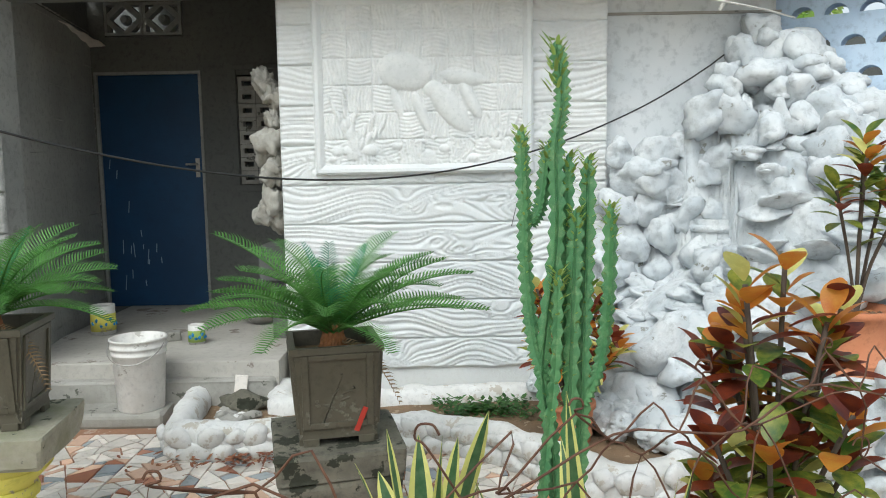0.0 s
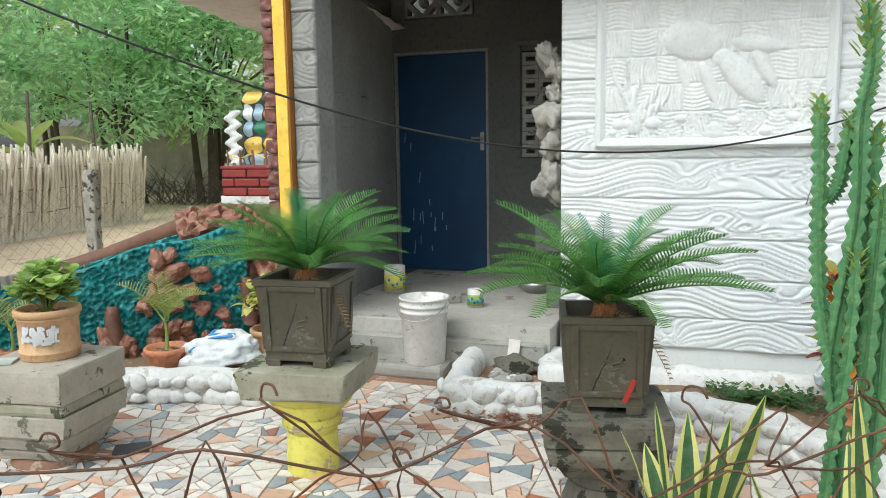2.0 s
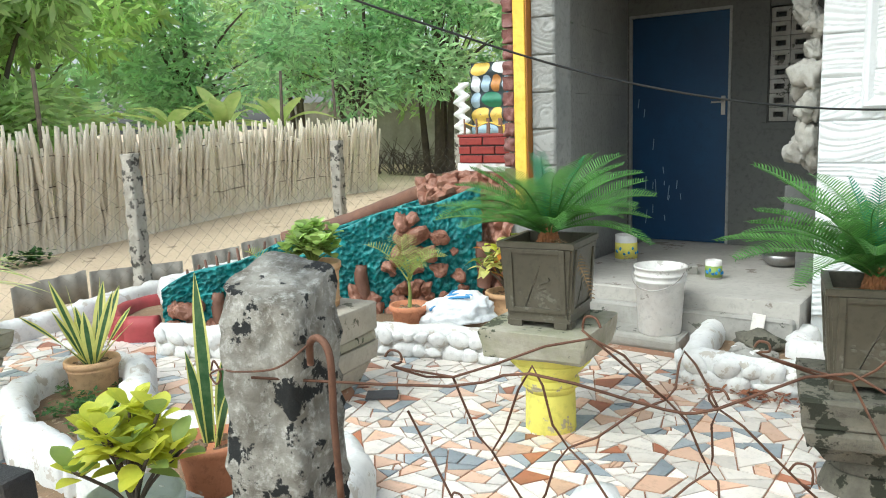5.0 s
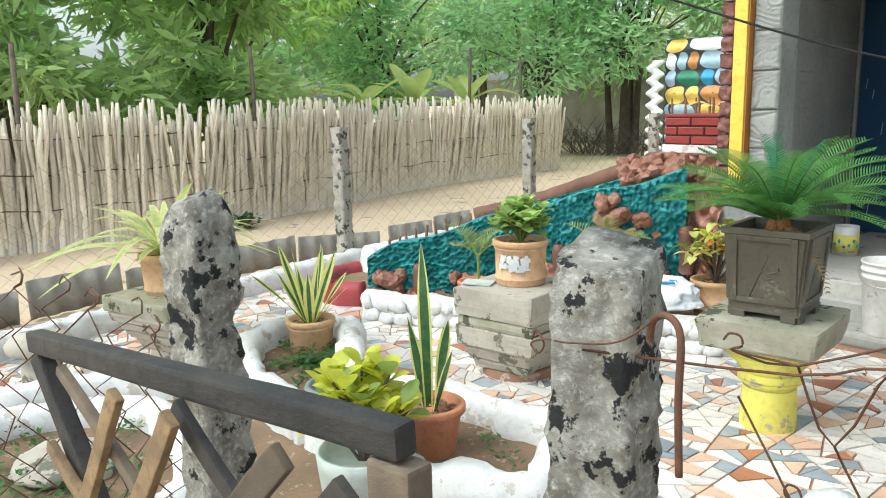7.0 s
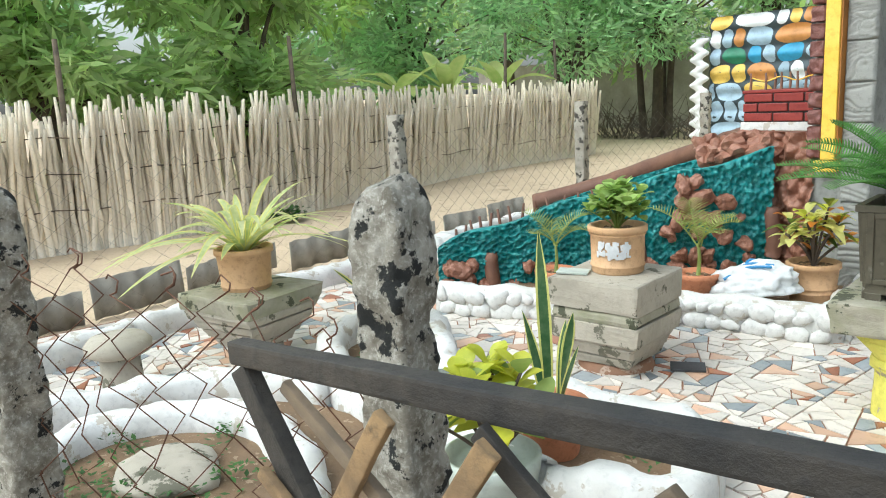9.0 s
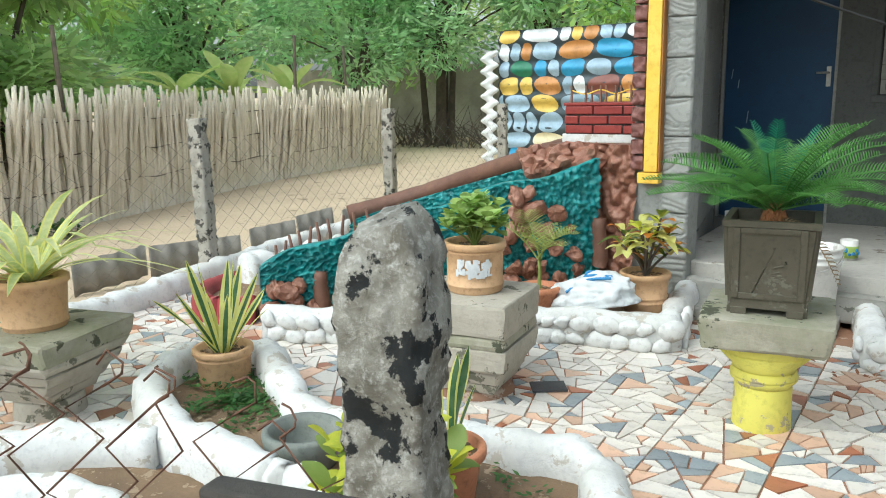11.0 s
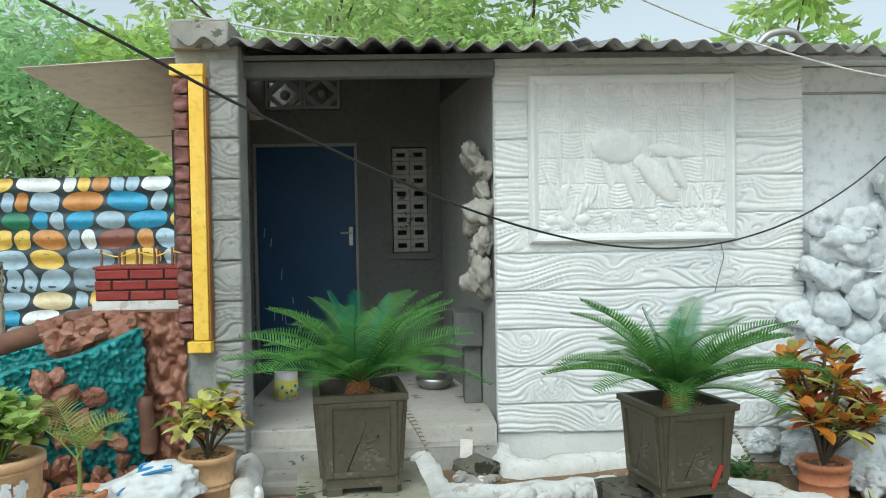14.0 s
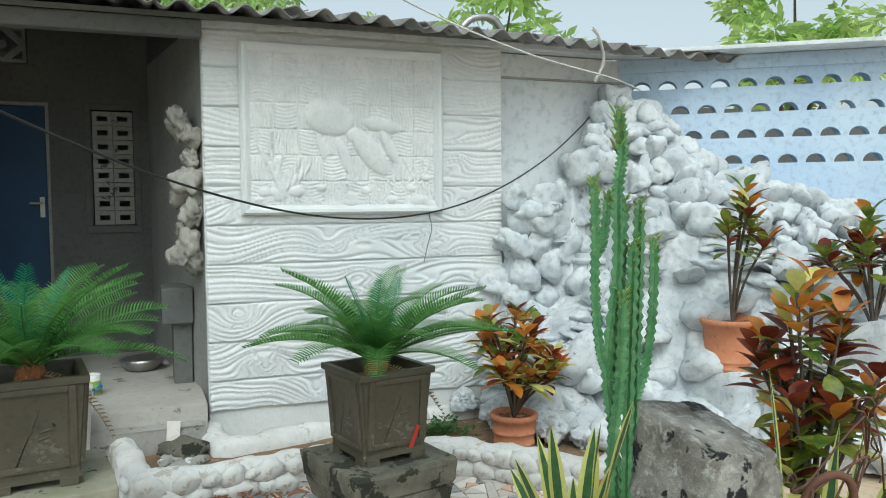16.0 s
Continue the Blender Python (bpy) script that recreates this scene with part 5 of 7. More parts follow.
# stones set on the porch side wall, over a cement trough
for i, (x, y, z, r) in enumerate(((-1.15, 6.50, 2.02, 0.13), (-1.10, 6.42, 1.93, 0.10), (-1.12, 6.44, 1.62, 0.15), (-1.09, 6.40, 1.48, 0.11), (-1.12, 6.44, 1.20, 0.16), (-1.10, 6.42, 1.80, 0.09), (-1.14, 6.48, 1.35, 0.08))):
    bm = bmesh.new()
    rock(bm, (0, 0, 0), (r * 0.6, r * 0.7, r * 0.8), i * 3.3, 4, 0.6, 0.6)
    single("wall_stone", bm, material("cream_stone", (0.42, 0.41, 0.37), (0.28, 0.26, 0.22), 0.9, 25, 6, 0.9, 0.8) if i == 0 else bpy.data.materials["cream_stone"], "rough cream stone cemented on the porch wall", "stone", pose(x, y, z, 0, 0, i * 40), smooth=True, group="stones on the porch wall")
trough = thing("cement_trough", "dark cement trough at the porch wall", "trough", (-1.24, 6.85, 0.31))
part("basin", box((0.20, 0.36, 0.24), (0.05, 0, 0.53), bevel=0.012), M_CEMENT_SHADE, trough)
part("stand", box((0.12, 0.26, 0.41), (0.08, 0, 0.205), bevel=0.008), M_CEMENT_SHADE, trough)

# ---- teal rockwork wall, brick planter and log ----
tealw = thing("rockwork_wall", "teal foam-textured garden wall studded with brown rocks", "rockwork")
T0, T1 = Vector((-4.80, 4.36, 0)), Vector((-3.10, 6.02, 0))
tdir = (T1 - T0).normalized()
tn = Vector((tdir.y, -tdir.x, 0))
TL = (T1 - T0).length
ttop = lambda s: 0.37 + 0.62 * max(0.0, s / TL) ** 0.8 + 0.02 * math.sin(s * 9)


def foam(length, top, step=0.011):
    """A standing face of cells like hardened foam, with a thickness behind it."""
    ns, nz = int(length / step), 70
    bm = bmesh.new()
    cols = []
    for i in range(ns + 1):
        s = length * i / ns
        col = []
        for k in range(nz + 1):
            z = top(s) * k / nz
            d, _ = noise.voronoi(Vector((s * 27, z * 27, 1.7 + 3 * noise.noise(Vector((s * 3, z * 3, 0))))))
            h = 0.052 * math.exp(-(d[1] - d[0]) * 4.5) + 0.03 * noise.noise(Vector((s * 7, z * 7, 5)))
            col.append(bm.verts.new((s, -h, z)))
        col.append(bm.verts.new((s, 0.10, top(s) - 0.01)))
        col.append(bm.verts.new((s, 0.10, 0)))
        cols.append(col)
    for a, b in zip(cols, cols[1:]):
        for k in range(len(a) - 1):
            bm.faces.new((a[k], b[k], b[k + 1], a[k + 1]))
    return bm


ob = part("teal_face", foam(TL * 0.95, ttop), M_TEAL, tealw, smooth=True)
ob.matrix_world = pose(T0.x, T0.y, 0, 0, 0, math.degrees(math.atan2(tdir.y, tdir.x)))
rs = random.Random(77)
spots = []
for i in range(30):
    spots.append((rs.uniform(0.02, 0.66) * TL, rs.uniform(0.05, 0.24), rs.uniform(0.05, 0.085)))
for i in range(20):
    spots.append(((0.69 + 0.05 * (i % 3) + rs.uniform(-0.025, 0.025)) * TL, 0.05 + 0.118 * (i // 3) + rs.uniform(-0.02, 0.02), rs.uniform(0.055, 0.088)))
for i in range(9):
    spots.append((rs.uniform(0.82, 0.95) * TL, rs.uniform(0.03, 0.17), rs.uniform(0.05, 0.08)))
spots += [(0.87 * TL, 0.34, 0.065), (0.885 * TL, 0.24, 0.05), (0.86 * TL, 0.52, 0.035)]
for i, (s, z, r) in enumerate(spots):
    z = min(z, ttop(s) - 0.02)
    bm = bmesh.new()
    rock(bm, (0, 0, 0), (r * rs.uniform(0.8, 1.2), r * 0.9, r * rs.uniform(0.8, 1.25)), i * 1.37, 3, 0.30, cuts=8)
    ob = part("rock", bm, M_ROCK_BROWN, tealw, smooth=False)
    p = T0 + tdir * s + tn * 0.045
    ob.matrix_world = pose(p.x, p.y, max(z, r * 0.6), rs.uniform(-30, 30), rs.uniform(-30, 30), rs.uniform(0, 360))
for s0, zz in ((0.16, 0.17), (0.95, 0.42), (0.58, 0.3)):
    bm = bmesh.new()
    p = T0 + tdir * s0 * TL + tn * 0.04
    tube(bm, [(p.x + 0.01 * math.sin(k), p.y, zz - 0.17 + 0.055 * k) for k in range(7)], [0.05, 0.055, 0.05, 0.052, 0.05, 0.048, 0.04], 9)
    part("cement_stump", bm, M_LOG, tealw, smooth=True)
# crumpled brown mass under the brick planter
bm = bmesh.new()
n1, n2 = 60, 90
gridv = []
for i in range(n1 + 1):
    row = []
    for k in range(n2 + 1):
        x, z = -3.24 + 0.31 * i / n1, 1.07 * k / n2
        q = Vector((x * 5, z * 5, 2.0))
        h = 0.10 * abs(noise.noise(q)) + 0.06 * abs(noise.noise(q * 2.3)) + 0.02 * noise.noise(q * 6)
        row.append(bm.verts.new((x, 5.99 - h * 1.25 + 0.10 * (1 - i / n1), z)))
    gridv.append(row)
for a, b in zip(gridv, gridv[1:]):
    for k in range(n2):
        bm.faces.new((a[k], b[k], b[k + 1], a[k + 1]))
part("crumpled_rock", bm, M_ROCK_BROWN, tealw, smooth=True)
part("core", span((-3.62, 6.08, 0), (-2.96, 6.5, 1.06)), M_LOG, tealw)
for i in range(9):
    bm = bmesh.new()
    r = rs.uniform(0.07, 0.12)
    rock(bm, (0, 0, 0), (r * 1.2, r, r * 0.8), i * 4.1, 3, 0.6)
    ob = part("rock", bm, M_ROCK_BROWN, tealw)
    ob.matrix_world = pose(-3.72 + 0.42 * (i % 5) / 4, 6.08 + rs.uniform(-0.09, 0.05), 0.97 + rs.uniform(-0.04, 0.05) - 0.1 * (i // 5), 0, rs.uniform(-30, 30), rs.uniform(0, 360))
brick_box = thing("brick_planter", "small red brick planter with black joints and dark pegs", "planter", (-3.59, 6.27, 1.06))
part("footing", span((-0.02, 0.0, 0.0), (0.62, 0.35, 0.06), 0.006), M_BORDER, brick_box, "white footing strip")
part("joint_core", span((0.006, 0.006, 0.06), (0.614, 0.344, 0.262)), M_MORTAR, brick_box)
for r in range(3):
    x = 0.0 if r % 2 == 0 else -0.11
    while x < 0.62:
        a, b = max(0.0, x + 0.006), min(0.62, x + 0.214)
        if b - a > 0.03:
            bm = box((b - a, 0.02, 0.056), ((a + b) / 2, 0.004, 0.094 + r * 0.067), bevel=0.006, jitter=0.001)
            part("brick", bm, M_BRICK, brick_box)
        x += 0.22
part("coping", box((0.64, 0.36, 0.022), (0.31, 0.175, 0.271), bevel=0.006), M_BRICK, brick_box)
for i in range(11):
    bm = bmesh.new()
    x, y = 0.03 + 0.056 * i, 0.04 if i % 2 == 0 else 0.28
    tube(bm, [(x, y, 0.28), (x + 0.004, y, 0.34), (x, y, 0.40)], [0.010, 0.009, 0.007], 7)
    part("peg", bm, M_LOG, brick_box, smooth=True)
bm = bmesh.new()
tube(bm, smooth_line([(0.03 + 0.112 * i, 0.04, 0.37 - 0.03 * (i % 2)) for i in range(6)], 4), 0.005, 5)
part("rope", bm, M_YELLOW, brick_box, smooth=True)
bm = bmesh.new()
lp = [(-3.55, 6.42, 1.03), (-4.1, 6.62, 0.88), (-4.7, 6.75, 0.70), (-5.3, 6.70, 0.50), (-5.75, 6.35, 0.36)]
pts = smooth_line(lp, 8)
tube(bm, pts, [0.085 + 0.012 * noise.noise(Vector((i * 0.7, 0, 0))) for i in range(len(pts))], 12)
log = single("cement_log", bm, M_LOG, "brown cement wall capping shaped like a fallen log", "log", smooth=True)
ob = part("log_wall", foam(2.15, lambda q: 0.30 + 0.66 * max(0.0, q / 2.15) ** 0.9, 0.014), M_TEAL, log, smooth=True)
ob.matrix_world = pose(-5.72, 6.36, 0, 0, 0, 2)
for i in range(13):
    k = i / 12
    bm = bmesh.new()
    x, y = -5.05 - 0.25 * math.sin(k * 3) + 0.1 * k, 4.75 + 1.55 * k
    z = 0.30 + 0.12 * k
    tube(bm, [(x, y, 0.05), (x + 0.01, y, z), (x + 0.03 * math.sin(i * 2), y, z + 0.12)], [0.016, 0.014, 0.01], 7)
    single("wooden_peg", bm, M_LOG, "short dark brown peg behind the teal wall", "peg", smooth=True, group="pegs behind the teal wall")
border("planter_border", [(-5.35, 4.75), (-5.30, 5.3), (-5.1, 6.0), (-4.75, 6.5)], 0.22, 0.30, "whitewashed uneven bank behind the teal wall", seed=15, lump=0.05)

# ---- painted corrugated screen ----
screen = thing("painted_screen", "corrugated sheet screen painted with coloured stones", "screen", (-7.65, 12.5, 0))
CP, CA = 0.235, 0.028
cwave = lambda z: CA * math.cos(2 * math.pi * z / CP)
bm = bmesh.new()
rows = []
for k in range(171):
    z = 2.39 * k / 170
    rows.append([bm.verts.new((x, cwave(z) + d, z)) for d in (0, 0.01) for x in (0, 2.95)])
for a, b in zip(rows, rows[1:]):
    for i, j in ((0, 1), (1, 3), (3, 2), (2, 0)):
        bm.faces.new((a[i], a[j], b[j], b[i]))
part("sheet", bm, material("dark_joint_paint", (0.06, 0.085, 0.10), None, 0.6), screen, smooth=True)
PAINTS = [material("paint_" + n, c, tuple(0.85 * q for q in c), 0.5, 12, 3, 0.6, 0.05) for n, c in (
    ("pale_blue", (0.36, 0.50, 0.62)), ("white", (0.74, 0.78, 0.80)), ("slate", (0.24, 0.34, 0.42)), ("yellow", (0.72, 0.50, 0.10)), ("orange", (0.55, 0.25, 0.07)), ("green", (0.02, 0.20, 0.11)), ("cyan", (0.04, 0.33, 0.58)), ("cream", (0.70, 0.62, 0.40)), ("brown", (0.22, 0.07, 0.05)))]
rs = random.Random(9)
zrow = 0.02
while zrow < 2.33:
    hgt = rs.uniform(0.22, 0.34)
    x = rs.uniform(-0.1, 0.0)
    while x < 2.9:
        w = rs.choice([0.20, 0.28, 0.38, 0.48, 0.62]) * rs.uniform(0.85, 1.15)
        x0, x1 = max(0.01, x), min(2.94, x + w)
        if x1 - x0 > 0.06:
            bm = bmesh.new()
            n, pw = 26, rs.uniform(2.2, 3.2)
            cx, cz, skew = (x0 + x1) / 2, zrow + hgt / 2, rs.uniform(-0.25, 0.25)
            rings = []
            for f in (0.0, 0.35, 0.7, 0.93):
                if f == 0:
                    rings.append([bm.verts.new((cx, cwave(cz) - 0.006, cz))])
                    continue
                ring = []
                for q in range(n):
                    a = 2 * math.pi * q / n
                    m = (abs(math.cos(a)) ** pw + abs(math.sin(a)) ** pw) ** (-1 / pw)
                    zz = max(0.0, min(2.385, cz + f * m * math.sin(a) * hgt * 0.52 + skew * f * math.cos(a) * hgt * 0.5))
                    xx = max(0.0, min(2.95, cx + f * m * math.cos(a) * (x1 - x0) / 2))
                    ring.append(bm.verts.new((xx, cwave(zz) - 0.006, zz)))
                rings.append(ring)
            for a, b in zip(rings, rings[1:]):
                for q in range(n):
                    j = (q + 1) % n
                    bm.faces.new((a[0], b[q], b[j]) if len(a) == 1 else (a[q], b[q], b[j], a[j]))
            part("painted_stone", bm, rs.choices(PAINTS, (30, 14, 14, 14, 9, 8, 8, 4, 2))[0], screen, smooth=True)
        x += w + 0.012
    zrow += hgt * 0.97
edge = thing("sheet_edge", "pale wavy end of a corrugated sheet", "sheet", (-7.86, 12.35, 0))
bm = bmesh.new()
rows = [[bm.verts.new((0.06 * math.sin(2 * math.pi * z / 0.2) + d, y, z)) for d, y in ((0, 0), (0.22, 0), (0.22, 0.02), (0, 0.02))] for z in np.linspace(0, 2.08, 120)]
for a, b in zip(rows, rows[1:]):
    for q in range(4):
        bm.faces.new((a[q], a[(q + 1) % 4], b[(q + 1) % 4], b[q]))
part("wavy_sheet", bm, M_WHITE, edge, smooth=True)


# ---- plants ----
def frond_mesh(length, droop, seed, mat, n=46, leaflet=0.095, rise=0.35, wide=0.0030):
    """A cycad frond along x: a curved rib with two combs of narrow leaflets."""
    rs5 = random.Random(seed)
    bm = bmesh.new()
    pts = []
    for i in range(n + 1):
        t = i / n
        pts.append(Vector((length * (t - 0.12 * droop * t * t), 0.015 * math.sin(t * 3 + seed), length * (rise * t - droop * t * t * 0.75))))
    tube(bm, pts[::3], [0.0055 * (1 - 0.8 * i / (len(pts[::3]) - 1)) for i in range(len(pts[::3]))], 5, mat=0)
    for i in range(4, n + 1):
        t = i / n
        p = pts[i]
        d = (pts[min(i + 1, n)] - pts[i - 1]).normalized()
        up = Vector((-d.z, 0, d.x))
        ln = leaflet * (math.sin(math.pi * min(1, 0.14 + t * 0.80)) ** 0.55) * rs5.uniform(0.9, 1.08)
        for s in (-1, 1):
            side = Vector((0, s, 0))
            out = (side * 0.92 + d * (0.26 + 0.30 * t) + up * 0.40).normalized()
            tip = p + out * ln + Vector((0, 0, -0.12 * ln))
            mid = p + out * ln * 0.5 + up * 0.004
            w = d * wide
            a, b, c, e, f = bm.verts.new(p - w), bm.verts.new(p + w), bm.verts.new(mid + w), bm.verts.new(mid - w), bm.verts.new(tip)
            bm.faces.new((a, b, c, e))
            bm.faces.new((e, c, f))
    return mesh_of("frond", bm, [mat])


FRONDS = [frond_mesh(0.54, dr, i, M_CYCAD, 40, 0.096, ri, 0.0033) for i, (dr, ri) in enumerate(((0.52, 0.46), (0.64, 0.52), (0.42, 0.40), (0.70, 0.50), (0.56, 0.44)))]
FROND_NEW = frond_mesh(0.36, 0.12, 9, M_CYCAD_NEW, 34, 0.065, 0.4, 0.0024)
FROND_DRY = frond_mesh(0.34, 0.9, 12, M_TAN_WOOD, 26, 0.05, 0.1)


def cycad(at, seed, label, size=1.0):
    e = thing("cycad", label, "plant", at, 0, "potted cycads")
    rs6 = random.Random(seed)
    bm = bmesh.new()
    for k in range(60):
        a, z = k * 2.4, k / 60
        rock(bm, (0.05 * (1 - z * 0.5) * math.cos(a), 0.05 * (1 - z * 0.5) * math.sin(a), 0.02 + 0.09 * z), (0.012, 0.012, 0.028), k, 1, 0.2)
    part("crown_base", bm, M_CROWN_BASE, e, "rusty scaly heart")
    n = 36
    for i in range(n):
        el = 0 + 42 * (1 - i / n) ** 1.2 + rs6.uniform(-5, 5)
        fr = rs6.choice(FRONDS)
        ob = part("frond", fr, M_CYCAD, e)
        ob.matrix_local = pose(0, 0, 0.09, 0, 0, i * 137.5 + rs6.uniform(-12, 12)) @ pose(0.02, 0, 0, rs6.uniform(-15, 15), -el, 0) @ Matrix.Scale(rs6.uniform(0.84, 1.04) * size, 4)
    for i in range(3):
        ob = part("young_frond", FROND_NEW, M_CYCAD_NEW, e, "upright blue-green young frond")
        ob.matrix_local = pose(0, 0.01 * i, 0.09, 0, -46 - 6 * i, 40 + 120 * i)
    ob = part("dry_frond", FROND_DRY, M_TAN_WOOD, e, "withered tan frond")
    ob.matrix_local = pose(0, 0, 0.06, 0, 5, -25)
    return e


cycad((A_AT[0], A_AT[1], 0.53 + POT_Z + 0.29), 3, "green cycad with arching fronds in the yellow pedestal's pot")
cycad((B_AT[0], B_AT[1], 0.43 + POT_Z + 0.29), 8, "green cycad with wide fronds in the dark pedestal's pot", 1.12)


def blade(bm, base, direction, length, width, bend, mats=(0, 1), twist=0.3, n=9, margin=0.4, fold=0.15):
    """A strap leaf with a paler margin: material 0 in the middle, 1 at the edges."""
    base, d = Vector(base), Vector(direction).normalized()
    side = d.cross(Vector((0, 0, 1)))
    side = side.normalized() if side.length > 0.05 else Vector((1, 0, 0))
    face = side.cross(d)
    rows = []
    for i in range(n + 1):
        t = i / n
        w = width * (0.55 + 0.9 * t - 1.45 * t ** 3.2) * 0.75 if i < n else 0.001
        p = base + d * length * t + Vector((0, 0, -bend * length * t * t)) + Vector((d.x, d.y, 0)) * bend * length * 0.4 * t * t
        a = twist * (t - 0.3) * 2
        s = side * math.cos(a) + face * math.sin(a)
        u = face * math.cos(a) - side * math.sin(a)
        rows.append([bm.verts.new(p + s * w * k + u * fold * w * abs(k)) for k in (-1, -1 + margin, 0, 1 - margin, 1)])
    for a, b in zip(rows, rows[1:]):
        for k in range(4):
            bm.faces.new((a[k], a[k + 1], b[k + 1], b[k])).material_index = mats[1] if k in (0, 3) else mats[0]


def snake_plant(at, n, length, width, seed, label, lean=0.3, leaves=None, margin=0.5):
    e = thing("snake_plant", label, "plant", at)
    rs7 = random.Random(seed)
    for i in range(n):
        a = i * 2.4 + rs7.uniform(-0.3, 0.3)
        le, ln = rs7.uniform(0.05, lean), length * rs7.uniform(0.6, 1.0)
        if leaves and i < len(leaves):
            a, le, ln = leaves[i]
        bm = bmesh.new()
        blade(bm, (0.03 * math.cos(a), 0.03 * math.sin(a), 0), (le * math.cos(a), le * math.sin(a), 1), ln, width * 1.55 * rs7.uniform(0.85, 1.1), rs7.uniform(0, 0.10), twist=rs7.uniform(-0.8, 0.8), margin=margin)
        part("leaf", bm, [M_SANS_GREEN, M_SANS_YELLOW], e, smooth=True)
    return e


# front snake plants in tubs
round_pot("clay_pot", (-0.09, 3.46, -0.01), 0.15, 0.12, 0.28, M_TERRA, "terracotta tub of a yellow-edged snake plant")
snake_plant((-0.09, 3.46, 0.24), 9, 0.60, 0.038, 5, "tall yellow-edged snake plant", 0.4, leaves=[(-0.4, 0.24, 0.68), (2.9, 0.34, 0.50), (3.3, 0.12, 0.55), (-0.9, 0.10, 0.60), (0.3, 0.14, 0.52), (2.2, 0.55, 0.42)])
round_pot("clay_pot", (0.30, 2.86, -0.01), 0.14, 0.11, 0.28, M_TERRA, "terracotta tub of a young snake plant")
snake_plant((0.30, 2.86, 0.24), 7, 0.74, 0.034, 6, "yellow-edged snake plant near the netting", 0.45, leaves=[(2.4, 0.10, 0.80), (0.2, 0.16, 0.66), (-0.3, 0.42, 0.74), (3.6, 0.2, 0.5)])
# snake plant in the tan pot within the planter ring
round_pot("clay_pot", (-4.05, 3.40, 0.065), 0.132, 0.12, 0.19, M_TERRA_TAN, "tan clay pot in the curved planter", bands=(0.75,))
snake_plant((-4.05, 3.40, 0.225), 13, 0.54, 0.031, 11, "spreading yellow-edged snake plant", 0.95, margin=0.62)
round_pot("clay_pot", (-2.51, 3.00, 0.075), 0.132, 0.10, 0.21, M_TERRA, "orange terracotta bowl in the planter", bands=(0.85,))
e = snake_plant((-2.51, 3.00, 0.255), 5, 0.44, 0.030, 17, "mottled snake plant with one tall leaf", 0.28, leaves=[(2.6, 0.12, 0.72), (2.9, 0.42, 0.40), (0.4, 0.15, 0.40), (0.2, 0.3, 0.30), (1.2, 0.1, 0.36)], margin=0.34)


def spider_plant(at, seed, label):
    e = thing("spider_plant", label, "plant", at)
    rs8 = random.Random(seed)
    for i in range(42):
        a = i * 2.4
        bm = bmesh.new()
        lift = rs8.uniform(0.5, 2.2)
        ln = rs8.uniform(0.52, 0.86)
        blade(bm, (0.02 * math.cos(a), 0.02 * math.sin(a), 0), (math.cos(a), math.sin(a), lift), ln, 0.040, rs8.uniform(0.35, 0.75), (0, 1), 0.2, 12, 0.35)
        part("leaf", bm, [M_SPIDER, M_SANS_YELLOW], e, smooth=True)
    return e


round_pot("clay_pot", (D_AT[0] + 0.0, D_AT[1] - 0.02, 0.425), 0.15, 0.135, 0.235, M_TERRA_TAN, "tan clay pot on the stepped pedestal", bands=(0.12,))
spider_plant((D_AT[0], D_AT[1] - 0.02, 0.63), 2, "cream-striped spider plant with arching leaves")


def leafy(name, at, label, spots, leaf_len, leaf_w, mats, weights, seed, stems=None, stem_r=0.008, per=9, droop=0.25, stem_mat=None, single_leaves=True):
    """A shrub: stems to given tips, with a rosette of pointed leaves round each tip and some along the stem."""
    e = thing(name, label, "plant", at)
    rs9 = random.Random(seed)
    for tip in spots:
        tip = Vector(tip)
        bm = bmesh.new()
        tube(bm, smooth_line([(0, 0, 0), (tip.x * 0.35 + rs9.uniform(-0.01, 0.01), tip.y * 0.35, tip.z * 0.5), tuple(tip)], 4), stem_r, 6)
        part("stem", bm, stem_mat or M_BARK, e, smooth=True)
    for si, tip in enumerate(spots):
        tip = Vector(tip)
        bm = bmesh.new()
        for i in range(per):
            if single_leaves:
                bm = bmesh.new()
            a, k = i * 2.4 + si + rs9.uniform(-0.4, 0.4), i / per
            p = tip * (1 - 0.26 * k)
            up = 1.4 - 1.5 * k + rs9.uniform(-0.3, 0.3)
            d = Vector((math.cos(a), math.sin(a), up)).normalized()
            ln = leaf_len * rs9.uniform(0.65, 1.05)
            side = d.cross(Vector((0, 0, 1))).normalized()
            face = side.cross(d)
            mi = rs9.choices(range(len(mats)), weights)[0] if not callable(weights) else weights(tip.z * (1 - 0.5 * k), rs9)
            rows = []
            n = 6
            for q in range(n + 1):
                t = q / n
                w = leaf_w * (math.sin(math.pi * min(1, t * 0.96 + 0.02)) ** 0.8) * rs9.uniform(0.95, 1.05)
                c = p + d * (0.012 + ln * t) + Vector((0, 0, -droop * ln * t * t))
                rows.append([bm.verts.new(c + side * w * s + face * 0.22 * w * abs(s)) for s in (-1, 0, 1)])
            for x, y in zip(rows, rows[1:]):
                for s in range(2):
                    bm.faces.new((x[s], x[s + 1], y[s + 1], y[s])).material_index = 0 if single_leaves else mi
            if single_leaves:
                part("leaf", bm, [mats[mi]], e, smooth=True)
        if not single_leaves:
            part("foliage", bm, mats, e, smooth=True, kind="stuff")
    return e


CROTON = [M_CROTON_RED, M_CROTON_ORANGE, M_CROTON_GREEN, M_SANS_YELLOW]


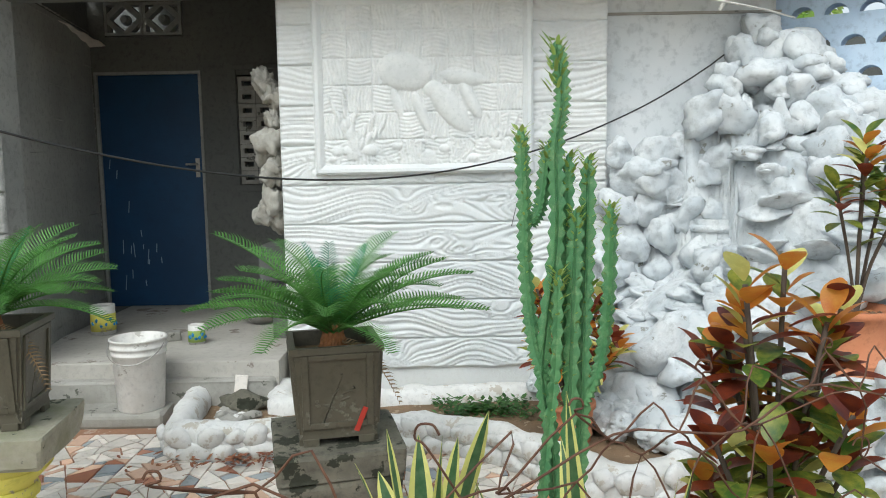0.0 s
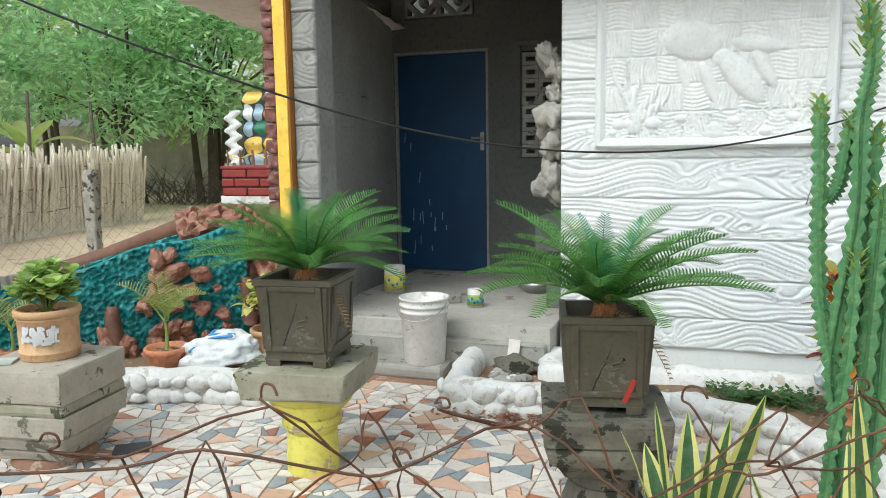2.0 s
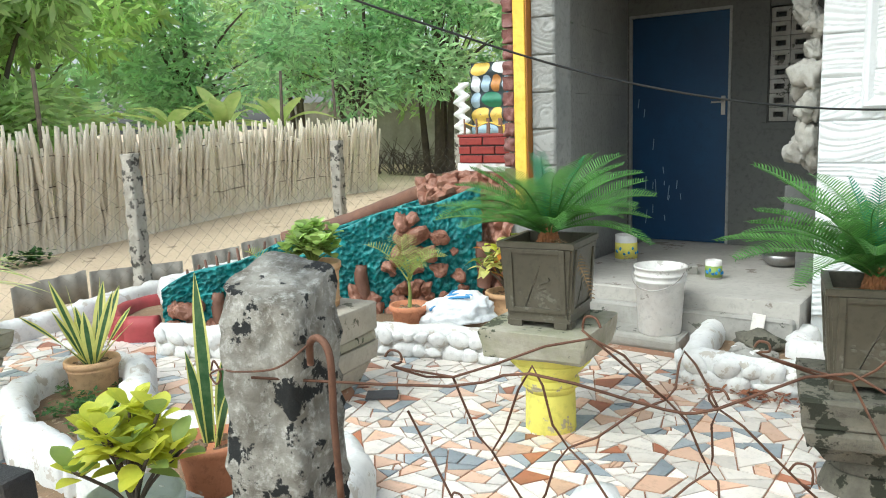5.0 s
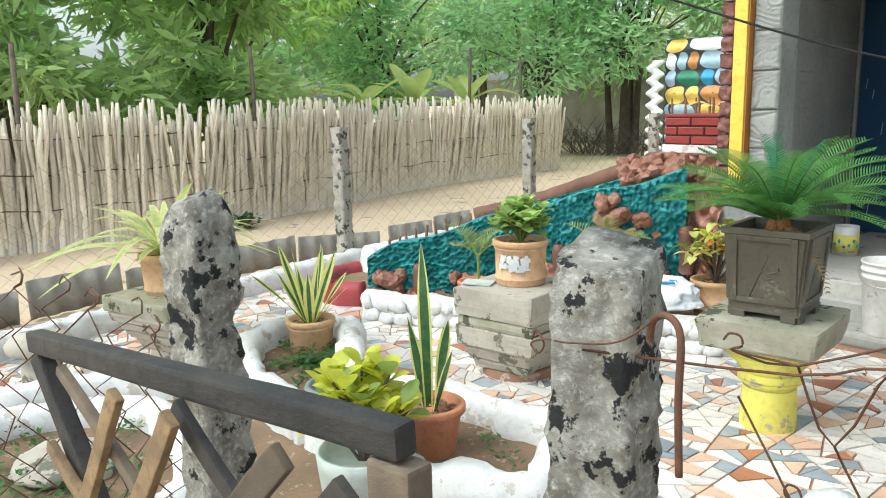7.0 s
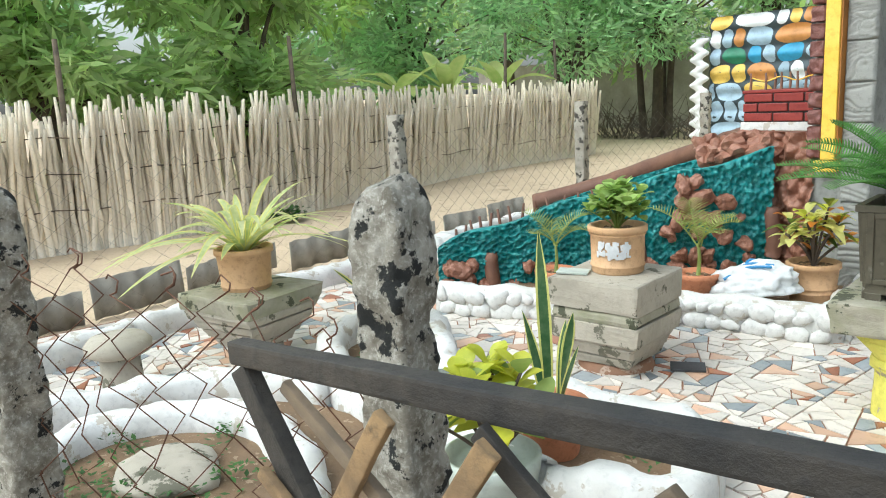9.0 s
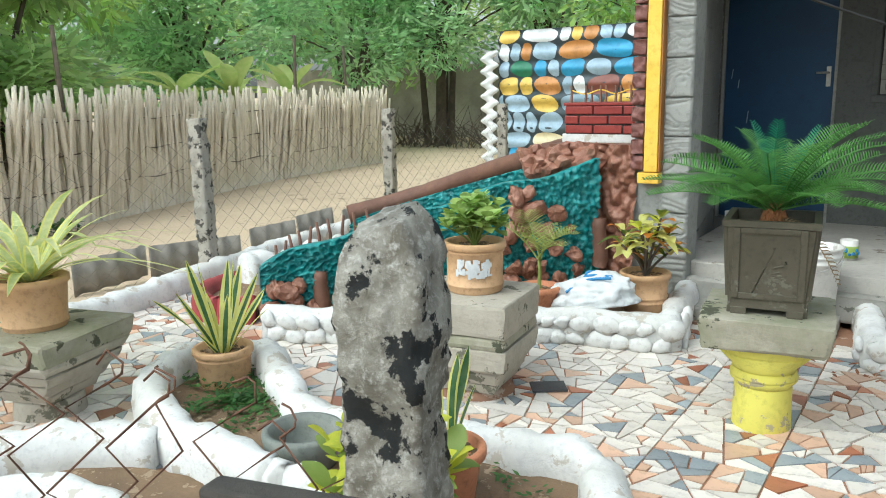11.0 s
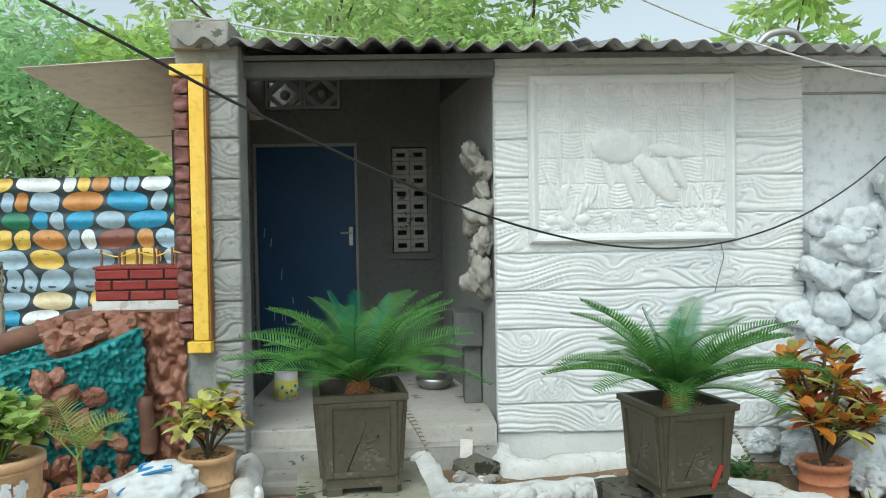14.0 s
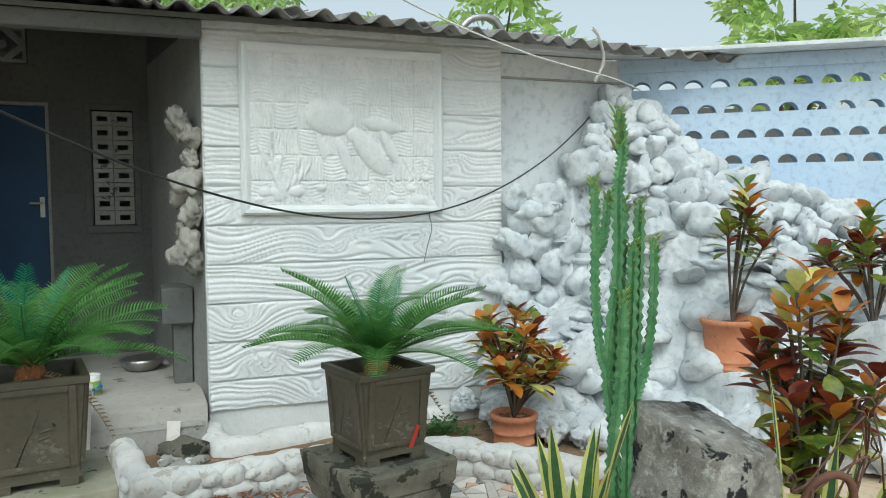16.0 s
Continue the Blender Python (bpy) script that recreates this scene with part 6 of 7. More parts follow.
def tips(n, r, z0, z1, seed, dome=0.5):
    rt = random.Random(seed)
    out = []
    for i in range(n):
        a, k = i * 2.4, rt.random()
        rr = r * (0.25 + 0.75 * k)
        out.append((rr * math.cos(a), rr * math.sin(a), z0 + (z1 - z0) * (rt.uniform(0.2, 1.0) * (1 - dome * k * k))))
    return out


# crotons at the right
round_pot("clay_pot", (0.60, 5.30, 0.07), 0.128, 0.115, 0.21, M_TERRA, "low terracotta pot of an orange croton", bands=(0.2, 0.5))
leafy("croton", (0.60, 5.30, 0.25), "orange and green croton bush in a low pot", tips(22, 0.27, 0.18, 0.68, 3), 0.15, 0.030, CROTON, (2, 7, 4, 3), 4, per=13)
round_pot("clay_pot", (1.87, 4.95, 0.455), 0.165, 0.14, 0.35, M_TERRA, "tall terracotta pot on the rock ledge", bands=(0.18, 0.3))
leafy("croton", (1.86, 4.93, 0.77), "tall croton with yellow and orange top leaves", [(-0.10, -0.2, 0.80), (-0.05, -0.12, 0.70), (-0.12, -0.26, 0.72), (0.05, -0.1, 0.60), (-0.2, -0.18, 0.58), (0.06, -0.2, 0.50)], 0.17, 0.030, CROTON,
      lambda z, r: r.choices((0, 1, 2, 3), (1, 6, 2, 4) if z > 0.6 else (3, 1, 7, 0))[0], 9, per=13)
rough_post("rock_ledge", (1.87, 4.95, 0), 0.34, 0.455, M_ROCK_WHITE, "whitewashed stone ledge under a pot", seed=23)
leafy("croton", (0.83, 3.36, 0.20), "large crimson and orange croton with broad leaves", tips(15, 0.25, 0.32, 0.98, 13) + [(0.02, 0.03, 1.02), (-0.10, -0.02, 0.98), (0.18, 0.05, 0.90), (-0.1, 0.0, 0.42), (-0.2, -0.1, 0.38)], 0.150, 0.033, CROTON,
      lambda z, r: r.choices((0, 1, 2, 3), (2, 8, 2, 3) if z > 0.75 else ((6, 3, 3, 0) if z > 0.45 else (1, 0, 7, 2)))[0], 21, stem_r=0.007, per=14)
round_pot("clay_pot", (0.83, 3.36, -0.01), 0.17, 0.13, 0.27, M_TERRA, "terracotta tub of the crimson croton")
leafy("croton", (2.55, 4.55, 0.75), "dark croton with orange tips against the blue wall", tips(13, 0.30, 0.30, 0.72, 29), 0.19, 0.038, CROTON, lambda z, r: r.choices((0, 1, 2, 3), (3, 5, 3, 0) if z > 0.5 else (5, 1, 6, 0))[0], 27, per=11)
rough_post("rock_ledge", (2.55, 4.55, 0), 0.36, 0.76, M_ROCK_WHITE, "whitewashed stone ledge under a croton", seed=29)
# croton beside the porch and the small palms
round_pot("clay_pot", (-2.69, 5.49, 0.10), 0.140, 0.125, 0.25, M_TERRA_TAN, "stained tan pot beside the pier", bands=(0.3, 0.42))
leafy("croton", (-2.69, 5.49, 0.32), "yellow-green croton with pale streaked leaves", tips(11, 0.20, 0.08, 0.42, 33), 0.17, 0.030, [M_SANS_YELLOW, M_CROTON_ORANGE, M_CROTON_GREEN, M_LIME], (5, 3, 4, 2), 35, per=9, droop=0.5)
round_pot("clay_pot", (C_AT[0] - 0.01, C_AT[1] + 0.03, 0.50), 0.138, 0.132, 0.24, M_TERRA_TAN, "tan pot with a torn white label", bands=(0.16, 0.82))
lab = thing("torn_label", "torn white paper label on the pot", "label", (C_AT[0] - 0.01, C_AT[1] + 0.03, 0.50))
rs = random.Random(8)
bm = bmesh.new()
for i in range(90):
    a = math.radians(-62 + rs.uniform(-34, 34))
    z = 0.09 + rs.uniform(0, 0.075)
    r = 0.1435
    w, hgt = rs.uniform(0.006, 0.02), rs.uniform(0.005, 0.014)
    vs = [bm.verts.new((r * math.cos(a + da), r * math.sin(a + da), z + dz)) for da, dz in ((-w * 4, -hgt), (w * 4, -hgt), (w * 4, hgt), (-w * 4, hgt))]
    bm.faces.new(vs)
part("paper", bm, material("torn_paper", (0.72, 0.74, 0.76), None, 0.7), lab)
leafy("geranium", (C_AT[0] - 0.01, C_AT[1] + 0.03, 0.705), "bushy soft green herb in the labelled pot", tips(26, 0.16, 0.06, 0.24, 41), 0.075, 0.030, [M_HERB, M_TREE_LIGHT], (3, 2), 43, per=9, stem_r=0.004, stem_mat=M_HERB, single_leaves=False)
bm = bmesh.new()
add_box(bm, (0.16, 0.10, 0.012), bevel=0.003)
single("tile_offcut", bm, M_BOAT, "pale blue tile offcut lying on the slab", "tile", pose(C_AT[0] - 0.15, C_AT[1] - 0.15, 0.508, 0, 2, 30))


def small_palm(at, label, n=7, length=0.34, seed=1):
    e = thing("small_palm", label, "plant", at)
    rsp = random.Random(seed)
    bm = bmesh.new()
    tube(bm, [(0, 0, 0), (0.008, 0, 0.1), (0, 0, 0.2)], [0.014, 0.011, 0.008], 7)
    part("stem", bm, M_PALM, e, smooth=True)
    for i in range(n):
        fr = frond_mesh(length * rsp.uniform(0.8, 1.1), rsp.uniform(0.4, 0.9), seed * 10 + i, M_PALM, 18, 0.14, 0.9)
        ob = part("frond", fr, M_PALM, e)
        ob.matrix_local = pose(0, 0, 0.18, 0, rsp.uniform(-30, 0), i * 137.5)
    return e


round_pot("clay_pot", (-3.22, 5.12, 0.10), 0.125, 0.095, 0.18, M_TERRA, "terracotta pot of a small palm", bands=(0.8,))
small_palm((-3.22, 5.12, 0.26), "young yellow-green palm in a small clay pot", 7, 0.34, 3)
round_pot("clay_pot", (-4.02, 4.72, 0.10), 0.13, 0.10, 0.16, M_TERRA, "terracotta bowl below the teal wall", bands=(0.8,))
small_palm((-4.02, 4.72, 0.24), "spindly young palm in a bowl", 5, 0.30, 5)
# lime-leaved shrub in the pale ceramic tub, and the stone jar
tub = thing("ceramic_tub", "pale grey-green ceramic tub", "tub", (-2.44, 2.62, 0.0))
part("body", lathe([(0, 0), (0.12, 0), (0.15, 0.06), (0.165, 0.19), (0.17, 0.235), (0.155, 0.24), (0.145, 0.20), (0, 0.19)], 28), M_BOAT, tub, smooth=True)
leafy("lime_shrub", (-2.44, 2.62, 0.17), "lime yellow leafy shrub in a pale tub", tips(17, 0.18, 0.12, 0.40, 51), 0.13, 0.036, [M_LIME, M_HERB], (6, 1), 53, per=9, stem_r=0.006)
jar = thing("stone_jar", "empty dark stone jar with a thick rim", "jar", (-3.12, 2.97, 0.05))
part("body", lathe([(0, 0), (0.10, 0), (0.135, 0.05), (0.15, 0.12), (0.155, 0.15), (0.150, 0.165), (0.128, 0.165), (0.115, 0.12), (0.10, 0.03), (0, 0.02)], 30), M_STONE_JAR, jar, smooth=True)


# ---- cactus ----
def ribbed(bm, pts, r, seed, ribs=4, teeth=0.011):
    """A ribbed succulent stem: a star section with toothed ribs along a line."""
    pts = smooth_line(pts, 14)
    total = len(pts)
    rings = []
    for i, p in enumerate(pts):
        p = Vector(p)
        d = (Vector(pts[min(i + 1, total - 1)]) - Vector(pts[max(i - 1, 0)])).normalized()
        s = d.cross(Vector((0.2, 1, 0.1))).normalized()
        t = d.cross(s)
        end = min(1.0, (total - 1 - i) / 4 + 0.15)
        ring = []
        for k in range(ribs * 4):
            a = 2 * math.pi * k / (ribs * 4) + seed
            ridge = k % 4 == 0
            rad = r * end * (1.0 + (teeth / r if i % 2 else 0) if ridge else (0.62 if k % 4 != 2 else 0.42))
            ring.append(bm.verts.new(p + rad * (math.cos(a) * s + math.sin(a) * t)))
        rings.append(ring)
    n = ribs * 4
    for a, b in zip(rings, rings[1:]):
        for k in range(n):
            bm.faces.new((a[k], a[(k + 1) % n], b[(k + 1) % n], b[k]))
    bm.faces.new(rings[-1]), bm.faces.new(rings[0][::-1])
    return pts


cactus = thing("cactus", "tall branching green cactus with toothed ribs", "plant", (0.33, 3.84, 0.30))
cstems = [
    [(0.0, 0, 0.0), (-0.015, 0, 0.30), (-0.045, 0, 0.55), (0.0, 0, 0.95), (0.0, 0, 1.24), (0.02, 0, 1.40), (0.0, 0, 1.56)],
    [(-0.03, 0, 0.50), (-0.07, 0.01, 0.62), (-0.095, 0.01, 0.85), (-0.10, 0, 1.08), (-0.11, 0, 1.30)],
    [(-0.02, 0.02, 0.48), (0.03, 0.03, 0.65), (0.035, 0.03, 0.95), (0.045, 0.03, 1.22)],
    [(0.06, 0.0, 0.0), (0.08, 0, 0.3), (0.085, 0, 0.6), (0.095, 0, 0.9), (0.10, 0, 1.21)],
    [(0.085, 0, 0.42), (0.14, 0.01, 0.55), (0.165, 0.0, 0.78), (0.17, 0, 1.06)],
    [(-0.055, -0.02, 0.0), (-0.04, -0.03, 0.25), (-0.01, -0.04, 0.55), (0.0, -0.04, 0.86)],
    [(0.03, -0.02, 0.0), (0.035, -0.02, 0.3), (0.05, -0.02, 0.75), (0.06, -0.02, 1.05)],
    [(-0.08, 0.02, 1.0), (-0.045, 0.03, 1.06), (-0.02, 0.03, 1.25)],
]
for i, st in enumerate(cstems):
    bm = bmesh.new()
    line = ribbed(bm, st, 0.018 if i not in (5,) else 0.016, i * 0.5)
    part("stem", bm, M_CACTUS, cactus)
    bm = bmesh.new()
    rsx = random.Random(i)
    for q, p in enumerate(line[len(line) // 2:] if i else line[len(line) * 2 // 3:]):
        for w in range(2 if q < len(line) // 3 else 5):
            a = rsx.uniform(0, 6.28)
            blade(bm, Vector(p) + Vector((0.019 * math.cos(a), 0.019 * math.sin(a), 0)), (math.cos(a), math.sin(a), 0.7), rsx.uniform(0.012, 0.030), 0.006, 0.1, (0, 0), 0, 3)
    head = Vector(line[-1])
    for w in range(26 if i == 0 else 12):
        a, u = w * 2.4, w / 26
        blade(bm, head + Vector((0.016 * math.cos(a), 0.016 * math.sin(a), -0.16 * u)), (math.cos(a), math.sin(a), 1.3), rsx.uniform(0.035, 0.06) if i == 0 else 0.03, 0.011, 0.05, (0, 0), 0, 3)
    part("leaflet", bm, [M_HERB], cactus, kind="stuff")
round_pot("clay_pot", (0.33, 3.84, 0.02), 0.15, 0.12, 0.33, M_TERRA, "terracotta pot of the tall cactus")


# ---- ground cover ----
def ground_cover(name, pts, n, size, mat, label, seed, z=0.06):
    """Low weeds: many small leaves inside an outline."""
    rg = random.Random(seed)
    cx, cy = sum(p[0] for p in pts) / len(pts), sum(p[1] for p in pts) / len(pts)
    verts, faces = [], []
    for i in range(n):
        p = rg.choice(pts)
        k = rg.uniform(0, 0.92)
        x, y = cx + (p[0] - cx) * k + rg.gauss(0, 0.04), cy + (p[1] - cy) * k + rg.gauss(0, 0.04)
        a, s = rg.uniform(0, 6.28), size * rg.uniform(0.6, 1.3)
        zz = z + rg.uniform(0, size * 1.8)
        d, q = Vector((math.cos(a), math.sin(a), rg.uniform(-0.1, 0.6))), Vector((-math.sin(a), math.cos(a), 0))
        c = Vector((x, y, zz))
        b0 = len(verts)
        verts += [tuple(c), tuple(c + d * s * 0.5 + q * s * 0.28), tuple(c + d * s), tuple(c + d * s * 0.5 - q * s * 0.28)]
        faces.append((b0, b0 + 1, b0 + 2, b0 + 3))
    me = bpy.data.meshes.new(name)
    me.from_pydata(verts, [], faces)
    me.materials.append(mat)
    return tagged(new(name, me), label, "weeds", kind="stuff")


ground_cover("weeds", [(-4.25, 3.3), (-3.9, 3.02), (-3.5, 3.0), (-3.35, 3.2), (-3.6, 3.42), (-4.0, 3.6)], 1100, 0.035, M_WEED, "low green weeds in the curved planter", 3)
ground_cover("weeds", [(x, y) for x, y in F3], 700, 0.03, M_WEED, "sparse weeds in the kerb ring", 4)
ground_cover("weeds", [(-0.1, 5.85), (0.45, 5.85), (0.5, 5.6), (0.0, 5.65)], 800, 0.04, M_WEED, "low green leaves at the foot of the wall", 5)
ground_cover("weeds", [(-2.4, 3.2), (-2.1, 3.1), (-2.5, 3.3)], 60, 0.03, M_WEED, "seedlings in the planter soil", 6)
ground_cover("weeds", [(-9.1, 5.2), (-9.2, 5.8), (-9.0, 5.6)], 300, 0.08, M_WEED, "scrub at the foot of the bamboo fence", 7, 0.0)
ground_cover("weeds", [(-3.4, 1.2), (-2.4, 1.7), (-2.0, 2.4), (-1.6, 2.6)], 260, 0.035, M_WEED, "weeds on the bare soil by the gate", 8, 0.0)
ground_cover("weeds", [(-0.9, 2.9), (-0.7, 3.0), (-0.8, 2.75)], 90, 0.07, M_LIME, "lime leaves at the path edge", 9, 0.12)
bm = bmesh.new()
rock(bm, (0, 0, 0), (0.24, 0.19, 0.06), 3.3, 3, 0.18)
single("flat_stone", bm, M_SLAB_PALE, "flat round grey stone among weeds", "stone", pose(-3.45, 1.88, 0.08), smooth=True)


# ---- trees and distance ----
def leaf_cloud(name, centres, n, size, mat, parent, seed, long=1.8, hang=0.3):
    """Many small pointed leaves round the given (place, radius) clumps, as one crown."""
    rng = np.random.RandomState(seed)
    c = np.array([p for p, r in centres], float)
    rad = np.array([r for p, r in centres], float)
    pick = rng.choice(len(c), n, p=rad ** 2 / (rad ** 2).sum())
    d = rng.normal(size=(n, 3))
    d /= np.linalg.norm(d, axis=1)[:, None]
    rr = rad[pick] * (0.45 + 0.62 * rng.rand(n) ** 0.6)
    pos = c[pick] + d * rr[:, None] * np.array([1, 1, 0.72])
    a = rng.normal(size=(n, 3)) * [1, 1, 0.5] + d * 0.6 - np.array([0, 0, hang])
    a /= np.linalg.norm(a, axis=1)[:, None]
    b = np.cross(a, rng.normal(size=(n, 3)))
    b /= np.linalg.norm(b, axis=1)[:, None]
    s = size * (0.6 + 0.8 * rng.rand(n))[:, None]
    v = np.stack([pos, pos + a * s * long * 0.5 + b * s * 0.3, pos + a * s * long, pos + a * s * long * 0.5 - b * s * 0.3], 1).reshape(-1, 3)
    me = bpy.data.meshes.new(name)
    me.from_pydata(v.tolist(), [], np.arange(4 * n).reshape(-1, 4).tolist())
    me.materials.append(mat)
    return part(name, me, mat, parent, kind="stuff")


def tree(at, height, spread, mat, label, seed, n=9000, leaf=0.10, low=0.35, trunk=0.12, clumps=26, stems=1, long=1.8):
    e = thing("tree", label, "tree", at)
    rt = random.Random(seed)
    centres = []
    bm = bmesh.new()
    for q in range(stems):
        bx, by = (rt.uniform(-0.3, 0.3), rt.uniform(-0.3, 0.3)) if stems > 1 else (0, 0)
        top = (bx * 2 + rt.uniform(-0.3, 0.3) * spread * 0.4, by * 2, height * 0.72)
        tube(bm, smooth_line([(bx, by, -0.1), (bx * 1.4 + rt.uniform(-0.1, 0.1), by, height * 0.3), top], 5), [trunk * (1 - 0.065 * k) for k in range(11)], 9)
    part("trunk", bm, M_BARK, e, smooth=True)
    for i in range(clumps):
        a, k = i * 2.4, rt.uniform(0.15, 1.0)
        z = height * (low + (1 - low) * rt.uniform(0.05, 0.95))
        r = spread * k * math.sqrt(max(0.12, 1 - ((z / height - (low + 1) / 2) / ((1 - low) / 2 + 0.12)) ** 2))
        p = (r * math.cos(a), r * math.sin(a), z)
        centres.append((p, spread * rt.uniform(0.20, 0.36)))
        if i % 3 == 0:
            bm = bmesh.new()
            tube(bm, smooth_line([(0, 0, height * 0.28), (p[0] * 0.4, p[1] * 0.4, height * 0.3 + (z - height * 0.3) * 0.6), p], 4), [trunk * 0.45 * (1 - 0.1 * j) for j in range(9)], 6)
            part("limb", bm, M_BARK, e, smooth=True)
    leaf_cloud("crown", centres, int(n * 0.62), leaf * 1.2, mat, e, seed, long)
    return e


for i, (x, y, h, sp, mat, lf, n, low, lg) in enumerate((
        (-11.6, 3.6, 4.6, 1.9, M_TREE, 0.10, 12000, 0.25, 2.6), (-12.0, 6.6, 4.4, 1.8, M_TREE, 0.10, 12000, 0.26, 2.6), (-11.8, 0.4, 4.4, 2.0, M_TREE, 0.11, 9000, 0.25, 2.4),
        (-15.5, 8.5, 6.0, 2.6, M_TREE_LIGHT, 0.13, 9000, 0.25, 2.0), (-15.5, 12.6, 6.2, 2.8, M_TREE_BLUE, 0.10, 14000, 0.22, 2.2), (-16.0, 3.0, 7.0, 3.2, M_TREE_BLUE, 0.13, 11000, 0.25, 2.0),
        (-14.8, 17.5, 6.6, 3.2, M_TREE_BLUE, 0.10, 16000, 0.30, 2.2), (-19.5, 20.0, 8.0, 3.8, M_TREE, 0.14, 12000, 0.2, 2.0), (-21.0, 12.0, 8.5, 4.0, M_TREE_BLUE, 0.15, 11000, 0.15, 2.0),
        (-10.5, 20.5, 7.0, 3.4, M_TREE_BLUE, 0.11, 15000, 0.30, 2.2), (-6.5, 19.5, 6.2, 3.0, M_TREE_LIGHT, 0.14, 11000, 0.22, 1.7), (-24.0, 3.0, 8.5, 4.2, M_TREE, 0.16, 8000, 0.12, 2.0), (-17.0, 25.0, 8.5, 4.2, M_TREE, 0.15, 10000, 0.15, 2.0),
        (-4.6, 16.0, 4.4, 1.9, M_TREE_LIGHT, 0.16, 5000, 0.25, 1.7))):
    tree((x, y, 0), h, sp, mat, "leafy green tree behind the yard fence", 40 + i, n, lf, low, 0.11, 24, 3 if i in (6, 7, 9) else 1, lg)
for i, (x, y, h, sp, mat, lf, n, low) in enumerate(((-3.2, 14.5, 7.2, 2.4, M_TREE, 0.10, 13000, 0.35), (0.4, 15.0, 6.6, 2.3, M_TREE, 0.10, 13000, 0.35), (5.9, 17.0, 6.3, 2.0, M_TREE_LIGHT, 0.17, 6000, 0.35), (10.5, 13.0, 6.2, 1.6, M_TREE_LIGHT, 0.13, 5000, 0.5), (-1.4, 19.0, 8.4, 2.8, M_TREE_LIGHT, 0.12, 10000, 0.35))):
    tree((x, y, 0), h, sp, mat, "leafy green tree behind the house", 70 + i, n, lf, low, 0.13)


tree((-13.6, 19.6, 0), 7.0, 3.0, M_TREE_BLUE, "shady tree with many dark leaning trunks", 91, 15000, 0.10, 0.42, 0.12, 26, 6, 2.2)
bm = bmesh.new()
rs = random.Random(17)
for i in range(140):
    a, x = rs.uniform(0, 6.28), rs.uniform(-2.2, 2.6)
    tube(bm, [(-13.2 + x, 18.6 + rs.uniform(-0.5, 0.5), 0), (-13.2 + x + 0.5 * math.cos(a), 18.6 + 0.3 * math.sin(a), rs.uniform(0.2, 0.7)), (-13.2 + x + 1.0 * math.cos(a), 18.6 + 0.6 * math.sin(a), rs.uniform(0.1, 1.1))], [0.014, 0.010, 0.006], 4)
tagged(part("brushwood", bm, M_BARK, kind="stuff"), "heap of dry brown brushwood under the trees", "brushwood", kind="stuff")


def banana(at, seed):
    e = thing("banana_plant", "banana plant with pale torn leaves", "plant", at)
    rb = random.Random(seed)
    bm = bmesh.new()
    tube(bm, [(0, 0, -0.05), (0.03, 0, 0.8), (0, 0, 1.6)], [0.10, 0.08, 0.05], 9)
    part("stem", bm, M_PALM, e, smooth=True)
    for i in range(8):
        a = i * 2.4 + rb.uniform(-0.3, 0.3)
        bm = bmesh.new()
        blade(bm, (0, 0, 1.4), (math.cos(a), math.sin(a), rb.uniform(0.4, 2.0)), rb.uniform(1.0, 1.5), 0.24, rb.uniform(0.25, 0.6), (0, 0), 0.3, 14, 0.3, 0.3)
        part("leaf", bm, [M_BANANA], e, smooth=True)


for k, (x, y) in enumerate(((-12.6, 11.2), (-12.2, 12.3), (-12.9, 10.2), (-12.5, 8.4))):
    banana((x, y, 0), 1 + k)
single("wall_far", span((-24, 22.6, 0), (-9.0, 22.85, 2.3)), M_OLD_WALL, "stained old block wall beyond the yard", "wall", kind="structure")
single("wall_side", span((-14.0, -3.0, 0), (-13.8, 3.2, 2.0)), M_OLD_WALL, "stained block wall behind the trees", "wall", kind="structure")
shed = thing("shed", "low grey-roofed shed behind the trees", "shed", (-17.5, 0.6, 0))
part("wall", span((-1.5, -2, 0), (1.5, 2.2, 1.9)), M_OLD_WALL, shed)
part("roof", box((3.6, 4.8, 0.06), (0, 0.1, 2.05), (0, 8, 0)), M_ROOF, shed)
for i, (x, y, h) in enumerate(((-10.2, 6.4, 2.3), (-11.6, 11.7, 2.5), (-9.75, 3.3, 2.2), (-11.9, 13.6, 2.4))):
    bm = bmesh.new()
    tube(bm, [(0, 0, -0.1), (0.03, 0, h * 0.5), (0.0, 0.02, h)], [0.04, 0.035, 0.028], 7)
    single("fence_pole", bm, M_OLD_WOOD, "thin bare pole standing in the bamboo fence", "pole", pose(x, y, 0, 0, (-2, 3, 1, -1)[i], 0), smooth=True)

# ---- cables ----
def cable(name, pts, r, mat, label):
    bm = bmesh.new()
    tube(bm, smooth_line(pts, 14), r, 6)
    return single(name, bm, mat, label, "cable", smooth=True)


cable("black_cable", [(-3.6, 2.18, 2.72), (-3.1, 2.57, 2.44), (-2.69, 2.883, 2.232), (-2.298, 3.186, 2.033), (-1.906, 3.488, 1.833), (-1.318, 3.942, 1.589), (-0.73, 4.395, 1.456), (-0.142, 4.849, 1.447), (0.447, 5.302, 1.556), (1.035, 5.756, 1.767), (1.544, 6.149, 2.027), (1.93, 6.43, 2.28)], 0.0045, M_CABLE, "thin black cable sagging across the yard")
cable("white_line", [(-0.35, 5.78, 2.92), (0.3, 5.80, 2.66), (1.0, 5.86, 2.47), (1.7, 5.95, 2.36), (2.1, 6.2, 2.33)], 0.006, M_ROPE, "white line strung below the eaves")
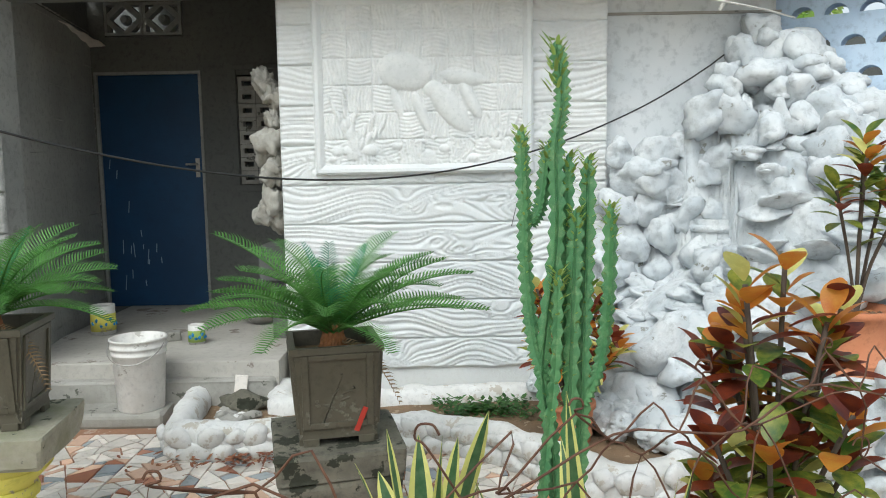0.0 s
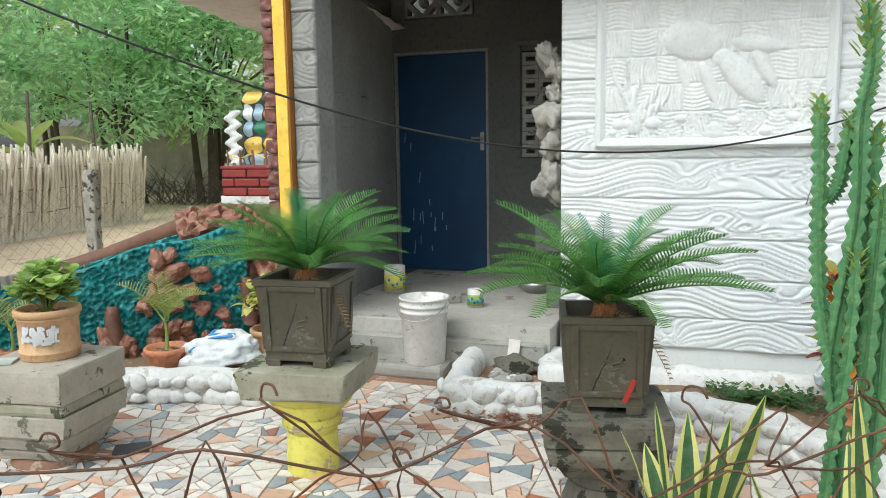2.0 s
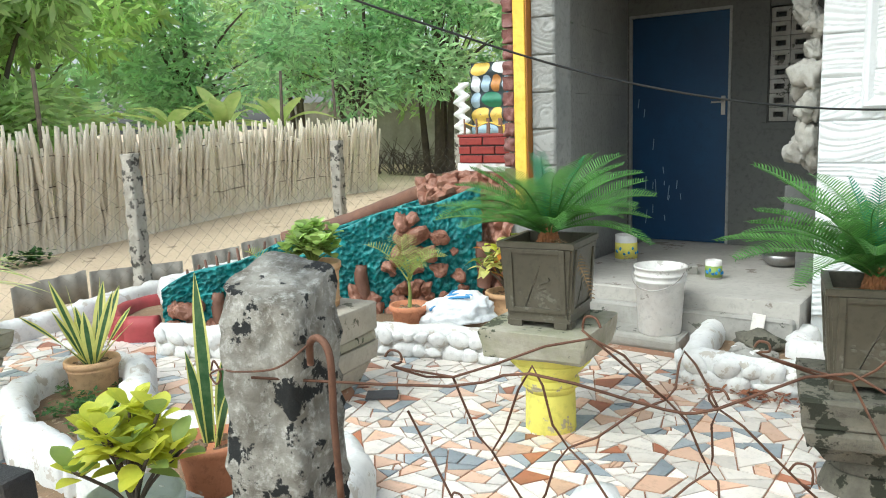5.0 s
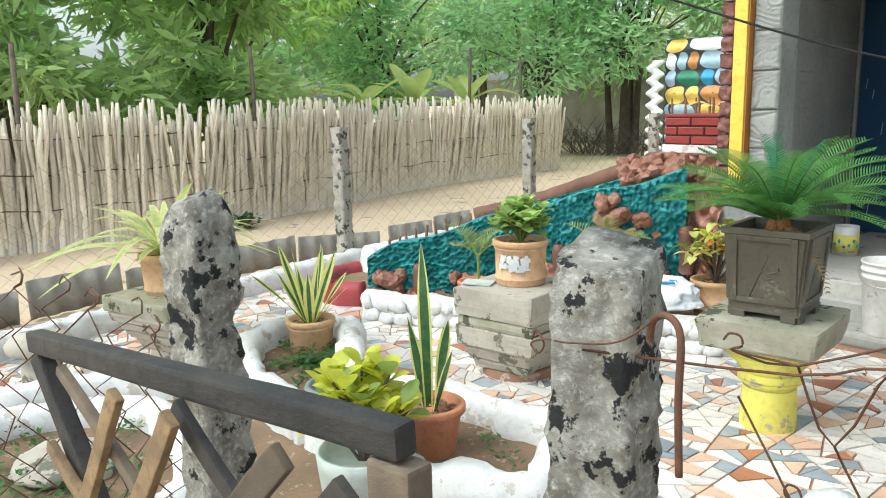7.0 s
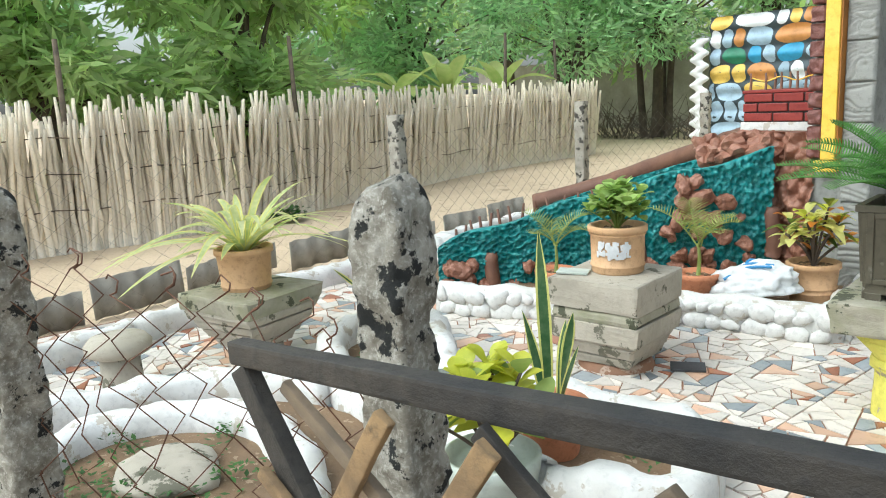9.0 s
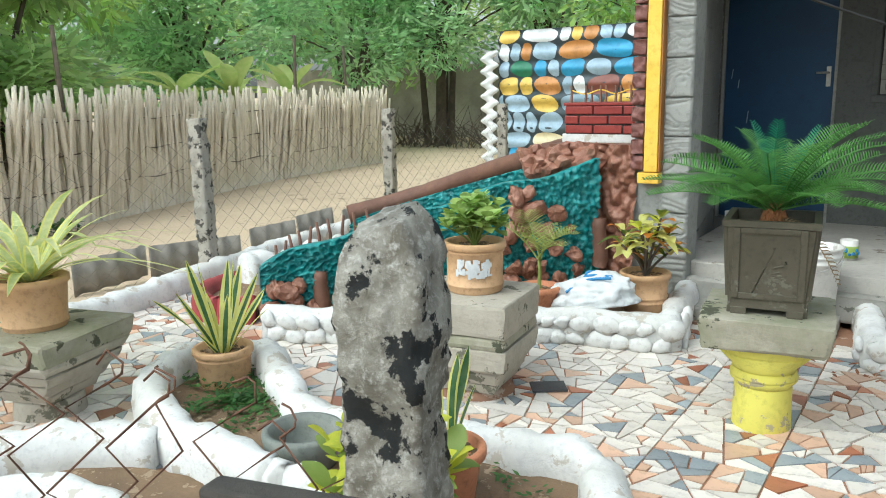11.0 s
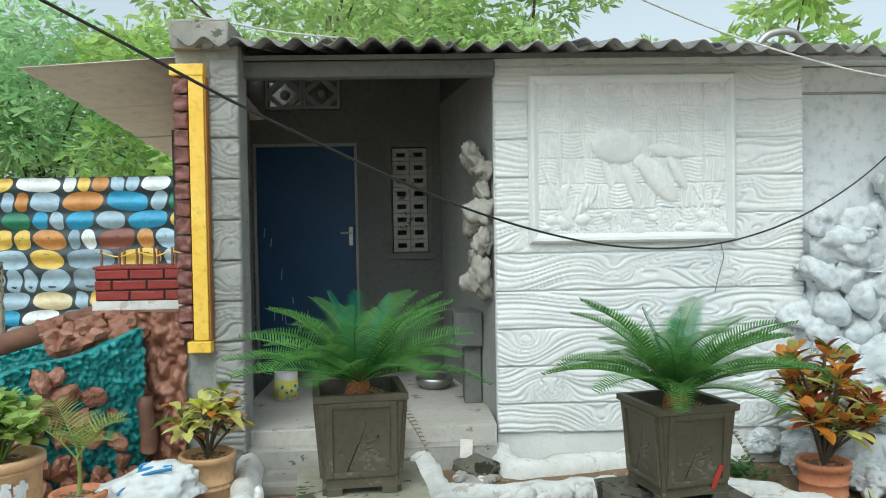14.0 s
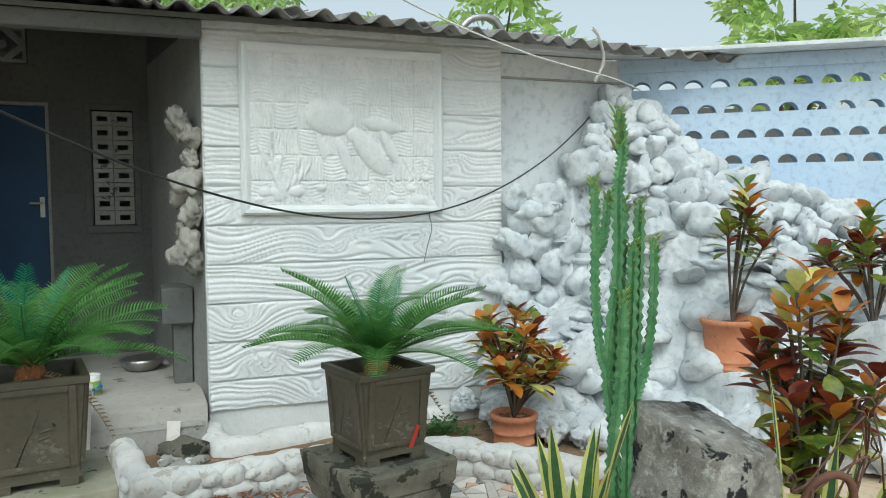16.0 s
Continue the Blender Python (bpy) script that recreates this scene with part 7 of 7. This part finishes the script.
cable("white_line", [(1.45, 5.82, 2.66), (1.52, 5.86, 2.62), (1.62, 5.95, 2.48), (1.58, 6.0, 2.34)], 0.012, M_ROPE, "short white hose hanging at the eaves")
cable("white_line", [(-2.9, 6.0, 2.86), (-2.4, 6.2, 2.80), (-1.9, 6.5, 2.82)], 0.006, M_ROPE, "pale cord over the corner of the roof")
bm = bmesh.new()
tube(bm, smooth_line([(0, 0, 0), (0.08, 0, 0.07), (0.22, 0, 0.08), (0.3, 0, 0.0)], 5), 0.025, 8)
single("hose_coil", bm, M_STEEL, "bent grey hose lying on the roof edge", "hose", pose(0.62, 6.1, 2.66), smooth=True)
crackm = material("hairline_crack", (0.25, 0.25, 0.25), None, 0.9)
bm = bmesh.new()
tube(bm, smooth_line([(0.44, WALL_Y - 0.026, 1.43), (0.46, WALL_Y - 0.026, 1.33), (0.43, WALL_Y - 0.026, 1.22), (0.40, WALL_Y - 0.026, 1.10)], 4), 0.003, 5)
single("hanging_wire", bm, crackm, "thin wire end hanging down the white wall", "wire", smooth=True)

# ---- porch and yard clutter ----
bucket = thing("bucket", "scuffed white plastic pail with a wire handle", "bucket", (-1.83, 5.90, 0.09))
part("body", lathe([(0, 0), (0.125, 0), (0.13, 0.01), (0.15, 0.33), (0.158, 0.335), (0.158, 0.345), (0.152, 0.35), (0.153, 0.37), (0.161, 0.373), (0.161, 0.383), (0.154, 0.388), (0.156, 0.415), (0.163, 0.418), (0.163, 0.428), (0.150, 0.428), (0.125, 0.02), (0, 0.015)], 32), M_BUCKET, bucket, smooth=True)
bm = bmesh.new()
tube(bm, [(0.162 * math.cos(a), -0.03 - 0.162 * abs(math.sin(a)) * 0.95, 0.40 - 0.1 * abs(math.sin(a))) for a in np.linspace(0, math.pi, 16)], 0.003, 6)
part("handle", bm, M_STEEL, bucket, smooth=True)


def paint_can(at, r, h, label, colour):
    e = thing("paint_can", label, "paint can", at)
    part("body", lathe([(0, 0), (r, 0), (r, h), (r * 0.92, h), (r * 0.9, h - 0.012), (0, h - 0.012)], 24), M_BUCKET, e, smooth=True)
    part("wrapper", lathe([(r + 0.001, h * 0.12), (r + 0.002, h * 0.12), (r + 0.002, h * 0.72), (r + 0.001, h * 0.72)], 24), colour, e, smooth=True)
    bm = bmesh.new()
    for i in range(7):
        a = math.radians(-120 + i * 22)
        rock(bm, (r * math.cos(a), r * math.sin(a), h * (0.4 + 0.12 * math.sin(i * 2))), (0.012, 0.012, 0.016), i, 1, 0.4)
    part("print", bm, M_BAG_BLUE, e)
    return e


paint_can((-2.52, 7.0, 0.31), 0.085, 0.21, "open paint pail with a yellow printed wrapper", M_YELLOW_COL)
paint_can((-1.72, 6.62, 0.31), 0.055, 0.13, "small open paint tin with a green wrapper", M_HERB)
bowl = thing("metal_bowl", "dull metal bowl on the porch floor", "bowl", (-1.42, 7.3, 0.31))
part("body", lathe([(0, 0), (0.09, 0), (0.14, 0.05), (0.155, 0.09), (0.145, 0.09), (0.08, 0.012), (0, 0.012)], 26), M_STEEL, bowl, smooth=True)
single("loose_block", box((0.14, 0.10, 0.06), bevel=0.008, jitter=0.003), M_CURB, "loose grey block on the porch", "block", pose(-1.94, 6.72, 0.34, 0, 0, 25))
single("tile_strip", box((0.075, 0.012, 0.17), bevel=0.003), M_TILE_WHITE, "white tile strip leaning on the step", "tile", pose(-1.26, 5.97, 0.17, -14, 4, 0))
rs = random.Random(14)
for i in range(12):
    bm = bmesh.new()
    r = rs.uniform(0.03, 0.06)
    rock(bm, (0, 0, 0), (r * 1.2, r, r * 0.7), i * 2.9, 2, 0.35)
    single("rubble", bm, M_CURB if i % 3 else M_BORDER, "lump of rubble in the planter pit", "rubble", pose(-1.25 + rs.uniform(-0.13, 0.15), 5.68 + rs.uniform(-0.1, 0.1), 0.09, 0, 0, rs.uniform(0, 360)), group="rubble in the pit")
bm = bmesh.new()
rock(bm, (0, 0, 0), (0.13, 0.09, 0.08), 5.5, 3, 0.4, 0.5)
single("dark_stone", bm, M_SLAB_DARK, "black pitted lump of stone in the pit", "stone", pose(-1.22, 5.82, 0.12), smooth=True)
# sack
bm = bmesh.new()
bmesh.ops.create_icosphere(bm, subdivisions=5, radius=1)
for v in bm.verts:
    d = v.co.normalized()
    k = 1 + 0.28 * noise.noise(d * 1.6 + Vector((3, 0, 0))) + 0.12 * noise.noise(d * 4.5) + 0.07 * abs(noise.noise(d * 9))
    v.co = Vector((d.x * 0.27 * k, d.y * 0.15 * k, max(-0.05, d.z * 0.13 * k)))
sack = single("sack", bm, M_PLASTIC_BAG, "crumpled white plastic sack with blue print", "sack", pose(-2.92, 5.22, 0.23, 0, -8, 12), smooth=True)
for i in range(3):
    bm = bmesh.new()
    tube(bm, smooth_line([(-0.12 + 0.05 * i, -0.13 + 0.05 * i, 0.06 + 0.02 * i), (0.0, -0.09 + 0.05 * i, 0.115 + 0.015 * i), (0.14, -0.06 + 0.04 * i, 0.11)], 5), 0.009, 5)
    part("print", bm, M_BAG_BLUE, sack)
# dry leaves on the tiles
bm = bmesh.new()
rs = random.Random(4)
for i in range(130):
    a = rs.uniform(0, 6.28)
    c = (-1.05 + rs.gauss(0, 0.22), 5.18 + rs.gauss(0, 0.07), 0.03 + rs.uniform(0, 0.02))
    blade(bm, c, (math.cos(a), math.sin(a), rs.uniform(-0.1, 0.4)), rs.uniform(0.03, 0.07), 0.012, 0.1, (0, 0), 0.6, 3)
tagged(part("dry_leaves", bm, [material("dry_leaf", (0.20, 0.07, 0.035), (0.30, 0.13, 0.06), 0.8)]), "small heap of dry red-brown leaves", "leaves", kind="stuff")
single("drain_cover", box((0.17, 0.12, 0.012), bevel=0.003), material("dark_drain", (0.06, 0.06, 0.065), None, 0.6), "dark metal drain cover in the tiles", "drain", pose(-2.73, 4.25, 0.024, 0, 0, 35))


# ---- broken-tile floor ----
def inside(x, y, poly):
    c = False
    for (x1, y1), (x2, y2) in zip(poly, poly[1:] + poly[:1]):
        if (y1 > y) != (y2 > y) and x < (x2 - x1) * (y - y1) / (y2 - y1) + x1:
            c = not c
    return c


def cut(poly, p, d):
    """A convex outline cut by a line in two."""
    n = Vector((-d.y, d.x))
    a, b = [], []
    m = len(poly)
    for i in range(m):
        u, v = poly[i], poly[(i + 1) % m]
        su, sv = n.dot(u - p), n.dot(v - p)
        (a if su >= 0 else b).append(u)
        if su * sv < 0:
            q = u + (v - u) * (su / (su - sv))
            a.append(q)
            b.append(q)
    return [q for q in (a, b) if len(q) >= 3]


def area(poly):
    return abs(sum(a.x * b.y - b.x * a.y for a, b in zip(poly, poly[1:] + poly[:1]))) / 2


tile_floor = single("floor_tiles", span((-6.1, 1.2, -0.03), (1.0, 6.05, 0.008)), M_GROUT, "yard floor of broken tiles in reddish grout", "floor", kind="structure")
rs = random.Random(2)
todo, done = [], []
for i in range(16):
    for j in range(11):
        x, y = -6.05 + i * 0.44, 1.25 + j * 0.44
        todo.append([Vector((x, y)), Vector((x + 0.44, y)), Vector((x + 0.44, y + 0.44)), Vector((x, y + 0.44))])
rot = Matrix.Rotation(0.45, 2)
while todo:
    q = todo.pop()
    if area(q) > rs.choice([0.004, 0.007, 0.012, 0.02]):
        c = sum(q, Vector((0, 0))) / len(q)
        ends = max(((a - b) for a in q for b in q), key=lambda w: w.length)
        d = Vector((-ends.y, ends.x)).normalized()
        d = Matrix.Rotation(rs.gauss(0, 0.42), 2) @ d
        pcs = cut(q, c + Vector((rs.uniform(-0.03, 0.03), rs.uniform(-0.03, 0.03))), d)
        if len(pcs) == 2 and min(area(w) for w in pcs) > 0.0009:
            todo += pcs
            continue
    done.append(q)
planters = [pts for nm, pts, z in SOILS if nm != "soil_red"]
kept = []
for q in done:
    c = sum(q, Vector((0, 0))) / len(q)
    if not any(inside(c.x, c.y, w) for w in planters) and c.y < 5.62:
        kept.append((c, q))
kept.sort(key=lambda w: (w[0].x + 1.9) ** 2 + (w[0].y - 4.2) ** 2)
TILES = [M_TILE_WHITE, M_TILE_PEACH, M_TILE_GREY, M_TILE_RED]
rest = bmesh.new()
for i, (c, q) in enumerate(kept):
    bm = bmesh.new() if i < 300 else rest
    mi = rs.choices(range(4), (64, 16, 14, 6))[0]
    gap = 0.007
    pts = [c + (v - c) * (1 - gap / max(0.02, (v - c).length)) for v in q]
    h = 0.013 + rs.uniform(0, 0.004)
    o = Vector((c.x, c.y, 0)) if i < 300 else Vector((0, 0, 0))
    top = [bm.verts.new(Vector((v.x, v.y, h)) - o) for v in pts]
    low = [bm.verts.new(Vector((c.x + (v.x - c.x) * 1.02, c.y + (v.y - c.y) * 1.02, 0.0)) - o) for v in pts]
    fs = [bm.faces.new(top)]
    fs += [bm.faces.new((low[k], low[(k + 1) % len(top)], top[(k + 1) % len(top)], top[k])) for k in range(len(top))]
    for f in fs:
        f.material_index = mi if i >= 300 else 0
    if i < 300:
        bmesh.ops.recalc_face_normals(bm, faces=bm.faces[:])
        ob = part("tile", bm, TILES[mi], tile_floor)
        ob.location = o
bmesh.ops.recalc_face_normals(rest, faces=rest.faces[:])
part("far_tiles", rest, [material(m.name + "_laid", a, b, 0.3, 30, 2, 0.8, 0.03, random_by="island", random_amount=0.2) for m, a, b in (
    (M_TILE_WHITE, (0.74, 0.70, 0.65), (0.66, 0.60, 0.54)), (M_TILE_PEACH, (0.68, 0.44, 0.31), (0.60, 0.40, 0.29)), (M_TILE_GREY, (0.26, 0.30, 0.33), (0.34, 0.37, 0.39)), (M_TILE_RED, (0.40, 0.15, 0.08), (0.33, 0.14, 0.08)))], tile_floor, kind="stuff")
